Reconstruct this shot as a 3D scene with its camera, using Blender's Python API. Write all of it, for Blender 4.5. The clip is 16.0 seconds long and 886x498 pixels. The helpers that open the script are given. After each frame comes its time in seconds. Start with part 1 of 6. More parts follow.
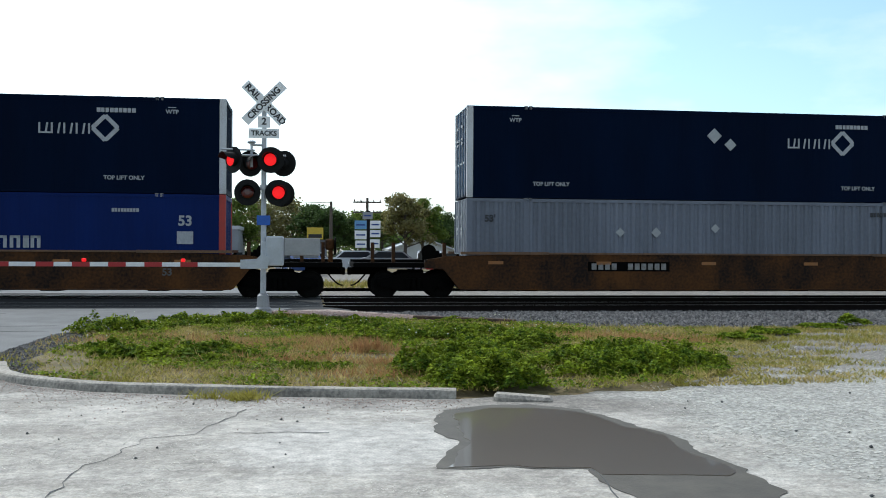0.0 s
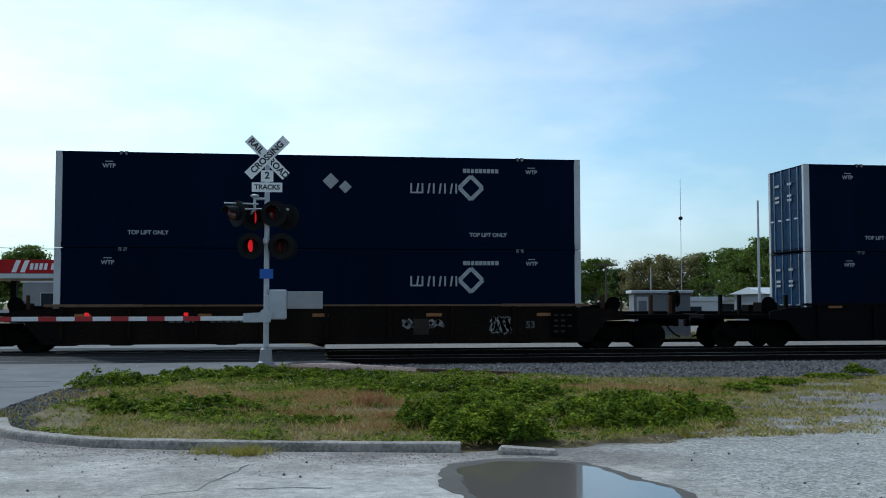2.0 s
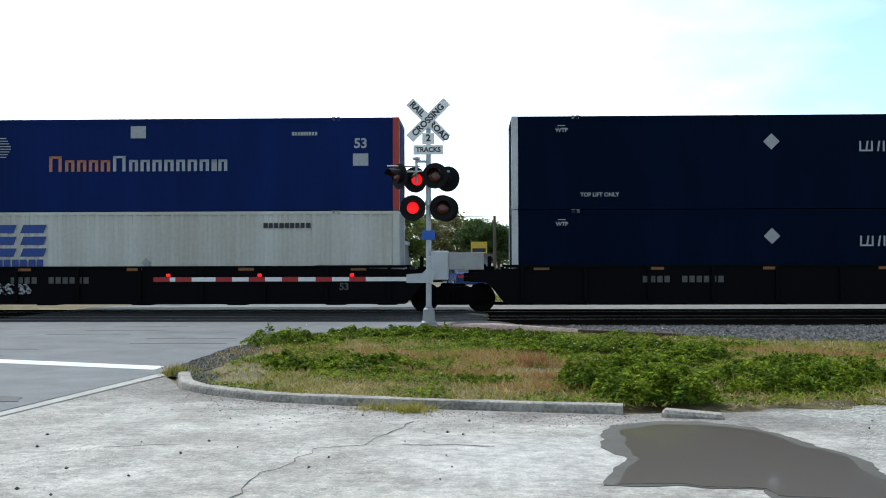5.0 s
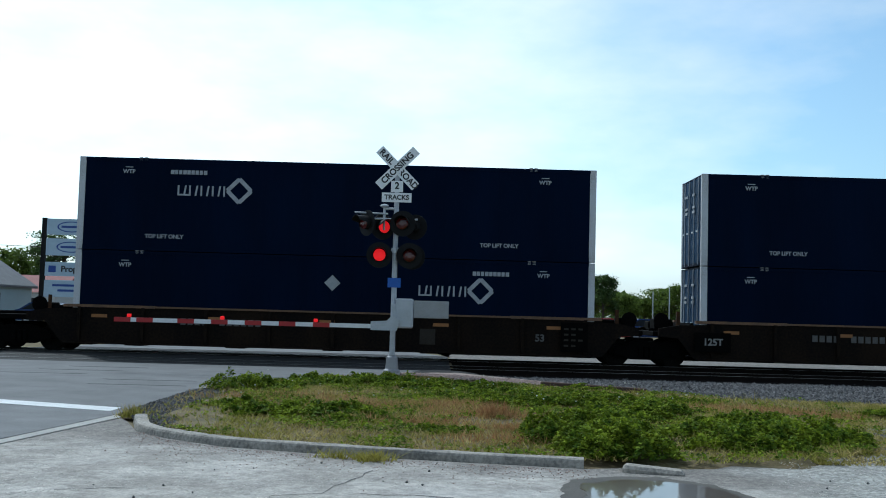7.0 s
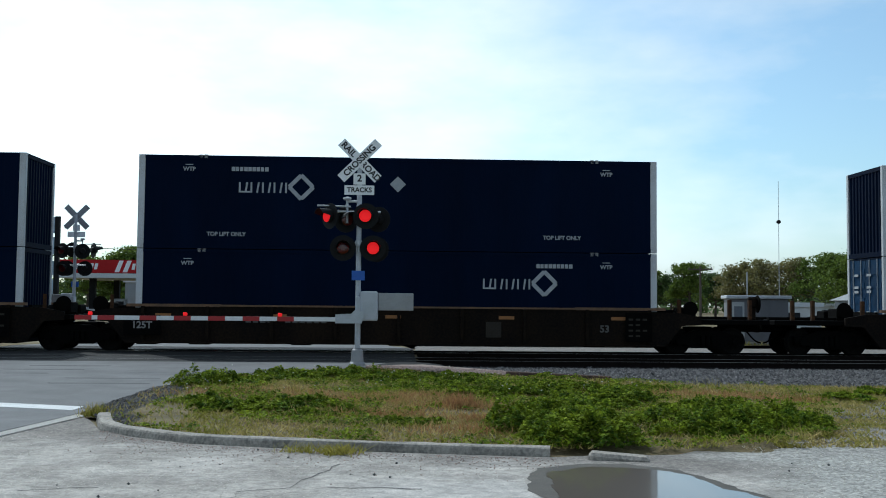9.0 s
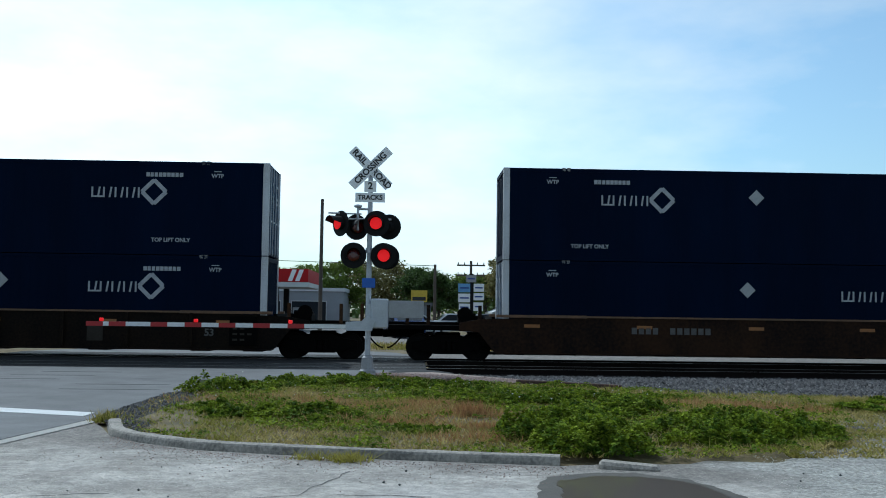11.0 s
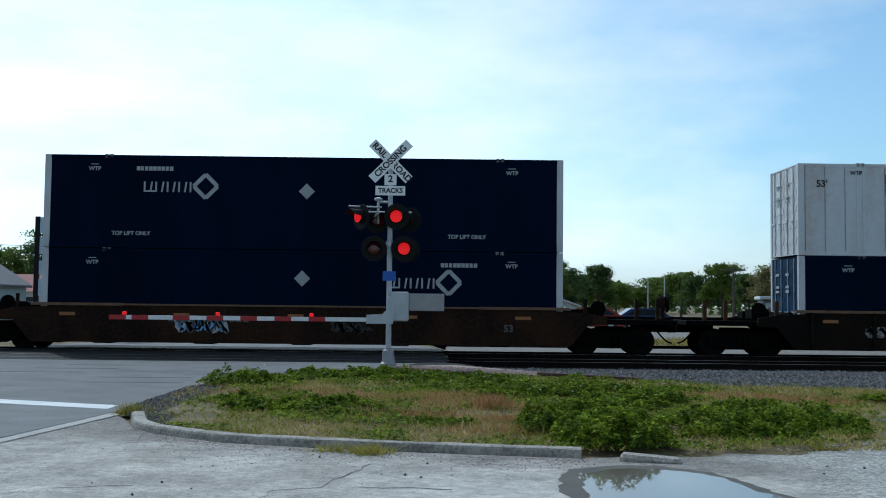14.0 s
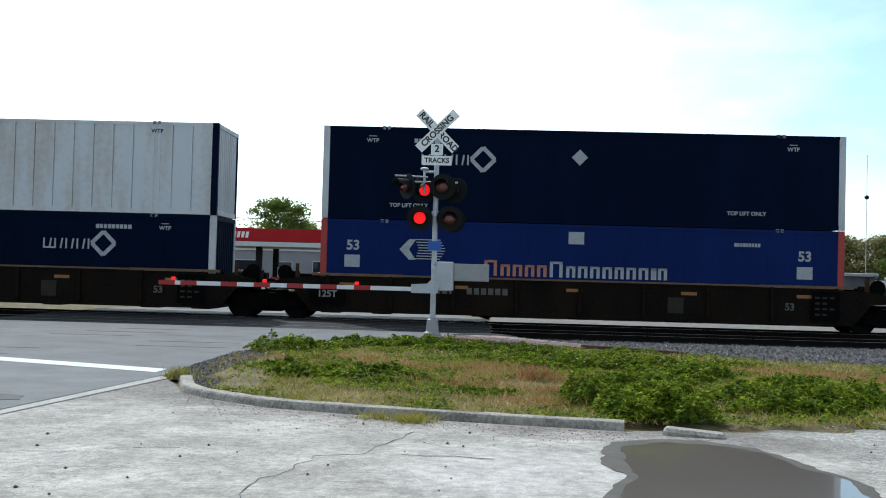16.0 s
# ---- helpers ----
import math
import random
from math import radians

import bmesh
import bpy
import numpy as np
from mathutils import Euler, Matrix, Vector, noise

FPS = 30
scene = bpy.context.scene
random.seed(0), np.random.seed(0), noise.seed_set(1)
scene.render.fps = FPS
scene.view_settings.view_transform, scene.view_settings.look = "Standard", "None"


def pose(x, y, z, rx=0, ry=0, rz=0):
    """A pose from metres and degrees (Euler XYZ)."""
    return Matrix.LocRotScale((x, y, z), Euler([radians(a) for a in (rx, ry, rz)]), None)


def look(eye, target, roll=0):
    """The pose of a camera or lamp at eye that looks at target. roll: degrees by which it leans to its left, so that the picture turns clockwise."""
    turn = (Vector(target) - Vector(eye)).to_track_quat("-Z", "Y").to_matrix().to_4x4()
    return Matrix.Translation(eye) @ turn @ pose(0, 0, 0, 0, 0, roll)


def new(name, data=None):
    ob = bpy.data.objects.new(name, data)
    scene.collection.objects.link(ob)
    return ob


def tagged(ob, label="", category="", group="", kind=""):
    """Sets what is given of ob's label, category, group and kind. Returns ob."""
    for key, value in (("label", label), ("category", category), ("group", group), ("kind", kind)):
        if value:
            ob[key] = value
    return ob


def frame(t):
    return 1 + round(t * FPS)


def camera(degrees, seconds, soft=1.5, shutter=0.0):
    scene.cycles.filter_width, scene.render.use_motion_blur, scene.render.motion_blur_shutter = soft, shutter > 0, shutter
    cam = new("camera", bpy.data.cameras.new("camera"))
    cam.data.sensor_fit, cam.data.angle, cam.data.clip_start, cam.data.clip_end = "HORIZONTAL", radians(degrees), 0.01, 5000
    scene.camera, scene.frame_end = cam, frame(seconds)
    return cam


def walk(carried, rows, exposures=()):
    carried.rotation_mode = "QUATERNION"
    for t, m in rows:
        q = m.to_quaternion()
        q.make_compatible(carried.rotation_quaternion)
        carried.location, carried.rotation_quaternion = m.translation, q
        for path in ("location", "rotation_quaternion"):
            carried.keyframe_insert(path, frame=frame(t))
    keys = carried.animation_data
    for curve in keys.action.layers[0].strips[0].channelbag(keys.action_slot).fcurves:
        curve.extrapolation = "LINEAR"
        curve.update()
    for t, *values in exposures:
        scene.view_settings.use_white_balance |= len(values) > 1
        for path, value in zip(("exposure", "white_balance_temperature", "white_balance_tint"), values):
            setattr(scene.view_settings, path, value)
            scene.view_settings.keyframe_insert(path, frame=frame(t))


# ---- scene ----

# ---------------------------------------------------------------- camera
EYE_H = 1.55
# seconds, yaw (left +), pitch (up +), lean (right side down +)
PATH = [(0, -7.72, 0.0, -0.34), (0.5, -11.14, 1.23, 0.0), (1, -10.98, 1.89, -0.14), (1.5, -10.53, 2.61, -0.38),
        (2, -7.55, 2.99, 0.07), (2.5, -3.68, 2.65, 1.0), (3, 0.37, 2.64, 1.24), (3.5, 1.0, 1.65, 0.35),
        (4, 1.32, 0.92, 0.31), (4.2, 1.46, 0.72, 0.45), (6.3, 1.75, 1.6, -1.82), (6.5, 0.68, 2.49, -3.17),
        (7, -0.27, 3.57, -1.57), (7.5, -3.7, 2.19, -2.03), (8, -8.25, 3.79, -1.93), (8.5, -7.34, 3.97, -0.88),
        (9, -2.36, 3.13, -0.52), (9.5, -1.03, 3.57, -0.75), (9.7, -1.94, 3.52, -0.76), (11.8, -1.15, 3.71, -0.81),
        (12, -0.84, 3.88, -0.81), (12.5, -0.35, 3.65, -1.08), (13, -0.45, 3.82, -1.16), (13.5, -0.62, 3.61, -1.15),
        (14, -0.59, 3.14, -0.62), (14.5, 2.31, 1.8, -0.56), (15, 2.16, 2.04, -0.78), (15.5, 2.8, 1.63, -1.28),
        (16, 1.98, 1.39, -1.55)]
EXPOSURES = [(0, -0.5, 6050, 5), (0.5, -0.2, 6150, 6), (1, -0.6, 5900, 4), (1.5, -1.1, 5350, 0), (2, -1.15, 5400, 3), (3, -1.25, 5300, 4), (3.5, -0.92, 5450, 3), (4, -0.4, 6000, 5), (6.3, -0.65, 5700, 2),
             (7, -0.97, 5500, 1), (8, -0.87, 6000, 3), (8.5, -1.05, 5550, 0), (9, -0.95, 5750, 2), (9.5, -1.04, 5500, 1), (12.5, -1.0, 5500, 1), (13, -0.95, 5600, 2), (14, -1.1, 5350, 1), (14.5, -1.08, 5250, 1), (15, -0.85, 5600, 2), (15.5, -0.45, 6000, 5), (16, -0.45, 6000, 5)]
cam = camera(47.83, 16.0, soft=1.0)
walk(cam, [(t, pose(0, 0, EYE_H, 90 + p, 0, yaw) @ pose(0, 0, 0, 0, 0, -lean)) for t, yaw, p, lean in PATH], EXPOSURES)

# ---------------------------------------------------------------- light
SUN_EL, SUN_AZ = 47.0, -30.0      # azimuth from +y towards +x
SKY_STRENGTH, SUN_STRENGTH = 0.15, 4.0


def make_world():
    w = bpy.data.worlds.new("sky")
    w.use_nodes = True
    nt = w.node_tree
    n, ln = nt.nodes, nt.links
    bg = n["Background"]
    sky = n.new("ShaderNodeTexSky")
    sky.sky_type, sky.sun_disc = "NISHITA", False
    sky.sun_elevation, sky.sun_rotation = radians(SUN_EL), radians(SUN_AZ)
    sky.air_density, sky.dust_density, sky.ozone_density = 1.0, 1.6, 1.5
    co = n.new("ShaderNodeTexCoord")
    mp = n.new("ShaderNodeMapping")
    mp.inputs["Scale"].default_value = (1.3, 1.3, 3.6)
    mp.inputs["Location"].default_value = (0.35, 0.1, 0.2)
    nz = n.new("ShaderNodeTexNoise")
    nz.inputs["Scale"].default_value, nz.inputs["Detail"].default_value, nz.inputs["Roughness"].default_value = 1.6, 7, 0.55
    rp = n.new("ShaderNodeValToRGB")
    rp.color_ramp.elements[0].position, rp.color_ramp.elements[1].position = 0.38, 0.66
    rp.color_ramp.elements[0].color, rp.color_ramp.elements[1].color = (0.12, 0.12, 0.12, 1), (0.92, 0.92, 0.92, 1)
    mix = n.new("ShaderNodeMixRGB")
    bw = n.new("ShaderNodeRGBToBW")
    gain = n.new("ShaderNodeMath")
    gain.operation = "MULTIPLY_ADD"
    gain.inputs[1].default_value, gain.inputs[2].default_value = 1.2, 3.3
    lift = n.new("ShaderNodeMixRGB")
    lift.blend_type = "MULTIPLY"
    lift.inputs["Fac"].default_value, lift.inputs["Color2"].default_value = 1.0, (1.42, 1.72, 1.74, 1)
    ln.new(sky.outputs["Color"], lift.inputs["Color1"])
    ln.new(lift.outputs["Color"], bw.inputs["Color"])
    ln.new(bw.outputs[0], gain.inputs[0])
    ln.new(gain.outputs[0], mix.inputs["Color2"])
    ln.new(co.outputs["Generated"], mp.inputs["Vector"])
    ln.new(mp.outputs["Vector"], nz.inputs["Vector"])
    ln.new(nz.outputs["Fac"], rp.inputs["Fac"])
    ln.new(rp.outputs["Color"], mix.inputs["Fac"])
    ln.new(lift.outputs["Color"], mix.inputs["Color1"])
    ln.new(mix.outputs["Color"], bg.inputs["Color"])
    bg.inputs["Strength"].default_value = SKY_STRENGTH
    scene.world = w


make_world()
sun_data = bpy.data.lights.new("sun", "SUN")
sun_data.energy, sun_data.angle, sun_data.color = SUN_STRENGTH, radians(0.6), (1.0, 0.965, 0.92)
sun = new("sun", sun_data)
ce = math.cos(radians(SUN_EL))
sun.matrix_world = look((math.sin(radians(SUN_AZ)) * ce * 50, math.cos(radians(SUN_AZ)) * ce * 50, math.sin(radians(SUN_EL)) * 50), (0, 0, 0))


# ---------------------------------------------------------------- materials
def material(name, color, color2=None, rough=0.6, metal=0.0, scale=3.0, fine=40.0, mixing=0.5, bump=0.15, dist=0.01,
             spec=0.5, per_object=0.0, per_island=0.0, streak=1.0, translucent=0.0, emit=0.0, ramp=(0.35, 0.68)):
    """Two colours mixed by coarse and fine grain, with relief; streak stretches the coarse grain along z."""
    m = bpy.data.materials.new(name)
    m.use_nodes = True
    nt = m.node_tree
    n, ln = nt.nodes, nt.links
    bs = n["Principled BSDF"]
    color2 = color2 or tuple(c * 0.7 for c in color)
    co = n.new("ShaderNodeTexCoord")
    mp = n.new("ShaderNodeMapping")
    mp.inputs["Scale"].default_value = (1, 1, 1 / streak)
    big, small = n.new("ShaderNodeTexNoise"), n.new("ShaderNodeTexNoise")
    big.inputs["Scale"].default_value, big.inputs["Detail"].default_value = scale, 6
    small.inputs["Scale"].default_value, small.inputs["Detail"].default_value = fine, 3
    rp = n.new("ShaderNodeValToRGB")
    rp.color_ramp.elements[0].position, rp.color_ramp.elements[1].position = ramp
    avg = n.new("ShaderNodeMath")
    avg.operation = "MULTIPLY_ADD"
    sub = n.new("ShaderNodeMath")
    sub.operation = "MULTIPLY"
    sub.inputs[1].default_value = 1 - mixing
    avg.inputs[1].default_value = mixing
    mix = n.new("ShaderNodeMixRGB")
    mix.inputs["Color1"].default_value, mix.inputs["Color2"].default_value = (*color, 1), (*color2, 1)
    ln.new(co.outputs["Object"], mp.inputs["Vector"])
    ln.new(mp.outputs["Vector"], big.inputs["Vector"])
    ln.new(co.outputs["Object"], small.inputs["Vector"])
    ln.new(small.outputs["Fac"], sub.inputs[0])
    ln.new(big.outputs["Fac"], avg.inputs[0])
    ln.new(sub.outputs[0], avg.inputs[2])
    ln.new(avg.outputs[0], rp.inputs["Fac"])
    ln.new(rp.outputs["Color"], mix.inputs["Fac"])
    out = mix.outputs["Color"]
    if per_object or per_island:
        info = n.new("ShaderNodeObjectInfo") if per_object else n.new("ShaderNodeNewGeometry")
        hsv = n.new("ShaderNodeHueSaturation")
        mr = n.new("ShaderNodeMapRange")
        k = per_object or per_island
        mr.inputs["To Min"].default_value, mr.inputs["To Max"].default_value = 1 - k, 1 + k
        ln.new(info.outputs["Random" if per_object else "Random Per Island"], mr.inputs["Value"])
        ln.new(mr.outputs["Result"], hsv.inputs["Value"])
        ln.new(out, hsv.inputs["Color"])
        out = hsv.outputs["Color"]
    ln.new(out, bs.inputs["Base Color"])
    bs.inputs["Roughness"].default_value, bs.inputs["Metallic"].default_value = rough, metal
    bs.inputs["Specular IOR Level"].default_value = spec
    if bump:
        bp = n.new("ShaderNodeBump")
        bp.inputs["Strength"].default_value, bp.inputs["Distance"].default_value = bump, dist
        ln.new(avg.outputs[0], bp.inputs["Height"])
        ln.new(bp.outputs["Normal"], bs.inputs["Normal"])
    if emit:
        bs.inputs["Emission Color"].default_value, bs.inputs["Emission Strength"].default_value = (*color, 1), emit
    if translucent:
        tr, ms = n.new("ShaderNodeBsdfTranslucent"), n.new("ShaderNodeMixShader")
        ms.inputs["Fac"].default_value = translucent
        ln.new(out, tr.inputs["Color"])
        ln.new(bs.outputs[0], ms.inputs[1])
        ln.new(tr.outputs[0], ms.inputs[2])
        ln.new(ms.outputs[0], n["Material Output"].inputs["Surface"])
    return m


M = {}
M["navy"] = material("navy_container_paint", (0.0007, 0.0062, 0.024), (0.0005, 0.0042, 0.016), 0.62, scale=0.8, fine=25, streak=4, spec=0.04, bump=0, mixing=0.85)
M["blue"] = material("blue_container_paint", (0.002, 0.0155, 0.105), (0.0016, 0.011, 0.078), 0.55, scale=0.9, fine=25, streak=4, spec=0.1, bump=0, mixing=0.85)
M["door_teal"] = material("weathered_teal_blue_door_paint", (0.004, 0.04, 0.1), (0.003, 0.02, 0.05), 0.6, scale=2, fine=18, streak=3, spec=0.1, bump=0, mixing=0.7)
M["grey_paint"] = material("grey_container_paint", (0.19, 0.205, 0.245), (0.13, 0.14, 0.165), 0.6, spec=0.2, scale=0.9, fine=8, streak=5, bump=0, mixing=0.75)
M["cream_paint"] = material("off_white_container_paint", (0.62, 0.61, 0.55), (0.45, 0.42, 0.35), 0.55, scale=0.9, fine=8, streak=6, bump=0, mixing=0.75)
M["silver_paint"] = material("pale_container_paint", (0.58, 0.6, 0.61), (0.47, 0.42, 0.385), 0.55, scale=1.1, fine=6, streak=6, bump=0, mixing=0.75, ramp=(0.47, 0.66))
M["post_white"] = material("scuffed_white_post", (0.55, 0.56, 0.57), (0.28, 0.24, 0.2), 0.55, scale=3, fine=30, streak=4, ramp=(0.45, 0.75))
M["post_red"] = material("red_post_paint", (0.42, 0.03, 0.02), (0.28, 0.03, 0.02), 0.5, scale=3, fine=30)
M["mark"] = material("white_marking", (0.44, 0.45, 0.46), (0.27, 0.28, 0.3), 0.6, scale=8, fine=60, bump=0)
M["mark_dark"] = material("dark_marking", (0.03, 0.03, 0.035), None, 0.6, scale=8, fine=60, bump=0)
M["mark_blue"] = material("blue_marking", (0.02, 0.06, 0.28), None, 0.5, scale=8, fine=60, bump=0)
M["mark_orange"] = material("orange_marking", (0.5, 0.2, 0.12), None, 0.6, scale=8, fine=60, bump=0)
M["placard"] = material("grey_placard_plate", (0.36, 0.37, 0.37), (0.26, 0.27, 0.28), 0.45, metal=0.3, scale=8, fine=60)
M["faded"] = material("faded_grey_stencil", (0.12, 0.11, 0.1), (0.06, 0.055, 0.05), 0.7, scale=5, fine=30, bump=0)
M["faded_dark"] = material("dull_primer_patch", (0.045, 0.038, 0.03), (0.028, 0.023, 0.018), 0.8, scale=4, fine=30, spec=0.1, bump=0)
M["casting"] = material("steel_casting", (0.3, 0.3, 0.3), (0.16, 0.13, 0.1), 0.6, metal=0.3, scale=8, fine=60)
M["well_yellow"] = material("faded_rusty_yellow_paint", (0.105, 0.042, 0.011), (0.014, 0.009, 0.007), 0.75, scale=0.9, fine=12, streak=1.6, bump=0.15, spec=0.15, mixing=0.65, ramp=(0.38, 0.62))
M["well_rust"] = material("smooth_rusty_brown_paint", (0.034, 0.0155, 0.0065), (0.006, 0.004, 0.0035), 0.78, scale=0.8, fine=10, streak=1.6, bump=0.15, spec=0.12, mixing=0.6, ramp=(0.4, 0.64))
M["well_brown"] = material("grimy_brown_car_paint", (0.016, 0.0095, 0.005), (0.0032, 0.0026, 0.0024), 0.8, scale=1.1, fine=14, streak=2, bump=0.15, spec=0.1, ramp=(0.38, 0.62))
M["well_black"] = material("black_car_paint", (0.0016, 0.002, 0.003), (0.003, 0.0025, 0.0025), 0.7, scale=1.3, fine=18, streak=2.5, bump=0.1, spec=0.08)
M["sill_top"] = material("worn_orange_top_chord", (0.2, 0.1, 0.045), (0.08, 0.05, 0.03), 0.7, scale=2, fine=25)
# one near-black steel for trucks, end platforms, hoses and panels
M["truck"] = material("near_black_steel", (0.0018, 0.0017, 0.0016), (0.004, 0.0035, 0.003), 0.85, scale=4, fine=40, spec=0.05)
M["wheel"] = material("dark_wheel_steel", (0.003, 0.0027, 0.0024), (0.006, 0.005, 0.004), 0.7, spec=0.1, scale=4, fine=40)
M["reflector"] = material("yellow_orange_reflector", (0.34, 0.13, 0.02), (0.2, 0.08, 0.02), 0.5, scale=10, fine=50, bump=0)
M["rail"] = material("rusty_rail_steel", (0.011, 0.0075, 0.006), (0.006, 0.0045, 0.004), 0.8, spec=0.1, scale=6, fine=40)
M["rail_top"] = material("polished_rail_head", (0.35, 0.34, 0.33), (0.25, 0.24, 0.23), 0.3, metal=0.9, scale=6, fine=40)
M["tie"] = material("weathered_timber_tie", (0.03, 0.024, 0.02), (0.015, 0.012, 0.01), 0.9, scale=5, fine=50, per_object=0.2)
M["galv"] = material("galvanised_steel", (0.55, 0.56, 0.58), (0.42, 0.43, 0.45), 0.42, metal=0.35, scale=5, fine=50)
M["alum"] = material("silver_mast_paint", (0.5, 0.52, 0.56), (0.36, 0.375, 0.4), 0.5, metal=0.1, scale=4, fine=40)
M["black"] = material("black_paint", (0.007, 0.007, 0.008), (0.011, 0.011, 0.011), 0.6, scale=6, fine=50, spec=0.15)
M["sign_white"] = material("white_sign_sheet", (0.86, 0.86, 0.86), (0.76, 0.76, 0.76), 0.45, scale=5, fine=50, bump=0.02)
M["sign_back"] = material("bare_aluminium_sign_back", (0.33, 0.33, 0.34), (0.26, 0.26, 0.27), 0.5, metal=0.4, scale=5, fine=50)
M["letter"] = material("black_lettering", (0.015, 0.015, 0.016), None, 0.5, scale=8, fine=60, bump=0)
M["sign_blue"] = material("blue_sign_sheet", (0.015, 0.11, 0.5), None, 0.45, scale=5, fine=50, bump=0)
M["arm_red"] = material("red_reflective_tape", (0.36, 0.011, 0.013), (0.28, 0.009, 0.01), 0.5, scale=8, fine=60, bump=0)
M["arm_white"] = material("white_reflective_tape", (0.75, 0.75, 0.75), (0.62, 0.62, 0.62), 0.45, scale=8, fine=60, bump=0)
M["lens_off"] = material("unlit_red_lens", (0.09, 0.006, 0.006), (0.06, 0.004, 0.004), 0.15, scale=8, fine=60)
M["lens_on"] = material("lit_red_lens", (1.0, 0.016, 0.02), (0.85, 0.01, 0.014), 0.4, scale=8, fine=60, spec=0.15, emit=1.0)
M["concrete"] = material("weathered_concrete", (0.42, 0.4, 0.36), (0.33, 0.31, 0.28), 0.9, scale=1.5, fine=40)
M["kerb"] = material("stained_kerb_concrete", (0.54, 0.485, 0.41), (0.21, 0.19, 0.165), 0.9, scale=3, fine=26, ramp=(0.4, 0.62), per_object=0.05)
M["asphalt"] = material("sun_bleached_asphalt", (0.2, 0.2, 0.2), (0.15, 0.15, 0.152), 0.85, scale=0.7, fine=60, bump=0.2)
M["road_paint"] = material("worn_white_road_paint", (0.7, 0.7, 0.69), (0.5, 0.5, 0.49), 0.7, scale=4, fine=40)
M["dark_patch"] = material("mottled_dark_grey", (0.05, 0.05, 0.05), (0.08, 0.08, 0.08), 0.8, scale=3, fine=50)
M["ballast_bed"] = material("dusty_ballast_bed", (0.09, 0.085, 0.083), (0.03, 0.029, 0.028), 0.95, scale=9, fine=30, bump=0.8, dist=0.05)
M["stone"] = material("grey_ballast_stone", (0.155, 0.145, 0.14), (0.042, 0.038, 0.036), 0.85, scale=9, fine=40, per_island=0.7)
M["gravel"] = material("white_limestone_chips", (0.66, 0.62, 0.55), (0.44, 0.41, 0.36), 0.9, scale=8, fine=40, per_island=0.3)
M["pink_stone"] = material("pinkish_crushed_stone", (0.42, 0.3, 0.25), (0.24, 0.18, 0.16), 0.92, scale=6, fine=30, per_island=0.3)
M["soil"] = material("grassy_soil", (0.2, 0.175, 0.055), (0.3, 0.2, 0.105), 0.95, scale=1.4, fine=22, bump=0.5, dist=0.04)
M["leaf"] = material("weed_leaf", (0.245, 0.3, 0.022), (0.06, 0.108, 0.011), 0.75, spec=0.06, scale=3, fine=14, per_island=0.5, ramp=(0.4, 0.6), translucent=0.3, bump=0)
M["grass"] = material("mixed_grass_blade", (0.26, 0.25, 0.045), (0.47, 0.365, 0.15), 0.7, spec=0.1, ramp=(0.43, 0.6), scale=1.1, fine=5, per_island=0.4, translucent=0.3, bump=0)
M["dry"] = material("dry_reddish_weed", (0.4, 0.2, 0.1), (0.42, 0.29, 0.11), 0.75, spec=0.1, scale=2, fine=10, per_island=0.35, translucent=0.25, bump=0)
M["dry_yellow"] = material("yellowed_grass_blade", (0.42, 0.36, 0.09), (0.3, 0.28, 0.05), 0.75, spec=0.1, scale=3, fine=10, per_island=0.35, translucent=0.25, bump=0)
M["flower"] = material("pale_clover_head", (0.6, 0.62, 0.5), None, 0.7, scale=8, fine=30, bump=0)
M["tree_leaf"] = material("spring_tree_leaf", (0.15, 0.2, 0.035), (0.085, 0.13, 0.022), 0.65, spec=0.2, scale=0.5, fine=4, per_island=0.35, translucent=0.4, bump=0)
M["tree_leaf_dark"] = material("dark_tree_leaf", (0.085, 0.13, 0.035), (0.05, 0.085, 0.025), 0.65, spec=0.2, scale=0.5, fine=4, per_island=0.35, translucent=0.3, bump=0)
M["tree_leaf_tan"] = material("budding_tan_leaf", (0.24, 0.205, 0.075), (0.15, 0.15, 0.045), 0.6, scale=0.5, fine=4, per_island=0.3, translucent=0.35, bump=0)
M["bark"] = material("rough_bark", (0.09, 0.07, 0.055), (0.05, 0.04, 0.03), 0.95, scale=4, fine=30, streak=5, bump=0.6, dist=0.03)
M["red_fascia"] = material("red_canopy_fascia", (0.42, 0.012, 0.014), (0.34, 0.01, 0.012), 0.6, spec=0.2, scale=1, fine=20, bump=0.02)
M["wall_white"] = material("white_painted_siding", (0.6, 0.61, 0.6), (0.5, 0.51, 0.5), 0.7, scale=1, fine=20)
# white siding greyed down: shade of the unlit front is in the colour
M["wall_shop"] = material("shaded_shop_wall", (0.3, 0.32, 0.34), (0.24, 0.255, 0.27), 0.7, scale=1, fine=20)
M["wall_blue"] = material("pale_blue_siding", (0.38, 0.47, 0.5), (0.32, 0.4, 0.43), 0.7, scale=1, fine=20)
M["wall_grey"] = material("grey_metal_siding", (0.2, 0.22, 0.25), (0.15, 0.165, 0.19), 0.55, scale=1, fine=20)
M["roof_white"] = material("pale_metal_roof", (0.62, 0.64, 0.66), (0.5, 0.52, 0.54), 0.5, scale=1, fine=20)
M["roof_red"] = material("faded_red_roof", (0.28, 0.07, 0.06), (0.2, 0.055, 0.05), 0.8, scale=1, fine=20)
M["roof_grey"] = material("grey_shingle_roof", (0.16, 0.16, 0.165), (0.1, 0.1, 0.105), 0.9, scale=2, fine=25)
M["glass"] = material("dark_window_glass", (0.02, 0.025, 0.03), (0.025, 0.03, 0.035), 0.06, scale=1, fine=10, bump=0)
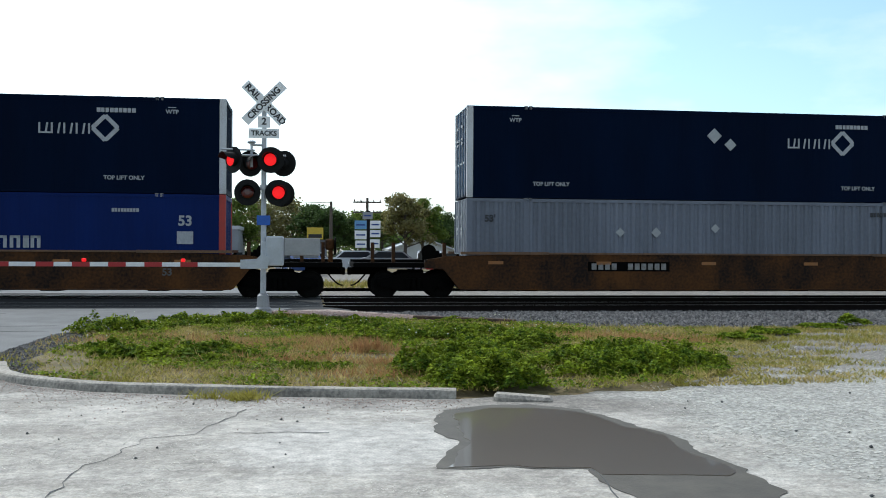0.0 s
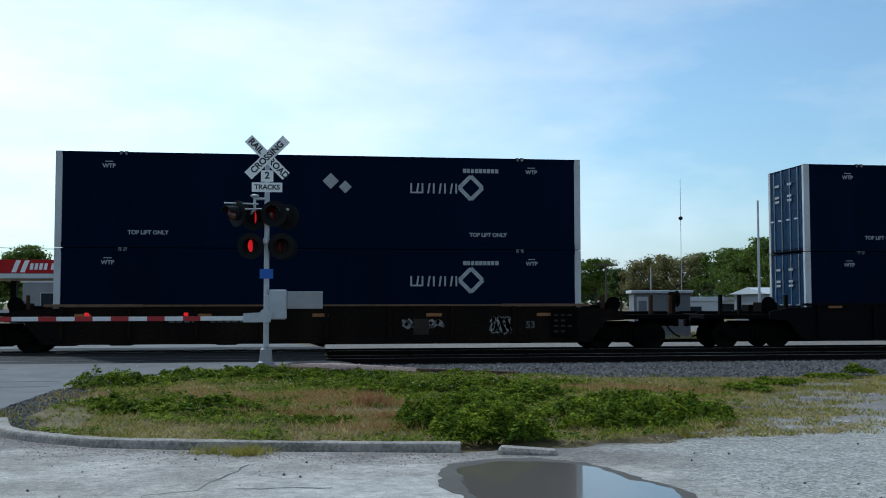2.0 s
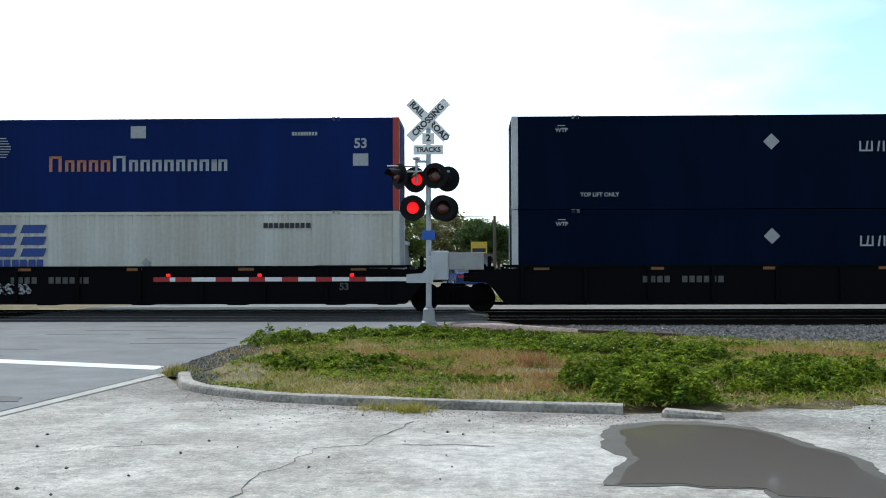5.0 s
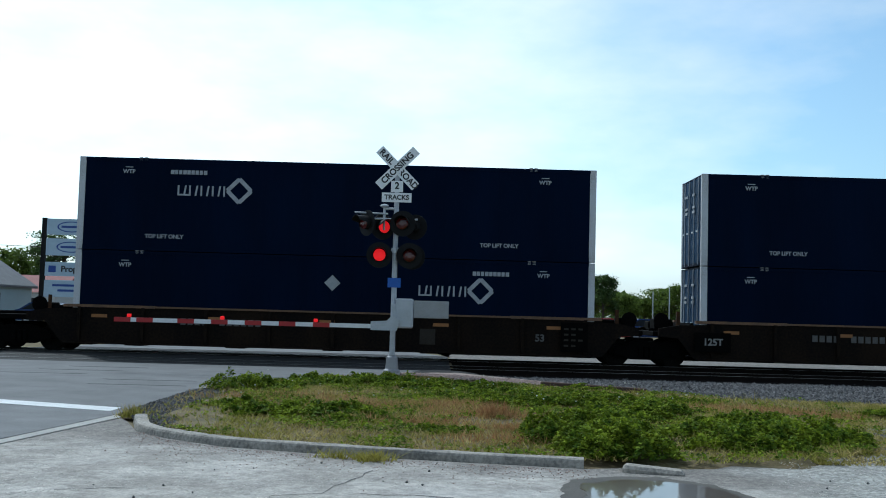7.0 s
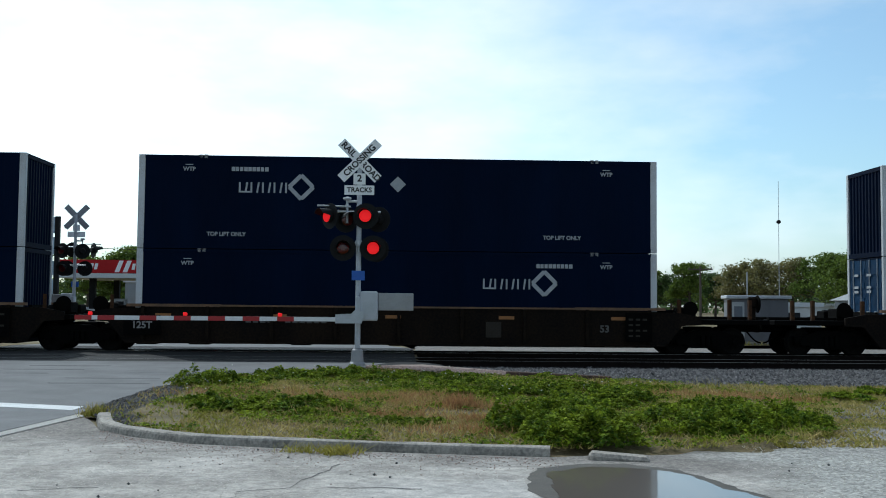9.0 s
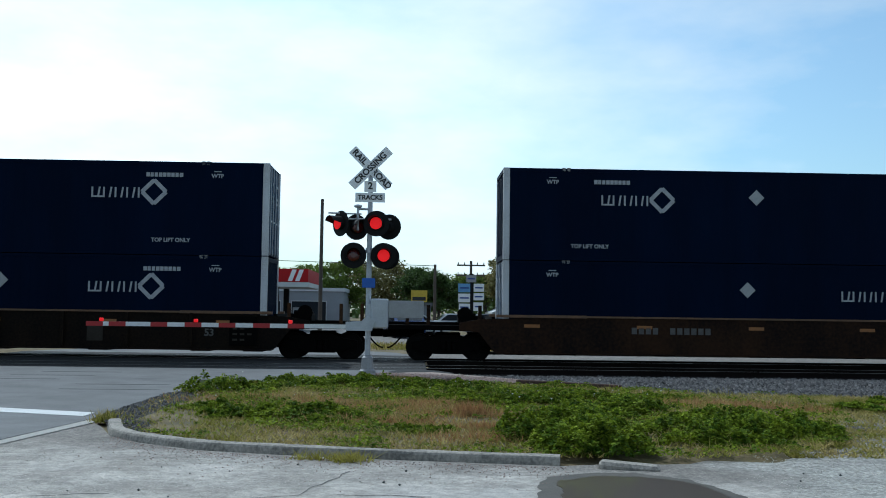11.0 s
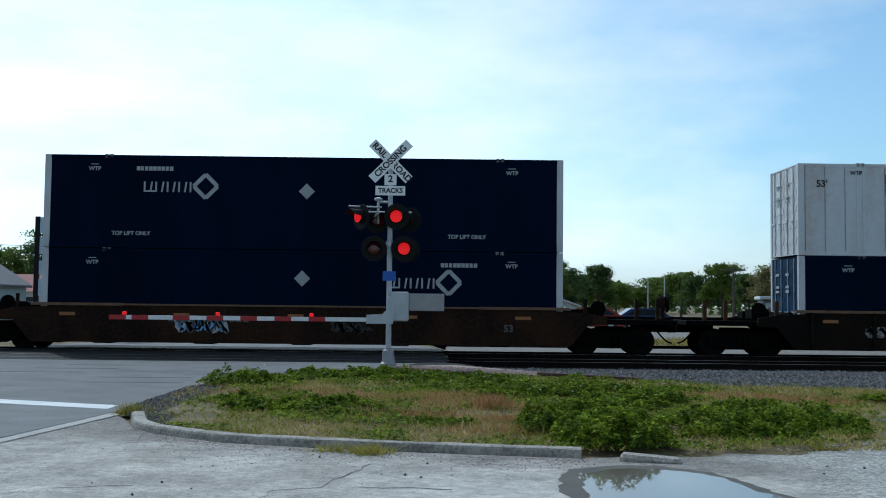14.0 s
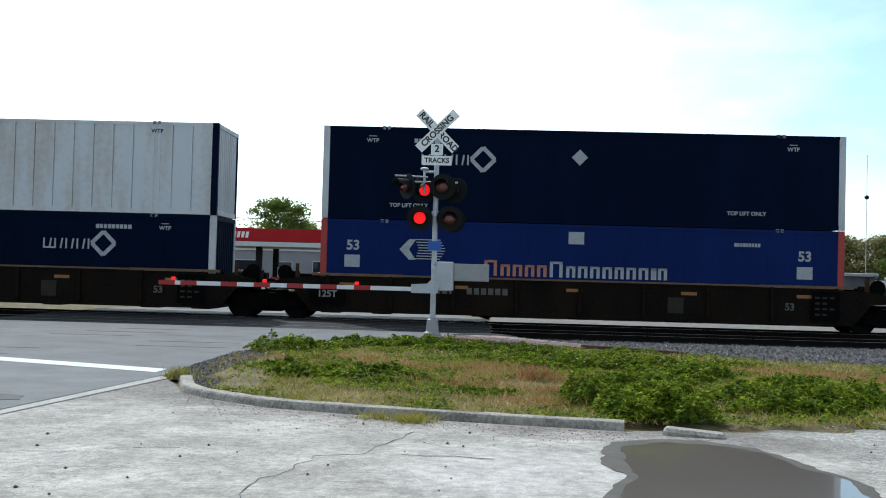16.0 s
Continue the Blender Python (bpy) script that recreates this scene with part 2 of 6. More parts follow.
# sign sheet dulled to blue-grey: the backlit face's shade is in the colour
M["panel_pale"] = material("pale_sign_sheet_backlit_shade", (0.4, 0.5, 0.58), (0.33, 0.42, 0.5), 0.45, scale=3, fine=30, bump=0)
M["relay_grey"] = material("weathered_grey_cabinet_paint", (0.22, 0.22, 0.23), (0.14, 0.14, 0.15), 0.55, scale=2, fine=25, streak=4)
M["wood_pole"] = material("grey_wood_pole", (0.12, 0.095, 0.075), (0.07, 0.055, 0.045), 0.9, scale=4, fine=30, streak=6)
M["yellow"] = material("yellow_sign_sheet", (0.6, 0.42, 0.03), None, 0.5, scale=4, fine=30, bump=0)
M["pale_blue_sign"] = material("pale_blue_sign_sheet", (0.16, 0.36, 0.62), None, 0.5, scale=4, fine=30, bump=0)
M["car_white"] = material("white_car_paint", (0.62, 0.63, 0.64), None, 0.25, scale=2, fine=20, bump=0)
M["car_blue"] = material("dark_blue_car_paint", (0.02, 0.055, 0.18), None, 0.25, scale=2, fine=20, bump=0)
M["car_silver"] = material("silver_car_paint", (0.38, 0.39, 0.41), None, 0.3, metal=0.5, scale=2, fine=20, bump=0)
M["car_red"] = material("red_car_paint", (0.35, 0.02, 0.02), None, 0.25, scale=2, fine=20, bump=0)
M["tyre"] = material("tyre_rubber", (0.02, 0.02, 0.02), None, 0.9, scale=6, fine=40)
M["tail"] = material("red_tail_lamp", (0.5, 0.02, 0.02), None, 0.3, scale=8, fine=60, bump=0)
# crossing asphalt, the train's shadow put into its colour; the mound shares it
M["crossing"] = material("shade_dark_crossing_surface", (0.035, 0.035, 0.036), (0.018, 0.018, 0.018), 0.85, scale=1.2, fine=50, spec=0.2, bump=0.2)
M["rusty_steel"] = material("rusty_scrap_steel", (0.1, 0.05, 0.03), (0.04, 0.025, 0.018), 0.85, scale=5, fine=40)
M["pink_slab"] = material("pinkish_worn_concrete", (0.36, 0.27, 0.23), (0.26, 0.2, 0.17), 0.9, scale=2, fine=35)


def lot_material():
    """Worn pale concrete with a trowelled patch and washed-up dirt, passing into white limestone gravel on one side."""
    m = material("worn_parking_lot", (0.76, 0.7, 0.625), (0.47, 0.425, 0.37), 0.9, scale=1.3, fine=24, mixing=0.68, bump=1.0, dist=0.05, ramp=(0.38, 0.6))
    nt = m.node_tree
    n, ln = nt.nodes, nt.links
    bs = n["Principled BSDF"]
    src = bs.inputs["Base Color"].links[0].from_socket
    co = n.new("ShaderNodeTexCoord")
    sep = n.new("ShaderNodeSeparateXYZ")
    ln.new(co.outputs["Object"], sep.inputs["Vector"])

    def grain(scale, detail=5):
        g = n.new("ShaderNodeTexNoise")
        g.inputs["Scale"].default_value, g.inputs["Detail"].default_value, g.inputs["Roughness"].default_value = scale, detail, 0.62
        ln.new(co.outputs["Object"], g.inputs["Vector"])
        return g.outputs["Fac"]

    def add(a, ka, b, kb, c=0.0):
        """ka * a + kb * b + c."""
        p, q = n.new("ShaderNodeMath"), n.new("ShaderNodeMath")
        p.operation = q.operation = "MULTIPLY_ADD"
        ln.new(b, p.inputs[0])
        p.inputs[1].default_value, p.inputs[2].default_value = kb, c
        ln.new(a, q.inputs[0])
        q.inputs[1].default_value = ka
        ln.new(p.outputs[0], q.inputs[2])
        return q.outputs[0]

    def step(v, lo, hi, most=1.0):
        r = n.new("ShaderNodeMapRange")
        r.interpolation_type = "SMOOTHSTEP"
        r.inputs["From Min"].default_value, r.inputs["From Max"].default_value, r.inputs["To Max"].default_value = lo, hi, most
        ln.new(v, r.inputs["Value"])
        return r.outputs["Result"]

    def over(base, fac, color):
        x = n.new("ShaderNodeMixRGB")
        ln.new(fac, x.inputs["Fac"])
        ln.new(base, x.inputs["Color1"])
        if isinstance(color, tuple):
            x.inputs["Color2"].default_value = (*color, 1)
        else:
            ln.new(color, x.inputs["Color2"])
        return x.outputs["Color"]

    # long dark scuffs
    mp = n.new("ShaderNodeMapping")
    mp.inputs["Scale"].default_value, mp.inputs["Rotation"].default_value = (0.7, 4.5, 1), (0, 0, -0.12)
    ln.new(co.outputs["Object"], mp.inputs["Vector"])
    scuff = n.new("ShaderNodeTexNoise")
    scuff.inputs["Scale"].default_value, scuff.inputs["Detail"].default_value = 1.3, 6
    ln.new(mp.outputs["Vector"], scuff.inputs["Vector"])
    src = over(src, step(scuff.outputs["Fac"], 0.56, 0.72, 0.6), (0.33, 0.3, 0.26))
    # worn greyer areas
    src = over(src, step(grain(0.75, 7), 0.5, 0.64, 0.32), (0.42, 0.385, 0.335))
    # smooth pale patch
    d = n.new("ShaderNodeVectorMath")
    d.operation = "DISTANCE"
    d.inputs[1].default_value = (0.42, 7.95, 0)
    ln.new(co.outputs["Object"], d.inputs[0])
    src = over(src, step(add(d.outputs["Value"], 1.0, grain(1.6), 1.3), 1.9, 1.35, 0.85), (0.74, 0.69, 0.63))
    # dirt washed up towards the kerb
    band = add(sep.outputs["Y"], 1.0, sep.outputs["X"], 0.3)
    dirt = step(add(band, 1.0, grain(1.4, 7), 2.2), 10.5, 11.9, 0.85)
    speck = n.new("ShaderNodeValToRGB")
    speck.color_ramp.elements[0].position, speck.color_ramp.elements[1].position = 0.38, 0.66
    speck.color_ramp.elements[0].color, speck.color_ramp.elements[1].color = (0.16, 0.14, 0.12, 1), (0.4, 0.355, 0.31, 1)
    ln.new(grain(26, 6), speck.inputs["Fac"])
    src = over(src, dirt, speck.outputs["Color"])
    # limestone chips
    vor = n.new("ShaderNodeTexVoronoi")
    vor.inputs["Scale"].default_value = 24
    ln.new(co.outputs["Object"], vor.inputs["Vector"])
    rp = n.new("ShaderNodeValToRGB")
    rp.color_ramp.elements[0].color, rp.color_ramp.elements[1].color = (0.76, 0.73, 0.66, 1), (0.38, 0.36, 0.32, 1)
    rp.color_ramp.elements[0].position, rp.color_ramp.elements[1].position = 0.15, 0.8
    ln.new(vor.outputs["Distance"], rp.inputs["Fac"])
    src = over(src, step(add(sep.outputs["X"], 1.0, grain(0.9), 3.2), 4.4, 5.8), rp.outputs["Color"])
    # brown soil worked into the gravel towards the ballast
    back = add(add(sep.outputs["Y"], 1.0, sep.outputs["X"], -0.6), 1.0, grain(1.3, 7), 6.0)
    both = n.new("ShaderNodeMath")
    both.operation = "MULTIPLY"
    ln.new(step(back, 9.6, 12.4, 0.9), both.inputs[0])
    ln.new(step(add(sep.outputs["X"], 1.0, sep.outputs["Y"], 0.35), 7.6, 9.2), both.inputs[1])
    src = over(src, both.outputs[0], speck.outputs["Color"])
    ln.new(src, bs.inputs["Base Color"])
    return m


def weathered(m, mid=7.0, speck=45.0, depth=0.42):
    """Break a surface up with mottling and dark and light specks."""
    n, ln = m.node_tree.nodes, m.node_tree.links
    bs = n["Principled BSDF"]
    src = bs.inputs["Base Color"].links[0].from_socket
    co = n.new("ShaderNodeTexCoord")
    for scale, lo, hi, k in ((mid, 0.36, 0.62, depth), (speck, 0.38, 0.66, depth * 0.9), (mid * 0.23, 0.4, 0.6, depth * 0.6)):
        nz, rp, mx = n.new("ShaderNodeTexNoise"), n.new("ShaderNodeValToRGB"), n.new("ShaderNodeMixRGB")
        nz.inputs["Scale"].default_value, nz.inputs["Detail"].default_value, nz.inputs["Roughness"].default_value = scale, 5, 0.65
        rp.color_ramp.elements[0].position, rp.color_ramp.elements[1].position = lo, hi
        rp.color_ramp.elements[0].color, rp.color_ramp.elements[1].color = (1 - k, 1 - k, 1 - k, 1), (1.0, 1.0, 1.0, 1)
        mx.blend_type = "MULTIPLY"
        mx.inputs["Fac"].default_value = 1.0
        ln.new(co.outputs["Object"], nz.inputs["Vector"])
        ln.new(nz.outputs["Fac"], rp.inputs["Fac"])
        ln.new(src, mx.inputs["Color1"])
        ln.new(rp.outputs["Color"], mx.inputs["Color2"])
        src = mx.outputs["Color"]
    ln.new(src, bs.inputs["Base Color"])
    return m


M["lot"] = weathered(lot_material(), 9.0, 50.0, 0.34)
weathered(M["asphalt"], 1.2, 40, 0.25)
weathered(M["kerb"], 6, 60, 0.22)
weathered(M["soil"], 3, 40, 0.4)
M["damp"] = material("damp_concrete", (0.115, 0.098, 0.076), (0.075, 0.064, 0.05), 0.75, scale=1.5, fine=45, bump=0.3, dist=0.02)
weathered(M["damp"], 5, 45, 0.25)


def water_material():
    m = bpy.data.materials.new("shallow_muddy_water")
    m.use_nodes = True
    nt = m.node_tree
    bs = nt.nodes["Principled BSDF"]
    nz = nt.nodes.new("ShaderNodeTexNoise")
    nz.inputs["Scale"].default_value = 1.6
    rp = nt.nodes.new("ShaderNodeValToRGB")
    rp.color_ramp.elements[0].color, rp.color_ramp.elements[1].color = (0.095, 0.071, 0.047, 1), (0.13, 0.098, 0.067, 1)
    nt.links.new(nz.outputs["Fac"], rp.inputs["Fac"])
    nt.links.new(rp.outputs["Color"], bs.inputs["Base Color"])
    bs.inputs["Roughness"].default_value, bs.inputs["IOR"].default_value = 0.29, 1.2
    bs.inputs["Coat Weight"].default_value, bs.inputs["Coat Roughness"].default_value, bs.inputs["Coat IOR"].default_value = 0.85, 0.03, 1.5
    return m


M["water"] = water_material()


# ---------------------------------------------------------------- mesh helpers
def box(bm, x0, x1, y0, y1, z0, z1, bevel=0.0):
    vs = [bm.verts.new(c) for c in ((x0, y0, z0), (x1, y0, z0), (x1, y1, z0), (x0, y1, z0), (x0, y0, z1), (x1, y0, z1), (x1, y1, z1), (x0, y1, z1))]
    fs = [bm.faces.new([vs[i] for i in q]) for q in ((3, 2, 1, 0), (4, 5, 6, 7), (0, 1, 5, 4), (1, 2, 6, 5), (2, 3, 7, 6), (3, 0, 4, 7))]
    if bevel:
        bmesh.ops.bevel(bm, geom=list({e for f in fs for e in f.edges}), offset=bevel, segments=1, affect="EDGES")


def rod(bm, a, b, r, r2=None, seg=8):
    a, b = Vector(a), Vector(b)
    r2 = r if r2 is None else r2
    q = (b - a).to_track_quat("Z", "Y")
    ring = [[bm.verts.new(p + q @ Vector((math.cos(i * math.tau / seg) * rr, math.sin(i * math.tau / seg) * rr, 0))) for i in range(seg)] for p, rr in ((a, r), (b, r2))]
    for i in range(seg):
        bm.faces.new((ring[0][i], ring[0][(i + 1) % seg], ring[1][(i + 1) % seg], ring[1][i]))
    bm.faces.new(ring[0][::-1])
    bm.faces.new(ring[1])


def lathe(bm, a, axis, rings, seg=16):
    """Rings of (offset along axis, radius) round the line from a."""
    a, q = Vector(a), Vector(axis).to_track_quat("Z", "Y")
    prev = None
    for o, r in rings:
        cur = [bm.verts.new(a + q @ Vector((math.cos(i * math.tau / seg) * r, math.sin(i * math.tau / seg) * r, o))) for i in range(seg)]
        if prev:
            for i in range(seg):
                bm.faces.new((prev[i], prev[(i + 1) % seg], cur[(i + 1) % seg], cur[i]))
        else:
            bm.faces.new(cur[::-1])
        prev = cur
    bm.faces.new(prev)


def prism(bm, outline, y0, y1):
    """A solid from an outline of (x, z), between two y."""
    a = [bm.verts.new((x, y0, z)) for x, z in outline]
    b = [bm.verts.new((x, y1, z)) for x, z in outline]
    n = len(outline)
    bm.faces.new(a)
    bm.faces.new(b[::-1])
    for i in range(n):
        bm.faces.new((a[i], b[i], b[(i + 1) % n], a[(i + 1) % n]))
    bmesh.ops.recalc_face_normals(bm, faces=bm.faces)


def corrugated(bm, p0, p1, z0, z1, pitch, depth, out, groove=False):
    """A ribbed sheet from p0 to p1 (x, y), standing between z0 and z1, its ribs standing proud towards out."""
    p0, p1, out = Vector((*p0, 0)), Vector((*p1, 0)), Vector((*out, 0))
    length = (p1 - p0).length
    n = max(1, round(length / pitch))
    pts = []
    for i in range(n):
        for f, d in (((0.0, 0), (0.05, 0), (0.055, depth), (0.995, depth)) if groove else ((0.0, 0), (0.32, 0), (0.5, depth), (0.82, depth))):
            pts.append(p0.lerp(p1, (i + f) / n) + out * d)
    pts.append(p1)
    lo = [bm.verts.new((v.x, v.y, z0)) for v in pts]
    hi = [bm.verts.new((v.x, v.y, z1)) for v in pts]
    for i in range(len(pts) - 1):
        bm.faces.new((lo[i], lo[i + 1], hi[i + 1], hi[i]))


CACHE = {}


def finish(name, bm, mat):
    me = bpy.data.meshes.new(name)
    bm.to_mesh(me)
    bm.free()
    me.materials.append(mat)
    return me


def part(name, bm, mat, parent=None, label="", at=None):
    """Link a bmesh, or a mesh that other parts share, as one object under its thing."""
    me = bm if isinstance(bm, bpy.types.Mesh) else finish(name, bm, mat)
    ob = new(name, me)
    ob.parent = parent
    if at is not None:
        ob.matrix_basis = at
    return tagged(ob, label)


def made(key, name, mat, build):
    """A shared mesh, built once for each key."""
    if key not in CACHE:
        bm = bmesh.new()
        build(bm)
        CACHE[key] = finish(name, bm, mat)
    return CACHE[key]


def thing(name, label, category, group="", m=None, kind=""):
    ob = new(name)
    ob.empty_display_size = 0.3
    if m is not None:
        ob.matrix_basis = m
    return tagged(ob, label, category, group, kind)


def solid(name, bm, mat, label, category, group="", kind="", m=None):
    ob = part(name, bm, mat, None, label, m)
    return tagged(ob, "", category, group, kind)


def words(text, size, mat):
    """Flat lettering in the built-in font, centred, as a shared mesh."""
    key = ("words", text, size, mat.name)
    if key not in CACHE:
        cu = bpy.data.curves.new("lettering", "FONT")
        cu.body, cu.size, cu.align_x, cu.align_y, cu.extrude, cu.offset = text, size, "CENTER", "CENTER", 0.002, size * 0.03
        ob = bpy.data.objects.new("lettering", cu)
        scene.collection.objects.link(ob)
        me = bpy.data.meshes.new_from_object(ob.evaluated_get(bpy.context.evaluated_depsgraph_get()))
        bpy.data.objects.remove(ob)
        bpy.data.curves.remove(cu)
        me.materials.clear()
        me.materials.append(mat)
        CACHE[key] = me
    return CACHE[key]


def facing(x, y, z, roll=0):
    """The pose of lettering on a face that looks towards -y."""
    return pose(x, y, z, 90, 0, 0) @ pose(0, 0, 0, 0, 0, roll)


def from_arrays(name, verts, faces, mat):
    me = bpy.data.meshes.new(name)
    me.from_pydata(verts.tolist() if hasattr(verts, "tolist") else verts, [], faces.tolist() if hasattr(faces, "tolist") else faces)
    me.materials.append(mat)
    return me


def leaf_mesh(name, centres, size, mat, rng, droop=0.0, long=1.0, level=0.0):
    """Small leaves, one quad each, at the given centres; level turns them face up."""
    n = len(centres)
    a = rng.normal(size=(n, 3))
    a[:, 2] *= 1 - droop
    a /= np.linalg.norm(a, axis=1)[:, None]
    up = rng.normal(size=(n, 3)) * (1 - level)
    up[:, 2] += level * 1.6
    b = np.cross(a, up)
    b /= np.linalg.norm(b, axis=1)[:, None]
    s = (size * rng.uniform(0.6, 1.3, n))[:, None]
    v = np.stack([centres - a * s * 0.5 * long, centres + b * s * 0.36, centres + a * s * 0.5 * long, centres - b * s * 0.36], 1).reshape(-1, 3)
    return from_arrays(name, v, np.arange(n * 4).reshape(n, 4), mat)

# ---------------------------------------------------------------- ground, road, tracks
TRACK_Y = (28.05, 32.335)        # near (empty) and far (occupied) track
ROAD = (-12.2, -4.1)


def ground_height(x, y):
    """Level lot, a shallow dip for the track bed, level again behind it."""
    if -13.5 < x < 0.55:
        return -0.05
    d = 0.0
    if 22.5 < y < 37.5:
        d = -0.3 * min(1, (y - 22.5) / 1.0, (37.5 - y) / 2.0)
    return -0.05 + d


def make_ground():
    xs = [-900, -300, -120, -60, -30, -20, -16, -13.6, -13.4, -9, -3.7, 0.5, 0.6, 4, 8, 12, 18, 26, 40, 70, 140, 300, 900]
    ys = [-300, -60, -20, 0, 6, 10, 14, 18, 22.5, 23.5, 25, 28, 32, 35.5, 36.5, 37.5, 45, 60, 80, 110, 160, 300, 700, 1500]
    verts = [(x, y, ground_height(x, y)) for y in ys for x in xs]
    w = len(xs)
    faces = [(j * w + i, j * w + i + 1, j * w + w + i + 1, j * w + w + i) for j in range(len(ys) - 1) for i in range(w - 1)]
    solid("ground", from_arrays("ground", verts, faces, M["soil"]), None, "flat grassy soil ground reaching the horizon", "ground", kind="structure")


def slab(name, pts, z, mat, label, category, thick=0.06):
    """A flat slab with an outline of (x, y)."""
    bm = bmesh.new()
    lo = [bm.verts.new((x, y, z - thick)) for x, y in pts]
    hi = [bm.verts.new((x, y, z)) for x, y in pts]
    bm.faces.new(hi)
    for i in range(len(pts)):
        bm.faces.new((lo[i], lo[(i + 1) % len(pts)], hi[(i + 1) % len(pts)], hi[i]))
    bmesh.ops.recalc_face_normals(bm, faces=bm.faces)
    return solid(name, bm, mat, label, category, kind="structure")


def ragged(pts, amount, rng, step=0.12):
    """An outline with an uneven edge."""
    out = []
    for (ax, ay), (bx, by) in zip(pts, pts[1:] + pts[:1]):
        n = max(1, int(math.hypot(bx - ax, by - ay) / step))
        for i in range(n):
            x, y = ax + (bx - ax) * i / n, ay + (by - ay) * i / n
            v = noise.noise(Vector((x * 1.7, y * 1.7, 3))) + 0.5 * noise.noise(Vector((x * 6, y * 6, 7)))
            u = noise.noise(Vector((x * 1.7, y * 1.7, 11))) + 0.5 * noise.noise(Vector((x * 6, y * 6, 17)))
            out.append((x + amount * v, y + amount * u))
    return out


def make_paving():
    rng = random.Random(2)
    # the lot in which the camera stands
    edge = ragged([(2.5, 10.4), (4.2, 10.75), (5.6, 12.5), (6.4, 14.9), (6.9, 17.6), (7.2, 18.7), (14, 18.7), (30, 18.7)], 0.28, rng, 0.2)
    edge = edge[:[i for i, q in enumerate(edge) if q[0] > 27][0]]
    slab("pavement_lot", [(-4.9, 10.3), (-4.4, 13.9), (-4.02, 13.25), (-3.6, 12.25), (-3.1, 11.68), (-2.3, 11.1), (-1.33, 10.79), (-0.1, 10.5), (1.54, 10.2)] + edge + [(40, 18.7), (40, -20), (-5.2, -20)],
         0.0, M["lot"], "worn pale concrete and white gravel parking lot", "parking lot")
    slab("road", [(ROAD[0], -40), (-5.2, -40), (-5.0, 10.0), (-4.4, 14.0), (-4.42, 18.5), (-3.3, 20.6), (-1.9, 22.9), (-0.9, 24.2), (-0.1, 25.2), (0.15, 26.02), (ROAD[0] - 1.1, 26.02), (ROAD[0], 22.0)],
         0.004, M["asphalt"], "sun-bleached grey asphalt road up to the tracks", "road", 0.08)
    slab("road_beyond", [(ROAD[0] - 1.1, 34.56), (0.3, 34.56), (-0.6, 37), (-4.6, 41), (-4.6, 130), (ROAD[0], 130), (ROAD[0], 37)],
         0.004, M["asphalt"], "sun-bleached grey asphalt road beyond the tracks", "road", 0.08)
    slab("road_edge_strip", [(-5.05, 8.0), (-4.93, 10.0), (-4.36, 13.9), (-4.2, 13.6), (-4.78, 9.9), (-4.92, 8.0)], 0.012, M["concrete"],
         "narrow pale concrete gutter strip beside the road", "gutter", 0.05)
    slab("stop_line", [(-4.6, 14.35), (-8.1, 15.6), (-8.1, 16.1), (-4.6, 14.85)], 0.009, M["road_paint"], "worn white stop line painted on asphalt", "road marking", 0.004)
    for i in range(7):
        x, y = -5.4 - rng.random() * 3.5, 16.5 + i * 1.25
        slab("tar_seam", [(x - 0.9, y), (x + 0.9, y + 0.05), (x + 0.8, y + 0.13), (x - 1.0, y + 0.09)], 0.008, M["dark_patch"], "dark tar seam in the asphalt road", "tar seam", 0.003)
    # one small ragged dark patch near the road's edge
    slab("tar_patch", ragged([(-5.75, 11.25), (-5.4, 11.0), (-5.1, 11.1), (-5.2, 11.4), (-5.6, 11.5)], 0.08, rng, 0.06), 0.009, M["dark_patch"], "small dark patch on the asphalt road", "tar patch", 0.004)
    # far street and forecourt
    slab("far_street", [(-90, 44), (ROAD[0], 44), (ROAD[0], 58), (-90, 58)], 0.0, M["concrete"], "pale concrete forecourt across the tracks", "forecourt", 0.05)
    slab("far_lot", [(-3.9, 46), (90, 46), (90, 66), (-3.9, 66)], 0.0, M["lot"], "pale gravel lot across the tracks", "lot", 0.05)
    slab("service_strip", [(0.6, 33.9), (120, 33.9), (120, 40.5), (-0.3, 40.5)], -0.05, M["lot"], "pale gravel strip behind the railway", "gravel strip", 0.25)
    slab("walk_slab", [(-0.75, 24.1), (0.35, 25.2), (2.3, 22.9), (4.4, 20.75), (2.2, 21.1), (0.2, 22.6), (-0.7, 23.4)], 0.035, M["pink_slab"],
         "pinkish worn concrete strip beside the crossing", "concrete strip", 0.1)
    # cracks in the lot
    for pts in ([(-1.57, 6.3), (-1.57, 7.35), (-1.41, 7.62), (-1.31, 8.26), (-0.94, 8.47), (-0.51, 9.91)], [(-0.6, 8.5), (0.3, 8.42)], [(2.0, 6.83), (1.9, 5.2)], [(-3.1, 8.35), (-2.4, 8.5)]):
        left, right = [], []
        for (ax, ay), (bx, by) in zip(pts, pts[1:]):
            d = Vector((bx - ax, by - ay)).normalized()
            for k in range(8):
                x, y = ax + (bx - ax) * k / 8, ay + (by - ay) * k / 8
                j = 0.06 * noise.noise(Vector((x * 5, y * 5, 1)))
                w = 0.001 + 0.012 * abs(noise.noise(Vector((x * 3, y * 3, 9))))
                left.append((x - d.y * (w + j), y + d.x * (w + j)))
                right.append((x + d.y * (w - j), y - d.x * (w - j)))
        slab("crack", left + right[::-1], 0.0065, M["dark_patch"], "thin dark crack in the worn concrete", "crack", 0.002)
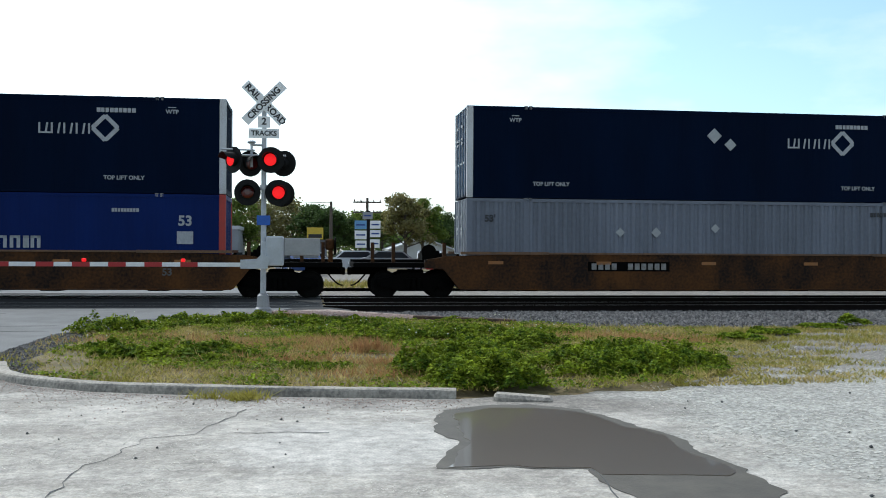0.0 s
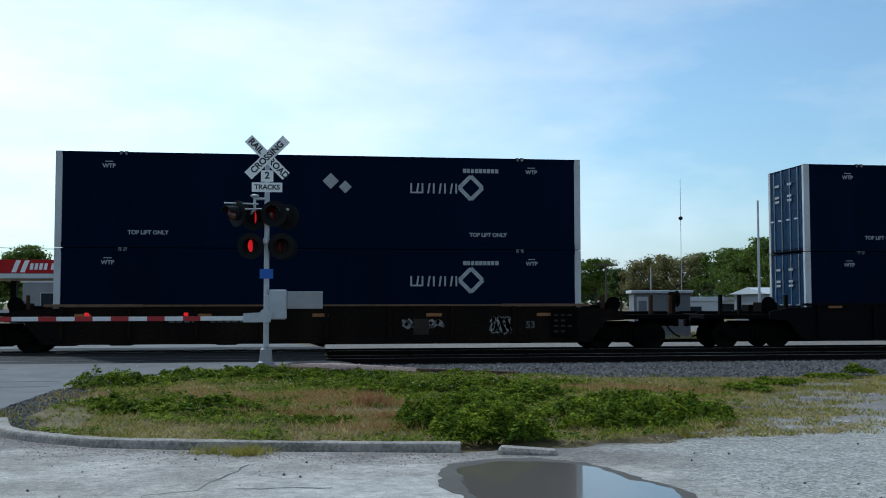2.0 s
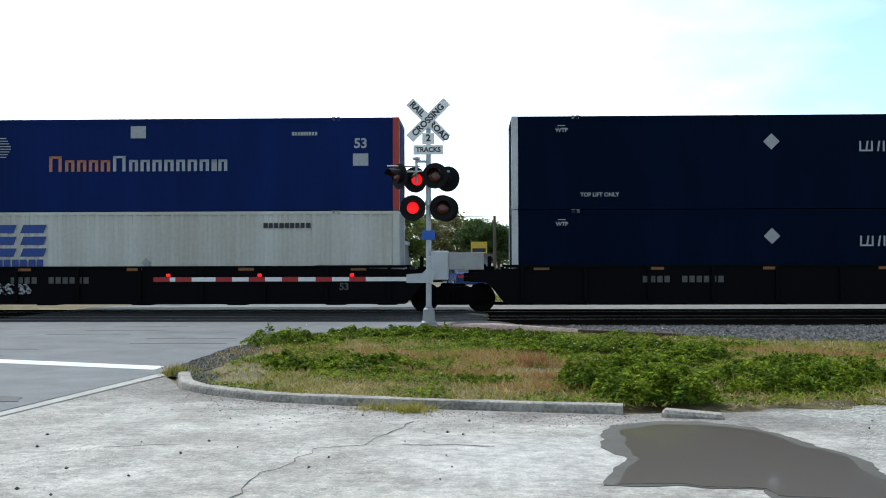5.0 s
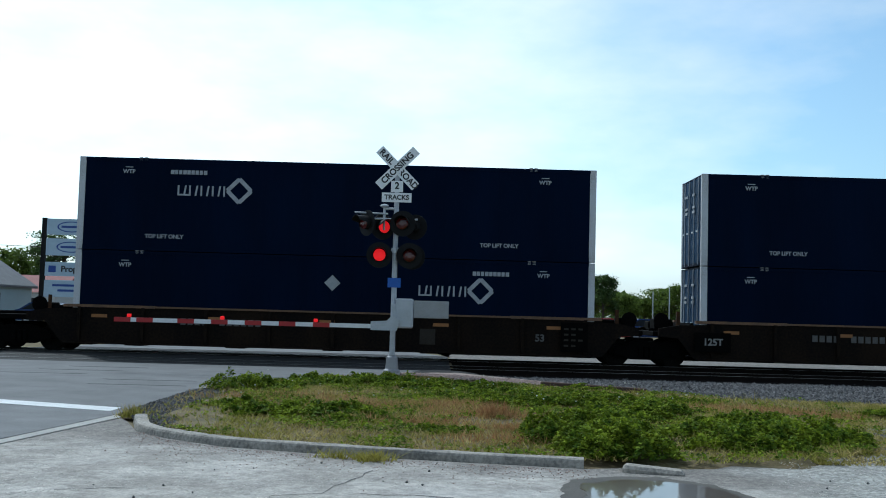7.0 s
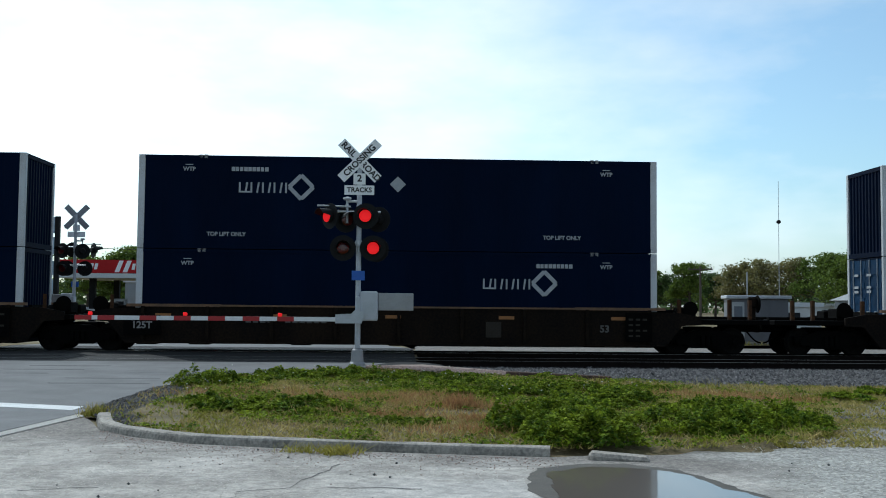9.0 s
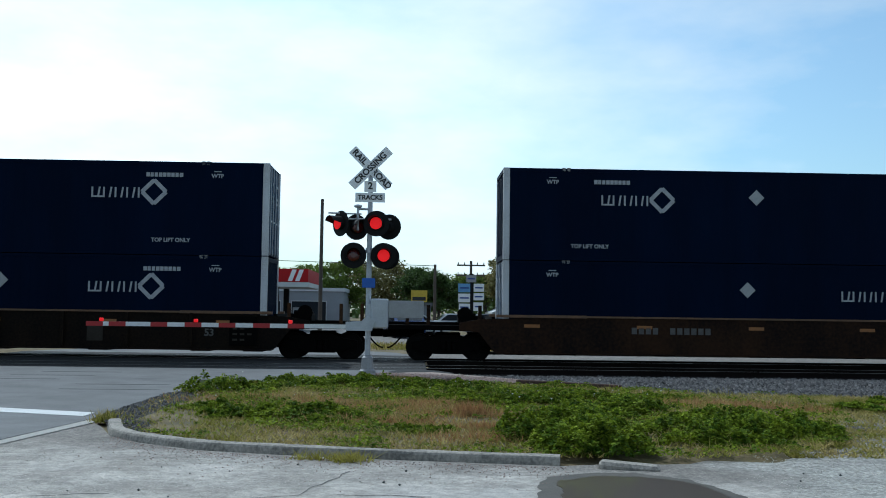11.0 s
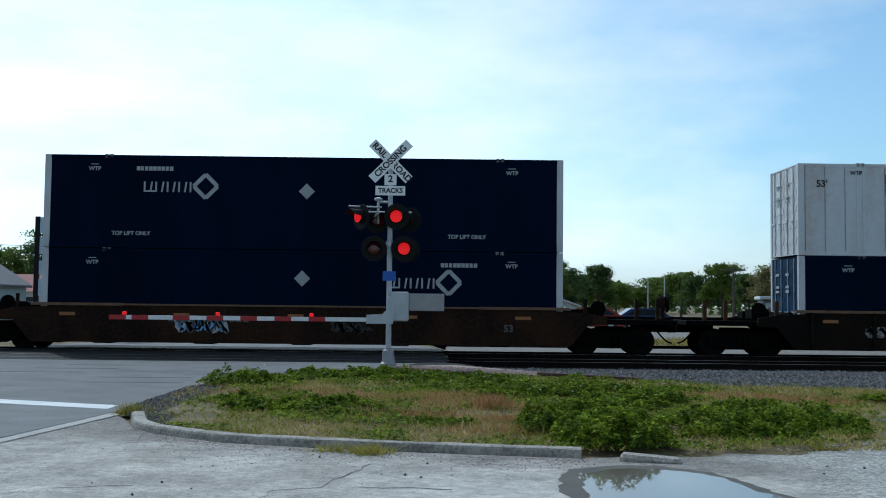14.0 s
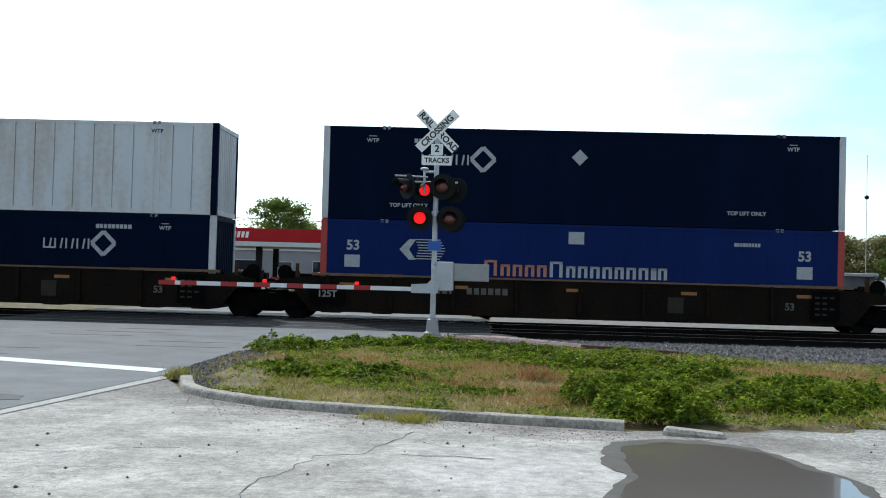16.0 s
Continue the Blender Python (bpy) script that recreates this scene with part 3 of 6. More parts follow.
    # standing water
    pool = [(1.4, 9.3), (1.24, 7.8), (1.05, 7.02), (2.0, 6.86), (2.06, 6.68), (2.9, 6.55), (3.0, 6.75), (2.9, 7.4), (2.93, 8.05), (2.66, 8.7), (2.5, 9.3), (2.2, 9.55), (1.75, 9.55)]
    wet = [(1.28, 9.5), (1.1, 8.6), (1.14, 7.8), (0.95, 6.99), (1.99, 6.83), (1.95, 6.3), (2.1, 5.3), (2.75, 5.3), (3.02, 6.2), (3.1, 6.75), (3.0, 7.4), (3.03, 8.1), (2.77, 8.8), (2.6, 9.45), (2.25, 9.75), (1.75, 9.72)]
    slab("damp_patch", ragged(wet, 0.1, rng, 0.05), 0.005, M["damp"], "damp brown stain on worn concrete round the puddle", "damp patch", 0.002)
    slab("puddle", ragged(pool, 0.1, rng, 0.05), 0.009, M["water"], "shallow brown rain puddle on worn concrete", "puddle", 0.003)
    bm = bmesh.new()
    lathe(bm, (0.2, 25.35, -0.08), (0, 0, 1), [(0, 1.0), (0.07, 0.88), (0.11, 0.6), (0.13, 0.25)], 24)
    solid("asphalt_mound", bm, M["crossing"], "low dark asphalt mound at the crossing's edge", "asphalt mound", kind="structure")
    bm = bmesh.new()
    box(bm, -1.08, 1.08, -0.07, 0.07, 0.0, 0.1, 0.015)
    solid("scrap_steel_bar", bm, M["rusty_steel"], "rusty steel bar lying beside the ballast", "steel bar", m=pose(3.22, 20.45, 0.04, 0, 1, -20))


def make_kerb():
    kerb = thing("kerb", "low weathered concrete kerb along the grass island", "kerb", kind="structure")
    line = [Vector(p) for p in ((-3.97, 13.35), (-3.6, 12.3), (-3.1, 11.73), (-2.31, 11.16), (-1.33, 10.85), (-0.1, 10.55), (0.7, 10.4), (1.54, 10.26))]
    ends = [line[0] * 2 - line[1]] + line + [line[-1] * 2 - line[-2]]
    curve = []
    for a, b, c, d in zip(ends, ends[1:], ends[2:], ends[3:]):
        for k in range(8):
            t = k / 8
            curve.append(0.5 * (2 * b + (c - a) * t + (2 * a - 5 * b + 4 * c - d) * t * t + (3 * b - a - 3 * c + d) * t ** 3))
    curve.append(line[-1])
    prof = [(-0.004, -0.12), (0.0, 0.0), (0.012, 0.058), (0.024, 0.078), (0.045, 0.086), (0.15, 0.088), (0.172, 0.08), (0.185, 0.05), (0.185, -0.12)]
    cuts = [0, 18, 37, len(curve) - 1]
    for lo, hi in zip(cuts, cuts[1:]):
        bm = bmesh.new()
        rows = []
        for i in range(lo, hi + 1):
            d = (curve[min(i + 1, len(curve) - 1)] - curve[max(i - 1, 0)]).normalized()
            p = curve[i] + d * (0.003 if i == lo else -0.003 if i == hi else 0)
            nick = [0.008 * noise.noise(Vector((p.x * 3, p.y * 3, q * 4.0))) for q in range(len(prof))]
            rows.append([bm.verts.new((p.x - d.y * (u + e), p.y + d.x * (u + e), z + (e if z > 0.05 else 0))) for (u, z), e in zip(prof, nick)])
        for a, b in zip(rows, rows[1:]):
            for k in range(len(prof) - 1):
                bm.faces.new((a[k], b[k], b[k + 1], a[k + 1]))
        bm.faces.new(rows[0])
        bm.faces.new(rows[-1][::-1])
        bmesh.ops.recalc_face_normals(bm, faces=bm.faces)
        part("kerb_stone", bm, M["kerb"], kerb)
    bm = bmesh.new()
    box(bm, -0.3, 0.3, -0.1, 0.1, -0.05, 0.07, 0.03)
    solid("kerb_fragment", bm, M["kerb"], "broken sunken piece of concrete kerb", "kerb piece", kind="structure", m=pose(2.2, 10.05, -0.01, 2, 3, -14))


def rail_profile(bm, y, x0, x1):
    out = [(-0.07, -0.17), (0.07, -0.17), (0.07, -0.15), (0.012, -0.135), (0.012, -0.04), (0.037, -0.03), (0.037, -0.002), (-0.037, -0.002), (-0.037, -0.03), (-0.012, -0.04), (-0.012, -0.135), (-0.07, -0.15)]
    a = [bm.verts.new((x0, y + p, z)) for p, z in out]
    b = [bm.verts.new((x1, y + p, z)) for p, z in out]
    for i in range(len(out)):
        bm.faces.new((a[i], b[i], b[(i + 1) % len(out)], a[(i + 1) % len(out)]))
    bm.faces.new(a[::-1])
    bm.faces.new(b)
    bmesh.ops.recalc_face_normals(bm, faces=bm.faces)


def make_tracks():
    bm = bmesh.new()
    prof = [(18.5, -0.14), (19.2, -0.06), (20.2, -0.03), (22.9, -0.04), (25.4, -0.12), (26.3, -0.2), (29.8, -0.2), (30.6, -0.22), (34.2, -0.2), (35.0, -0.26), (37.2, -0.5)]
    for x0, x1 in ((-220, -13.4), (0.35, 380)):
        a = [bm.verts.new((x0, y, z)) for y, z in prof]
        b = [bm.verts.new((x1, y, z)) for y, z in prof]
        for i in range(len(prof) - 1):
            bm.faces.new((a[i], b[i], b[i + 1], a[i + 1]))
    bmesh.ops.recalc_face_normals(bm, faces=bm.faces)
    solid("ballast_bed", bm, M["ballast_bed"], "dusty grey crushed-stone railway ballast bed", "ballast", kind="structure")
    for ty in TRACK_Y:
        track = thing("railway_track", "railway track with rusty steel rails on timber ties", "railway track", "railway tracks", kind="structure")
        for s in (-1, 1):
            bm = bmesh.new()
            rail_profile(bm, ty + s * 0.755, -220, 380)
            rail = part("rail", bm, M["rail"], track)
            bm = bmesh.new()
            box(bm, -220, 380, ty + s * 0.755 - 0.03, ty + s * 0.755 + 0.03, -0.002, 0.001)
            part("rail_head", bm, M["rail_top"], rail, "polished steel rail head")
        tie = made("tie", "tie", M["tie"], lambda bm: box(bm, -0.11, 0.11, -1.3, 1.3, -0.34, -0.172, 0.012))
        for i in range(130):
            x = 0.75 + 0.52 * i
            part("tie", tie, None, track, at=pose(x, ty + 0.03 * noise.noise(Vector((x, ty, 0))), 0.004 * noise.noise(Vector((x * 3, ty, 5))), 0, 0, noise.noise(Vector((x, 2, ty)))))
        # timber and asphalt filling at the crossing, coloured dark for the train's shadow
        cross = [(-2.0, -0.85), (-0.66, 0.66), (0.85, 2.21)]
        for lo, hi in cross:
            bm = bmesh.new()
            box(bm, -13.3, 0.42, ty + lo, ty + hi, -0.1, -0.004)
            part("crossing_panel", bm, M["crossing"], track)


def scatter(name, spots, size, mat, label, category, seed, flat=0.7):
    """Angular chips at the given spots, all in one mesh."""
    rng = np.random.default_rng(seed)
    base = np.array([(1, 0, 0), (-1, 0, 0), (0, 1, 0), (0, -1, 0), (0, 0, 1), (0, 0, -1)], float)
    tri = np.array([(0, 2, 4), (2, 1, 4), (1, 3, 4), (3, 0, 4), (2, 0, 5), (1, 2, 5), (3, 1, 5), (0, 3, 5)])
    n = len(spots)
    v = base[None] * rng.uniform(0.55, 1.0, (n, 6, 1)) * (size * rng.uniform(0.5, 1.2, n))[:, None, None]
    v[:, :, 2] *= flat
    ang = rng.uniform(0, math.tau, n)
    c, s = np.cos(ang)[:, None], np.sin(ang)[:, None]
    x, y = v[:, :, 0] * c - v[:, :, 1] * s, v[:, :, 0] * s + v[:, :, 1] * c
    v = np.stack([x, y, v[:, :, 2]], 2) + spots[:, None, :]
    faces = (tri[None] + 6 * np.arange(n)[:, None, None]).reshape(-1, 3)
    return solid(name, from_arrays(name, v.reshape(-1, 3), faces, mat), None, label, category, kind="stuff")


def make_stones():
    rng = np.random.default_rng(5)
    n = 46000
    x, y = rng.uniform(0.6, 26, n), 18.7 + 11.5 * rng.random(n) ** 1.5
    keep = ((x > 1.0) | (y > 24.6)) & ((x > 4.6) | (y > 20.2))
    x, y = x[keep], y[keep]
    z = np.interp(y, [18.5, 19.2, 20.2, 22.9, 25.4, 26.3, 30.6], [-0.14, -0.06, -0.03, -0.04, -0.12, -0.2, -0.22]) + 0.014
    scatter("ballast_stones", np.stack([x, y, z + 0.02 * rng.random(len(x))], 1), 0.066, M["stone"], "loose grey crushed ballast stones", "ballast stones", 6)
    n = 2600
    s = rng.random(n)
    x, y = -0.7 + 3.5 * s + rng.normal(0, 0.16, n), 23.5 - 2.5 * s + rng.normal(0, 0.22, n)
    scatter("pinkish_stones", np.stack([x, y, np.interp(y, [20.2, 22.9, 25.4], [0.07, 0.085, 0.03])], 1), 0.05, M["pink_stone"], "pinkish crushed stones spread beside the ballast", "gravel", 8)
    n = 34000
    x, y = 3.2 + 10 * rng.random(n) ** 0.9, 5.5 + 13 * rng.random(n) ** 1.4
    keep = (x > 3.3 + 1.2 * np.sin(y * 1.3) * 0.4) & (y < 10.2 + (x - 3.0) * 1.05)
    scatter("limestone_chips", np.stack([x, y, np.full(n, 0.005)], 1)[keep], 0.013, M["gravel"], "white crushed limestone chips on the lot", "gravel", 7, 0.4)
    n = 16000
    x, y = rng.uniform(-4.6, 3.2, n), 5.4 + 6.2 * rng.random(n) ** 1.1
    rough = np.array([noise.noise(Vector((a * 0.8, b * 0.8, 71))) + 0.6 * noise.noise(Vector((a * 2.5, b * 2.5, 72))) for a, b in zip(x, y)]) - 0.9 * np.exp(-((x - 0.4) ** 2 + (y - 8.0) ** 2) / 0.9)
    keep = (y < np.interp(x, [-4.4, -3.1, -2.3, -1.3, -0.1, 1.6, 3.2], [12, 11.5, 11.0, 10.7, 10.4, 10.0, 9.9])) & ~((x > 0.9) & (y > 5.6)) & (rough > -0.05)
    scatter("lot_grit", np.stack([x, y, np.full(n, 0.003)], 1)[keep], 0.009, M["gravel"], "fine pale grit on the worn concrete", "grit", 17, 0.4)
    n = 60
    x, y = rng.uniform(-4, 6, n), 5.8 + 5 * rng.random(n)
    keep = ~((x > 0.9) & (x < 3.3))
    scatter("dark_pebbles", np.stack([x, y, np.full(n, 0.008)], 1)[keep], 0.022, M["dark_patch"], "few dark pebbles lying on the lot", "pebbles", 18)
    n = 1100
    x = rng.uniform(-3.6, 1.6, n)
    y = np.interp(x, [-3.9, -3.1, -2.3, -1.3, -0.1, 1.6], [12.9, 11.6, 11.05, 10.7, 10.4, 10.1]) - rng.exponential(0.3, n) - 0.02
    scatter("kerb_grit", np.stack([x, y, np.full(n, 0.004)], 1), 0.011, M["pink_stone"], "loose brownish grit along the kerb", "grit", 8)
    n = 7000
    x, y = rng.uniform(-4.35, -2.2, n), rng.uniform(12.4, 18.2, n)
    keep = (x < -2.5 + 0.12 * (15.5 - y) - 0.9 * rng.random(n) ** 2) & (x > -4.35) & (y > 13.3 - (x + 3.97) * 2.6)
    scatter("shoulder_stones", np.stack([x, y, np.full(n, 0.03)], 1)[keep], 0.03, M["stone"], "dark grey shoulder stones at the road corner", "stones", 9)


# ---------------------------------------------------------------- plants
def island_height(x, y):
    return 0.05 + 0.035 * noise.noise(Vector((x * 0.7, y * 0.7, 4)))


def inside_island(x, y):
    front = np.interp(x, [-4.3, -3.97, -3.6, -3.1, -2.31, -1.33, -0.1, 1.54, 2.5, 4.3, 5.7, 6.6, 7.2, 14], [14.2, 13.5, 12.5, 11.95, 11.35, 11.05, 10.75, 10.45, 10.35, 10.8, 12.4, 14.9, 18.0, 20.0])
    back = np.interp(x, [-4.3, -3.2, -2.4, -1.4, 0, 2, 4.5, 6, 14], [18.0, 19.2, 20.8, 22.6, 22.3, 20.5, 19.6, 18.9, 18.7])
    return (y > front) & (y < back) & (x > -4.2) & (x < 7.1)


def make_island():
    bm = bmesh.new()
    cell = 0.35
    grid = {}
    nx, ny = int(18.6 / cell), int(12.6 / cell)
    for j in range(ny + 1):
        for i in range(nx + 1):
            x, y = -4.3 + i * cell, 10.2 + j * cell
            if inside_island(x, y) or any(inside_island(x + a, y + b) for a, b in ((cell, 0), (-cell, 0), (0, cell), (0, -cell))):
                edge = all(inside_island(x + a, y + b) for a, b in ((cell, 0), (-cell, 0), (0, cell), (0, -cell)))
                grid[i, j] = bm.verts.new((x, y, island_height(x, y) if edge else -0.02))
    for (i, j) in list(grid):
        q = [(i, j), (i + 1, j), (i + 1, j + 1), (i, j + 1)]
        if all(k in grid for k in q):
            bm.faces.new([grid[k] for k in q])
    solid("grass_island", bm, M["soil"], "low mound of weedy soil behind the kerb", "grass island", kind="structure")


def blade_mesh(name, spots, height, mat, rng, width=0.012, lean=0.5):
    n = len(spots)
    ang = rng.uniform(0, math.tau, n)
    h = height * rng.uniform(0.4, 1.3, n)
    side = np.stack([np.cos(ang), np.sin(ang), np.zeros(n)], 1) * width
    off = np.stack([rng.normal(0, lean, n) * h, rng.normal(0, lean, n) * h, h], 1)
    v = np.stack([spots - side, spots + side, spots + off], 1).reshape(-1, 3)
    return from_arrays(name, v, np.arange(n * 3).reshape(n, 3), mat)


BUSHES = [(-3.4, 18.4, 0.75, 0.42), (-2.9, 18.9, 0.7, 0.3), (-2.2, 20.0, 1.1, 0.32), (-1.0, 20.4, 1.2, 0.36), (-0.2, 19.4, 1.1, 0.3), (0.8, 20.2, 1.1, 0.22), (-1.9, 14.2, 0.75, 0.24), (-1.3, 14.6, 0.6, 0.2),
          (-2.4, 14.0, 0.5, 0.2), (0.6, 17.6, 1.0, 0.2), (1.6, 16.4, 1.1, 0.23), (1.3, 18.8, 1.0, 0.2), (2.6, 18.6, 0.9, 0.2), (1.95, 11.3, 0.75, 0.42), (2.0, 10.85, 0.5, 0.42), (-0.9, 13.4, 0.5, 0.16),
          (-2.9, 15.2, 0.6, 0.16), (0.2, 12.6, 0.4, 0.14), (1.5, 12.0, 0.7, 0.36), (2.35, 12.4, 0.7, 0.34), (2.1, 13.6, 0.8, 0.3), (2.7, 14.8, 0.9, 0.24), (3.3, 15.6, 0.8, 0.3), (2.9, 17.2, 0.9, 0.23),
          (3.6, 11.6, 0.65, 0.3), (4.2, 12.3, 0.8, 0.34), (4.8, 12.8, 0.8, 0.3), (3.6, 13.0, 0.6, 0.3), (4.4, 14.0, 0.8, 0.3), (5.3, 13.4, 0.45, 0.16), (4.2, 17.6, 0.7, 0.14), (3.2, 20.3, 0.6, 0.15),
          (11.2, 19.4, 0.35, 0.3), (12.9, 19.2, 0.5, 0.4), (10.2, 18.6, 0.5, 0.14), (8.6, 17.6, 0.6, 0.12), (7.4, 16.4, 0.5, 0.12), (13.8, 18.6, 0.6, 0.3)]


def make_plants():
    rng = np.random.default_rng(11)
    # mixed grass over the island
    n = 120000
    x, y = rng.uniform(-4.2, 14, n), rng.uniform(10.3, 22.3, n)
    p = np.stack([x, y], 1)
    p = p[np.array([inside_island(a, b) for a, b in p])]
    keep = np.array([noise.noise(Vector((a * 0.6, b * 0.6, 2))) + (0.3 if a < 5 else -0.02) + 0.3 * rng.random() > 0.0 for a, b in p])
    p = p[keep & ((p[:, 0] > -3.05 + 0.12 * (15.5 - p[:, 1])) | (p[:, 1] > 18.0) | (rng.random(len(p)) < 0.15))]
    p = p[(p[:, 0] < 5.2) | (rng.random(len(p)) < 0.6)]
    spots = np.concatenate([p, np.array([[island_height(a, b)] for a, b in p])], 1)
    solid("island_grass", blade_mesh("island_grass", spots, 0.06, M["grass"], rng, 0.009, 0.9), None, "mixed green and yellowed grass on the island", "grass", kind="stuff")
    # sparse tufts straggling over the gravel
    n = 95000
    x, y = rng.uniform(4.2, 20, n), 19.0 - 8.0 * rng.random(n) ** 1.4
    p = np.stack([x, y], 1)
    p = p[np.array([noise.noise(Vector((a * 0.9, b * 1.3, 8))) + 0.5 * noise.noise(Vector((a * 3, b * 4, 1))) - 0.06 * abs(b - 16.9) - 0.012 * max(0, a - 6) + (0.32 if 15.4 < b < 18.7 else 0.04) > 0.3 * rng.random() for a, b in p])]
    solid("gravel_tufts", blade_mesh("gravel_tufts", np.concatenate([p, np.zeros((len(p), 1))], 1), 0.07, M["grass"], rng, 0.009, 0.7), None, "sparse grass tufts straggling over gravel", "grass", kind="stuff")
    # low growth thinning out from the island over the gravel
    n = 60000
    x, y = 4.2 + 6.5 * rng.random(n) ** 1.4, rng.uniform(10.9, 18.8, n)
    out = x - np.interp(y, [10.9, 12.4, 14.9, 18, 20.3], [4.3, 5.6, 6.5, 7.1, 7.1])
    patch = np.array([noise.noise(Vector((a * 0.8, b * 0.8, 5))) + 0.6 * noise.noise(Vector((a * 2.7, b * 2.7, 15))) for a, b in zip(x, y)])
    keep = (out > -0.6) & (patch + 0.42 - 0.24 * np.clip(out, 0, None) > 0.75 * rng.random(n))
    spots = np.stack([x, y, np.zeros(n)], 1)[keep]
    solid("creeping_growth", blade_mesh("creeping_growth", spots, 0.045, M["grass"], rng, 0.011, 1.1), None, "low creeping grass thinning out over gravel", "grass", kind="stuff")
    x, y = 4.4 + 7 * rng.random(n) ** 1.2, rng.uniform(11.2, 18.8, n)
    out = x - np.interp(y, [10.9, 12.4, 14.9, 18, 20.3], [4.3, 5.6, 6.5, 7.1, 7.1])
    keep = (out > -0.3) & (np.array([noise.noise(Vector((a * 1.2, b * 1.2, 45))) for a, b in zip(x, y)]) - 0.1 * np.clip(out, 0, None) > 0.1 + 0.3 * rng.random(n))
    spots = np.stack([x, y, np.zeros(n)], 1)[keep][:9000]
    scatter("loose_dark_stones", spots, 0.02, M["stone"], "small dark stones mixed into pale gravel", "gravel", 19, 0.5)
    # reddish dry patches
    q = np.concatenate([rng.normal((cx, cy), (s, s * 0.5), (k, 2)) for cx, cy, s, k in ((-0.6, 15.4, 0.9, 1300), (0.85, 14.4, 0.4, 500), (-2.3, 16.6, 0.8, 600), (1.0, 11.8, 0.5, 500), (4.9, 16.6, 0.7, 900), (6.2, 16.0, 0.6, 700), (-0.3, 13.4, 0.5, 600), (-1.6, 21.6, 0.7, 900), (1.0, 13.0, 0.2, 300), (0.3, 16.2, 0.5, 500), (-3.0, 19.6, 0.4, 500))])
    q = q[np.array([inside_island(a, b) for a, b in q])]
    spots = np.concatenate([q, np.array([[island_height(a, b)] for a, b in q])], 1)
    solid("dry_weeds", blade_mesh("dry_weeds", spots, 0.11, M["dry"], rng, 0.008, 0.7), None, "reddish dry weeds among the grass", "weeds", kind="stuff")
    # one upright reddish clump
    q = rng.normal((0.88, 14.4), (0.13, 0.1), (330, 2))
    spots = np.concatenate([q, np.array([[island_height(a, b)] for a, b in q])], 1)
    solid("red_weed_clump", blade_mesh("red_weed_clump", spots, 0.2, M["dry"], rng, 0.009, 0.5), None, "upright clump of dry reddish weeds", "weeds", kind="stuff")
    # tuft growing out of the kerb joint
    q = np.concatenate([rng.normal((-0.62, 10.42), (0.1, 0.09), (260, 2)), rng.normal((-0.95, 10.5), (0.16, 0.05), (130, 2))])
    spots = np.concatenate([q, np.zeros((len(q), 1))], 1)
    solid("kerb_tuft", blade_mesh("kerb_tuft", spots, 0.1, M["dry_yellow"], rng, 0.007, 0.8), None, "yellowed grass tuft growing at the kerb foot", "grass", kind="stuff")
    q = rng.normal((-4.1, 13.75), (0.08, 0.1), (220, 2))
    spots = np.concatenate([q, np.zeros((len(q), 1))], 1)
    solid("corner_tuft", blade_mesh("corner_tuft", spots, 0.16, M["grass"], rng, 0.008, 0.4), None, "small yellow grass tuft at the kerb tip", "grass", kind="stuff")
    # grass beyond the tracks
    n = 16000
    x, y = rng.uniform(-3.7, 60, n), rng.uniform(40.6, 46, n)
    spots = np.stack([x, y, np.full(n, -0.05)], 1)
    solid("verge_grass", blade_mesh("verge_grass", spots, 0.22, M["grass"], rng, 0.03), None, "green grass verge behind the railway", "grass", kind="stuff")
    # leafy weed clumps
    for i, (bx, by, r, h) in enumerate(BUSHES):
        k = int(7500 * r * r) + 700
        a, d = rng.uniform(0, math.tau, k), np.sqrt(rng.random(k))
        lump = np.array([1 + 0.6 * noise.noise(Vector((math.cos(t) * 1.5, math.sin(t) * 1.5, i * 3.1))) for t in a])
        px, py = bx + np.cos(a) * d * r * lump, by + np.sin(a) * d * r * lump * 0.8
        top = h * np.sqrt(np.clip(1 - d ** 2.2, 0, 1)) * (0.7 + np.array([0.8 * noise.noise(Vector((u * 2.6, v * 2.6, i))) + 0.75 * noise.noise(Vector((u * 6.5, v * 6.5, i + 9))) for u, v in zip(px, py)]))
        pz = 0.04 + np.clip(top * (0.55 if by > 17 and bx < 2.7 and i else 0.8), 0.03, None) * (0.35 + 0.65 * rng.random(k) ** 0.4)
        open_up = np.array([noise.noise(Vector((u * 1.9, v * 1.9, 31))) + 0.5 * noise.noise(Vector((u * 5, v * 5, 9))) for u, v in zip(px, py)]) + 0.55 * (1 - d) > (-1 if by < 12.5 and 1.8 < bx < 4 else 0.06) - 0.3 * rng.random(k)
        px, py, pz = px[open_up], py[open_up], pz[open_up]
        solid("weed_clump", leaf_mesh("weed_clump", np.stack([px, py, pz], 1), 0.055, M["leaf"], rng, 0.5, level=0.6), None,
              "dense low clump of bright green leafy weeds", "weeds", "weed clumps on the island")
    # small leaves creeping between the clumps
    n = 90000
    p = np.stack([rng.uniform(-3.6, 7.0, n), rng.uniform(10.5, 21.8, n)], 1)
    p = p[np.array([bool(inside_island(a, b)) and noise.noise(Vector((a * 0.9, b * 0.9, 61))) + 0.7 * noise.noise(Vector((a * 3.1, b * 3.1, 62))) > 0.02 + 0.35 * rng.random() for a, b in p])]
    spots = np.concatenate([p, np.array([[island_height(a, b) + 0.02 + 0.05 * rng.random()] for a, b in p])], 1)
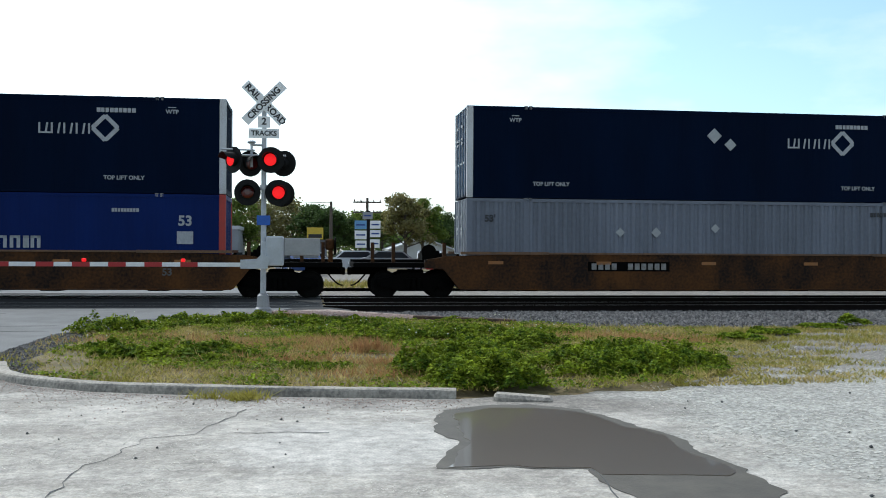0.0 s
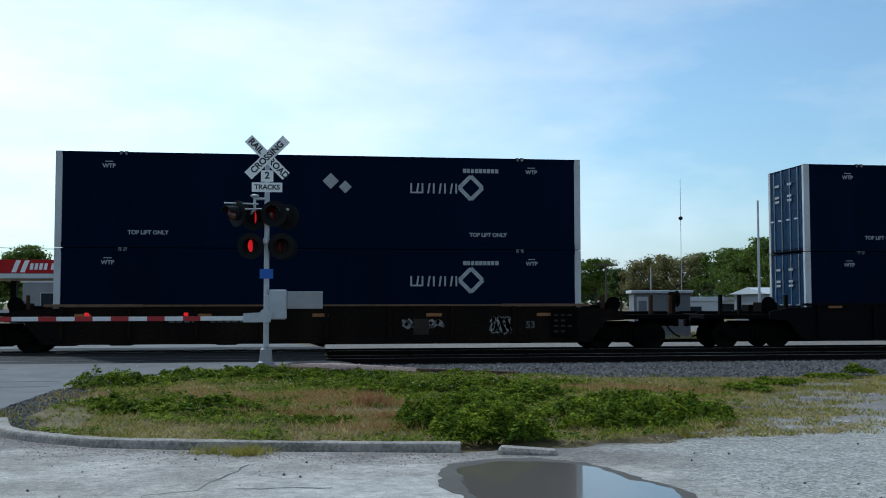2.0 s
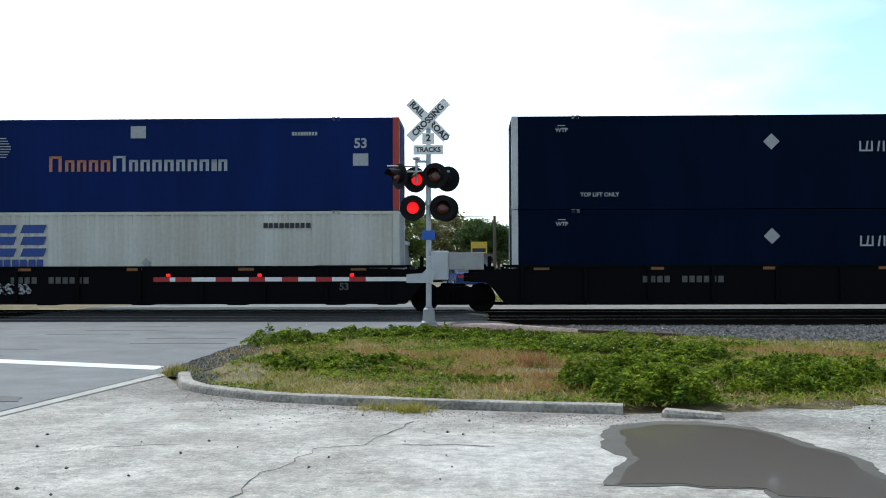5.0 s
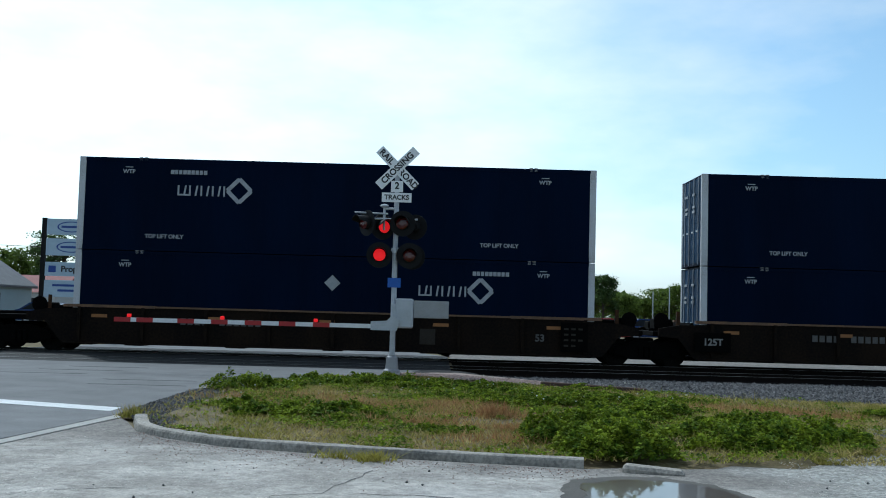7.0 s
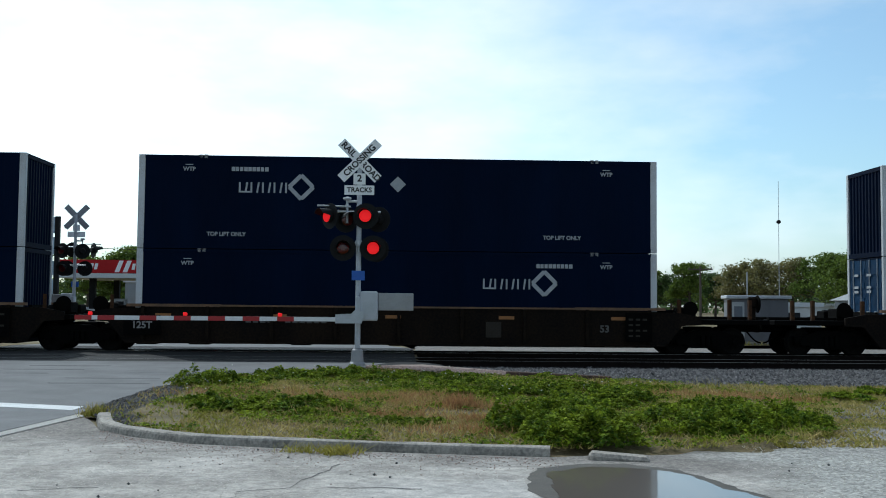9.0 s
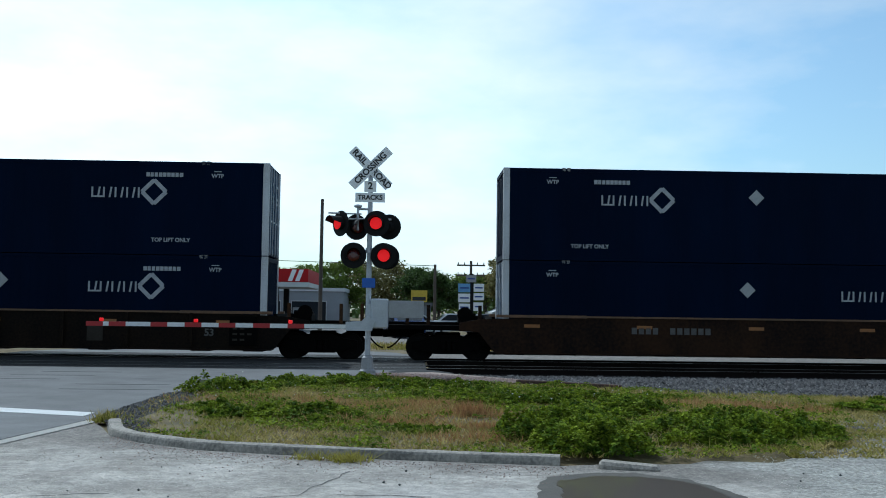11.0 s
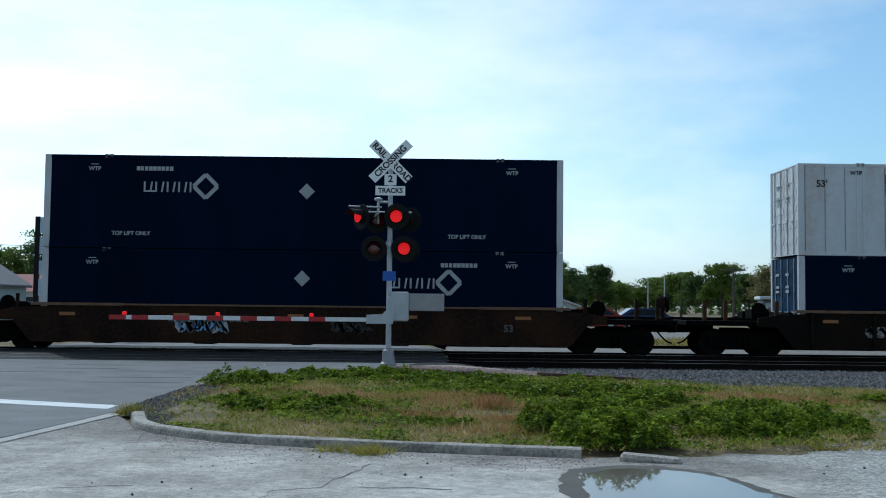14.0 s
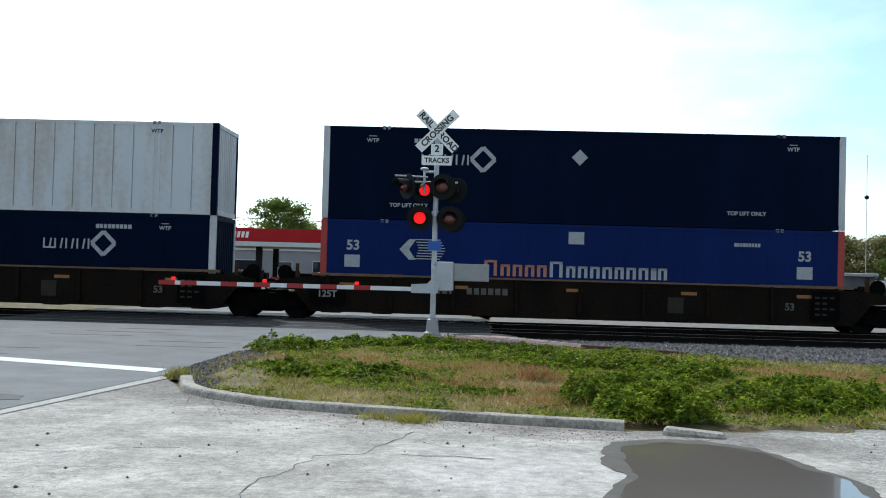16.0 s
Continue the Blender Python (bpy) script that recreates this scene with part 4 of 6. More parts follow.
    solid("ground_cover", leaf_mesh("ground_cover", spots, 0.05, M["leaf"], rng, 0.6, level=0.6), None, "small green leaves creeping through the grass", "weeds", kind="stuff")
    # yellowed stalks standing among the leaves
    n = 2600
    p = np.stack([rng.uniform(-3.8, 6, n), rng.uniform(10.8, 21, n)], 1)
    p = p[np.array([inside_island(a, b) and noise.noise(Vector((a * 1.1, b * 1.1, 21))) > -0.05 for a, b in p])]
    spots = np.concatenate([p, np.array([[island_height(a, b)] for a, b in p])], 1)
    solid("tall_stalks", blade_mesh("tall_stalks", spots, 0.17, M["grass"], rng, 0.006, 0.45), None, "taller yellowed grass stalks among leafy weeds", "grass", kind="stuff")
    # clover heads
    k = 70
    sp = rng.uniform((-3.5, 15.0), (4.5, 20.5), (k, 2))
    sp = np.concatenate([sp, rng.uniform(0.18, 0.34, (k, 1))], 1)
    scatter("clover_heads", sp, 0.022, M["flower"], "tiny pale clover flower heads", "flowers", 12)


def tree(x, y, height, width, leaf, label, seed, density=1.0, trunk=0.28, stubby=False):
    rng = np.random.default_rng(seed)
    ob = thing("tree", label, "tree", "trees behind the railway", pose(x, y, -0.1))
    bm = bmesh.new()
    top = height * 0.55
    r0 = 0.022 * height + 0.06
    rod(bm, (0, 0, -0.2), (0.1, 0, top * 0.5), r0, r0 * 0.75, 8)
    rod(bm, (0.1, 0, top * 0.5), (0, 0.1, height * 0.86), r0 * 0.75, 0.03, 8)
    ends = []
    nl = 16
    for i in range(nl):
        z0 = height * (trunk + (0.8 - trunk) * i / nl)
        a = i * 2.4 + rng.normal(0, 0.3)
        up = (z0 / height)
        reach = width * 0.5 * (1.0 - 0.55 * max(0, up - 0.45) / 0.55) * rng.uniform(0.6, 0.95)
        tip = (math.cos(a) * reach, math.sin(a) * reach, min(height * 0.95, z0 + height * rng.uniform(0.08, 0.22)))
        rod(bm, (0.05, 0.02, z0), tip, r0 * 0.35, 0.015, 5)
        ends.append(tip)
        mid = [t * 0.6 for t in tip[:2]] + [z0 + (tip[2] - z0) * 0.6]
        for k in range(2):
            t2 = (mid[0] + rng.normal(0, width * 0.1), mid[1] + rng.normal(0, width * 0.1), mid[2] + abs(rng.normal(0, height * 0.08)))
            rod(bm, mid, t2, r0 * 0.16, 0.01, 4)
            ends.append(t2)
    ends = [e for e in ends if rng.random() > 0.08]
    ends += [(rng.normal(0, width * 0.1), rng.normal(0, width * 0.1), height * rng.uniform(0.82, 0.98)) for _ in range(5)]
    part("trunk", bm, M["bark"], ob)
    pts = []
    for e in ends:
        k = int(rng.uniform(110, 200) * density)
        s = width * rng.uniform(0.035, 0.085)
        pts.append(rng.normal(e, (s, s, s * 0.7), (k, 3)))
    pts = np.concatenate(pts)
    pts = pts[(pts[:, 2] < height * 1.02) & (pts[:, 2] > height * 0.12)]
    part("crown", leaf_mesh("crown", pts, 0.022 * width + 0.1, leaf, rng, 0.2), None, ob)
    return ob


make_ground()
make_paving()
make_kerb()
make_island()


# ---------------------------------------------------------------- crossing signal
FLASHERS = []                    # (turning insert, phase)


def lamp(parent, x, y, z, turn, phase):
    """Round flashing lamp: black backboard, hood, and an insert that turns its lit or its dark side to the front."""
    head = part("signal_head", made("signal_head", "signal_head", M["black"], lambda bm: (lathe(bm, (0, 0.1, 0), (0, -1, 0), [(0, 0.09), (0.08, 0.13), (0.16, 0.15), (0.17, 0.15)], 16),
                lathe(bm, (0, 0, 0), (0, -1, 0), [(0, 0.3), (0.012, 0.3)], 28))), None, parent, "round black lamp backboard", pose(x, y, z, 0, 0, turn))

    def hood(bm):
        n = 14
        rows = []
        for d in (0.0, 1.0):
            for rr in (0.17, 0.16):
                rows.append([bm.verts.new((math.cos(a) * rr, -0.015 - d * (0.32 if 0.2 < a < 2.94 else 0.1), math.sin(a) * rr)) for a in [radians(-35 + 250 * i / n) for i in range(n + 1)]])
        for i in range(n):
            for p, q in ((0, 2), (3, 1), (2, 3)):
                bm.faces.new((rows[p][i], rows[p][i + 1], rows[q][i + 1], rows[q][i]))
    part("hood", made("hood", "hood", M["black"], hood), None, head)
    insert = part("lamp_insert", made("lamp_insert", "lamp_insert", M["black"], lambda bm: lathe(bm, (0, 0.012, 0), (0, -1, 0), [(0, 0.146), (0.024, 0.146)], 20)), None, head, at=pose(0, -0.09, 0))
    for name, s in (("lit_lens", -1), ("dark_lens", 1)):
        mat = M["lens_on"] if s < 0 else M["lens_off"]
        me = made(name, name, mat, lambda bm: lathe(bm, (0, s * 0.013, 0), (0, s, 0), [(0, 0.14), (0.012, 0.11), (0.02, 0.06)], 20))
        lens = new(name, me)
        lens.parent = insert
    FLASHERS.append((insert, phase))
    return head


def crossing_signal(m, label):
    ob = thing("crossing_signal", label, "crossing signal", "railway crossing signals", m)
    bm = bmesh.new()
    rod(bm, (0, 0, 0.3), (0, 0, 4.95), 0.065, 0.055, 14)
    part("mast", bm, M["alum"], ob, "silver painted steel mast")
    bm = bmesh.new()
    box(bm, -0.2, 0.2, -0.2, 0.2, -0.15, 0.1, 0.02)
    part("footing", bm, M["concrete"], ob, "concrete footing")
    bm = bmesh.new()
    lathe(bm, (0, 0, 0.1), (0, 0, 1), [(0, 0.19), (0.06, 0.19), (0.1, 0.15), (0.36, 0.13), (0.4, 0.09), (0.42, 0.09)], 12)
    part("mast_base", bm, M["sign_back"], ob, "cast metal mast base")
    # crossbuck
    for k, ang in enumerate((-45, 45)):
        y = -0.085 - 0.012 * k
        bm = bmesh.new()
        box(bm, -0.61, 0.61, -0.004, 0.004, -0.115, 0.115)
        blade = part("crossbuck_blade", bm, M["sign_white"], ob, "white crossbuck blade with black letters", pose(0, y, 4.85, 0, -ang, 0))
        for word, u in ((("RAIL", -0.36), ("ROAD", 0.36)) if k == 0 else (("CROSSING", 0.0),)):
            part("lettering", words(word, 0.2, M["letter"]), None, blade, "black %s lettering" % word, facing(u, -0.006, 0))
        bm = bmesh.new()
        box(bm, -0.605, 0.605, 0.005, 0.008, -0.11, 0.11)
        part("sign_back", bm, M["sign_back"], blade, "bare metal back")
    bm = bmesh.new()
    box(bm, -0.14, 0.14, -0.085, -0.075, -0.14, 0.12)
    plate = part("number_plate_sign", bm, M["sign_white"], ob, "white plate with the figure 2", pose(0, 0, 4.43))
    part("lettering", words("2", 0.22, M["letter"]), None, plate, "black figure 2", facing(0, -0.088, 0))
    bm = bmesh.new()
    box(bm, -0.345, 0.345, -0.097, -0.087, -0.11, 0.11, 0.003)
    plate = part("tracks_sign", bm, M["sign_white"], ob, "white plate with black TRACKS lettering", pose(0, 0, 4.16))
    part("lettering", words("TRACKS", 0.155, M["letter"]), None, plate, "black TRACKS lettering", facing(0, -0.1, 0))
    bm = bmesh.new()
    box(bm, -0.15, 0.15, -0.085, -0.075, -0.11, 0.11, 0.003)
    part("blue_sign", bm, M["sign_blue"], ob, "small blue information plate", pose(0, 0, 2.18))
    # lamps on cross arms: towards the road behind, the near lot, and the side
    for z, half in ((3.66, 0.5), (2.93, 0.42)):
        bm = bmesh.new()
        rod(bm, (-half, 0, z), (half, 0, z), 0.024, None, 8)
        rod(bm, (0, -0.02, z - 0.06), (0, -0.02, z + 0.06), 0.085, None, 10)
        part("cross_arm", bm, M["galv"], ob)
    bm = bmesh.new()
    rod(bm, (-0.28, 0, 3.95), (-0.28, 0, 3.4), 0.03, None, 8)
    rod(bm, (-0.28, 0, 3.9), (0, 0, 3.9), 0.03, None, 8)
    rod(bm, (-0.95, -0.2, 3.78), (-0.2, 0, 3.78), 0.02, None, 8)
    part("side_bracket", bm, M["galv"], ob)
    bm = bmesh.new()
    lathe(bm, (-0.28, 0, 3.93), (0, 0, 1), [(0, 0.07), (0.03, 0.1), (0.06, 0.09), (0.08, 0.03)], 12)
    part("bell", bm, M["galv"], ob, "round metal crossing bell")
    lamp(ob, 0.16, -0.16, 3.55, -6, 0)
    lamp(ob, 0.44, 0.14, 3.5, 160, 1)
    lamp(ob, -0.66, -0.16, 3.54, -50, 0)
    lamp(ob, -0.32, 0.12, 3.48, 28, 1)
    lamp(ob, 0.33, -0.12, 2.81, 4, 0)
    lamp(ob, -0.36, -0.12, 2.81, 4, 1)
    lamp(ob, 0.4, 0.14, 2.8, 176, 1)
    # gate mechanism, arm and counterweights
    bm = bmesh.new()
    box(bm, 0.06, 0.46, -0.2, 0.2, 1.14, 1.82, 0.03)
    box(bm, -0.05, 0.1, -0.16, 0.16, 1.3, 1.7, 0.02)
    part("gate_mechanism", bm, M["alum"], ob, "silver gate motor housing")
    bm = bmesh.new()
    box(bm, 0.47, 1.28, -0.13, -0.09, 1.38, 1.78, 0.01)
    box(bm, 0.47, 1.28, 0.09, 0.13, 1.38, 1.78, 0.01)
    # darker metal than the galvanised arms: backlit shade is in the colour
    part("counterweight", bm, M["sign_back"], ob, "counterweight plates greyed for backlight")
    bm = bmesh.new()
    prism(bm, [(-0.5, 1.08), (0.1, 1.08), (0.16, 1.32), (-0.02, 1.42), (-0.14, 1.3), (-0.5, 1.28)], -0.28, -0.2)
    part("arm_bracket", bm, M["alum"], ob, "bent arm bracket")
    arm = bmesh.new()
    box(arm, -6.36, -0.5, -0.258, -0.222, 1.12, 1.215, 0.004)
    arm = part("gate_arm", arm, M["arm_white"], ob, "lowered red and white striped gate arm")
    band = made("arm_band", "arm_band", M["arm_red"], lambda bm: box(bm, -0.19, 0.19, -0.262, -0.218, 1.116, 1.219))
    for x in (-6.18, -5.67, -4.73, -3.96, -3.19, -2.41, -1.63):
        part("red_band", band, None, arm, at=pose(x, 0, 0))
    for x in (-6.03, -3.9, -1.76):
        bm = bmesh.new()
        box(bm, x - 0.045, x + 0.045, -0.27, -0.21, 1.225, 1.3, 0.012)
        part("arm_lamp", bm, M["lens_on"], arm, "small red gate lamp")
    return ob


near_signal = crossing_signal(pose(-1.0, 23.2, 0, 0, 0, 0), "railroad crossbuck with flashing red lamps and lowered gate arm")
far_signal = crossing_signal(pose(-12.9, 40.0, 0, 0, 0, 180), "far railroad crossing signal seen from behind")


# ---------------------------------------------------------------- train
MOVERS = []                      # (thing, x at the start, y, z)
WHEELSETS = []
CL, CW, CH = 16.154, 2.59, 2.896
FLOOR_Z = 0.27
PAINT = {"navy": ("navy", "post_white", 0.28, 0.006), "blue": ("blue", "post_red", 0.28, 0.008), "grey": ("grey_paint", "grey_paint", 0.28, 0.045),
         "cream": ("cream_paint", "cream_paint", 0.3, 0.035), "silver": ("silver_paint", "silver_paint", 0.62, 0.04)}
LABELS = {"navy": "dark navy shipping container with white corner posts", "blue": "bright blue shipping container with red end posts",
          "grey": "grey corrugated 53-foot shipping container", "cream": "off-white corrugated shipping container with blue marking",
          "silver": "pale weathered ribbed 53-foot shipping container"}


def emblem(parent, x, z, s, mat):
    """A ring of four bars turned on its corner."""
    def build(bm):
        turn = Matrix.Rotation(radians(45), 3, "Y")
        q = [turn @ Vector((a * s, 0, b * s)) for a, b in ((-0.22, 0.2), (0.33, 0.2), (0.24, 0.325), (-0.27, 0.325))]
        prism(bm, [(v.x, v.z) for v in q], -0.006, 0)
    bar = made(("emblem_bar", s, mat.name), "emblem_bar", mat, build)
    for k in range(4):
        part("emblem_bar", bar, None, parent, "white bar of a diamond emblem", pose(x, -CW / 2 - 0.002, z) @ Matrix.Rotation(radians(90 * k), 4, "Y"))


def bars(parent, name, x0, x1, z, h, n, mat, label, seed=1):
    """Unreadable writing as a row of plain bars."""
    def build(bm):
        rng = random.Random(seed)
        w = (x1 - x0) / n
        for i in range(n):
            g = rng.uniform(0.12, 0.28) * w
            box(bm, i * w, (i + 1) * w - g, -0.005, 0, -h / 2, h / 2)
    tagged(part(name, made(("bars", round(x1 - x0, 2), h, n, mat.name, seed), name, mat, build), None, parent, label, pose(x0, -CW / 2 - 0.002, z)), kind="stuff")


def strokes(parent, x0, widths, h, mat, z, label):
    """A large maker's mark as plain pairs of upright strokes with feet, the first taller."""
    def build(bm):
        x = 0.0
        for i, w in enumerate(widths):
            g = w * 0.64
            t = h * (1.35 if i == 0 else 1.0)
            for u in (0.0, g - 0.1):
                box(bm, x + u, x + u + 0.1, -0.005, 0, -0.2, -0.2 + t)
            box(bm, x, x + g, -0.005, 0, -0.2 + t - 0.07, -0.2 + t + 0.002)
            x += w * 0.82
    tagged(part("brand_marking", made(("strokes", len(widths), mat.name), "brand_marking", mat, build), None, parent, label, pose(x0, -CW / 2 - 0.002, z)), kind="stuff")


def brand_strokes(parent, x0, z):
    """The shipping mark: plain slanted bars beside the emblem."""
    def build(bm):
        for i in range(9):
            x = 0.03 + 0.178 * i
            lean = 0.05 if i % 2 else 0.0
            prism(bm, [(x, -0.17), (x + 0.055, -0.17), (x + 0.055 + lean, 0.15), (x + lean, 0.15)], -0.006, 0)
        box(bm, 0.03, 0.42, -0.006, 0, -0.17, -0.12)
    tagged(part("brand_marking", made("brand_marking", "brand_marking", M["mark"], build), None, parent, "plain white marking strokes", pose(x0, -CW / 2 - 0.002, z)), kind="stuff")


def container(kind, doors_left, m):
    body, post, pitch, depth = PAINT[kind]
    ob = thing("shipping_container", LABELS[kind] + " on a well car", "container", "stacked containers", m)
    hx, hy = CL / 2, CW / 2

    def sides(bm):
        for s in (-1, 1):
            y = s * (hy - 0.012 - depth)
            corrugated(bm, (-hx + 0.2, y), (hx - 0.2, y), 0.14, CH - 0.1, pitch, depth, (0, s), groove=(kind == "silver"))
        box(bm, -hx + 0.02, hx - 0.02, -hy + 0.06, hy - 0.06, CH - 0.05, CH - 0.012)
        box(bm, -hx + 0.02, hx - 0.02, -hy + 0.06, hy - 0.06, 0.03, 0.13)
    part("body", made((kind, "sides"), "body", M[body], sides), None, ob)

    for s in (-1, 1):
        y0, y1 = sorted((s * hy, s * (hy - 0.05)))
        part("top_rail", made((kind, "top_rail", s), "top_rail", M[body], lambda bm: box(bm, -hx + 0.19, hx - 0.19, y0, y1, CH - 0.11, CH - 0.006)), None, ob)
        part("bottom_rail", made((kind, "bottom_rail", s), "bottom_rail", M[body], lambda bm: box(bm, -hx + 0.19, hx - 0.19, y0, y1, 0.0, 0.15)), None, ob)
    pmesh = made((post, "post"), "corner_post", M[post], lambda bm: box(bm, -0.1, 0.1, -0.07, 0.07, 0.0, CH, 0.01))
    for sx in (-1, 1):
        for sy in (-1, 1):
            part("corner_post", made("navy_post", "corner_post", M["navy"], lambda bm: box(bm, -0.1, 0.1, -0.07, 0.07, 0.0, CH, 0.01)) if kind == "silver" and sx > 0 else pmesh, None, ob, at=pose(sx * (hx - 0.1), sy * (hy - 0.068), 0))
    cast = made("casting", "casting", M["casting"], lambda bm: (box(bm, -0.13, -0.02, -0.09, 0.09, -0.1, 0.02, 0.01), box(bm, 0.02, 0.13, -0.09, 0.09, -0.1, 0.02, 0.01)))
    for sx in (-1, 1):
        part("lift_casting", cast, None, ob, "steel lifting casting", pose(sx * 6.1, -hy + 0.09, CH))
        part("lift_casting", cast, None, ob, "steel lifting casting", pose(sx * 6.1, hy - 0.09, CH))
    if kind in ("grey", "silver", "cream"):
        fp = made((kind, "frame_post"), "frame_post", M[body], lambda bm: (box(bm, -0.14, -0.06, -0.012, 0.03, 0.12, CH - 0.09), box(bm, 0.06, 0.14, -0.012, 0.03, 0.12, CH - 0.09), box(bm, -0.06, 0.06, 0.006, 0.03, 0.12, CH - 0.09)))
        for sx in (-1, 1):
            part("frame_post", fp, None, ob, at=pose(sx * 6.1, -hy + 0.008, 0))
    # ends: ribbed front wall, and doors with locking rods
    end = -1 if doors_left else 1

    def front(bm):
        corrugated(bm, (-end * (hx - 0.06), -hy + 0.14), (-end * (hx - 0.06), hy - 0.14), 0.12, CH - 0.12, 0.24, 0.035, (-end, 0))
        x = -end * (hx - 0.03)
        box(bm, x - 0.03, x + 0.03, -hy + 0.13, hy - 0.13, CH - 0.14, CH - 0.01)
        box(bm, x - 0.03, x + 0.03, -hy + 0.13, hy - 0.13, 0.0, 0.16)
    part("end_wall", made((kind, "front", end), "end_wall", M[body], front), None, ob)
    for sy in (-1, 1):
        def leaf(bm):
            y0, y1 = sorted((sy * 0.01, sy * (hy - 0.14)))
            x = end * (hx - 0.05)
            box(bm, x - 0.02, x + 0.02, y0, y1, 0.08, CH - 0.06)
            for z in (0.5, 1.0, 1.5, 2.0, 2.45):
                box(bm, x + end * 0.02 - 0.012, x + end * 0.02 + 0.012, y0 + 0.08, y1 - 0.08, z - 0.1, z + 0.1)
        door = part("door", made((kind, "door", end, sy), "door", M["door_teal" if kind == "navy" else body], leaf), None, ob)
        for off in (0.3, 0.85):
            rodm = made(("lock_rod", end, sy, off), "lock_rod", M["galv"], lambda bm: (rod(bm, (end * (hx - 0.005), sy * off, 0.06), (end * (hx - 0.005), sy * off, CH - 0.05), 0.018, None, 6),
                        box(bm, end * hx - 0.02, end * hx + 0.02, sy * off - 0.02, sy * off + 0.22, 1.1, 1.15)))
            part("lock_rod", rodm, None, door)
        lab = made(("door_label", end, sy), "door_label", M["mark"], lambda bm: [box(bm, end * hx - 0.015, end * hx - 0.008, sy * 0.45, sy * 0.45 + 0.3, z, z + 0.08) for z in (1.75, 1.9, 2.3)])
        tagged(part("door_label", lab, None, door, "pale label bars"), kind="stuff")
    return ob


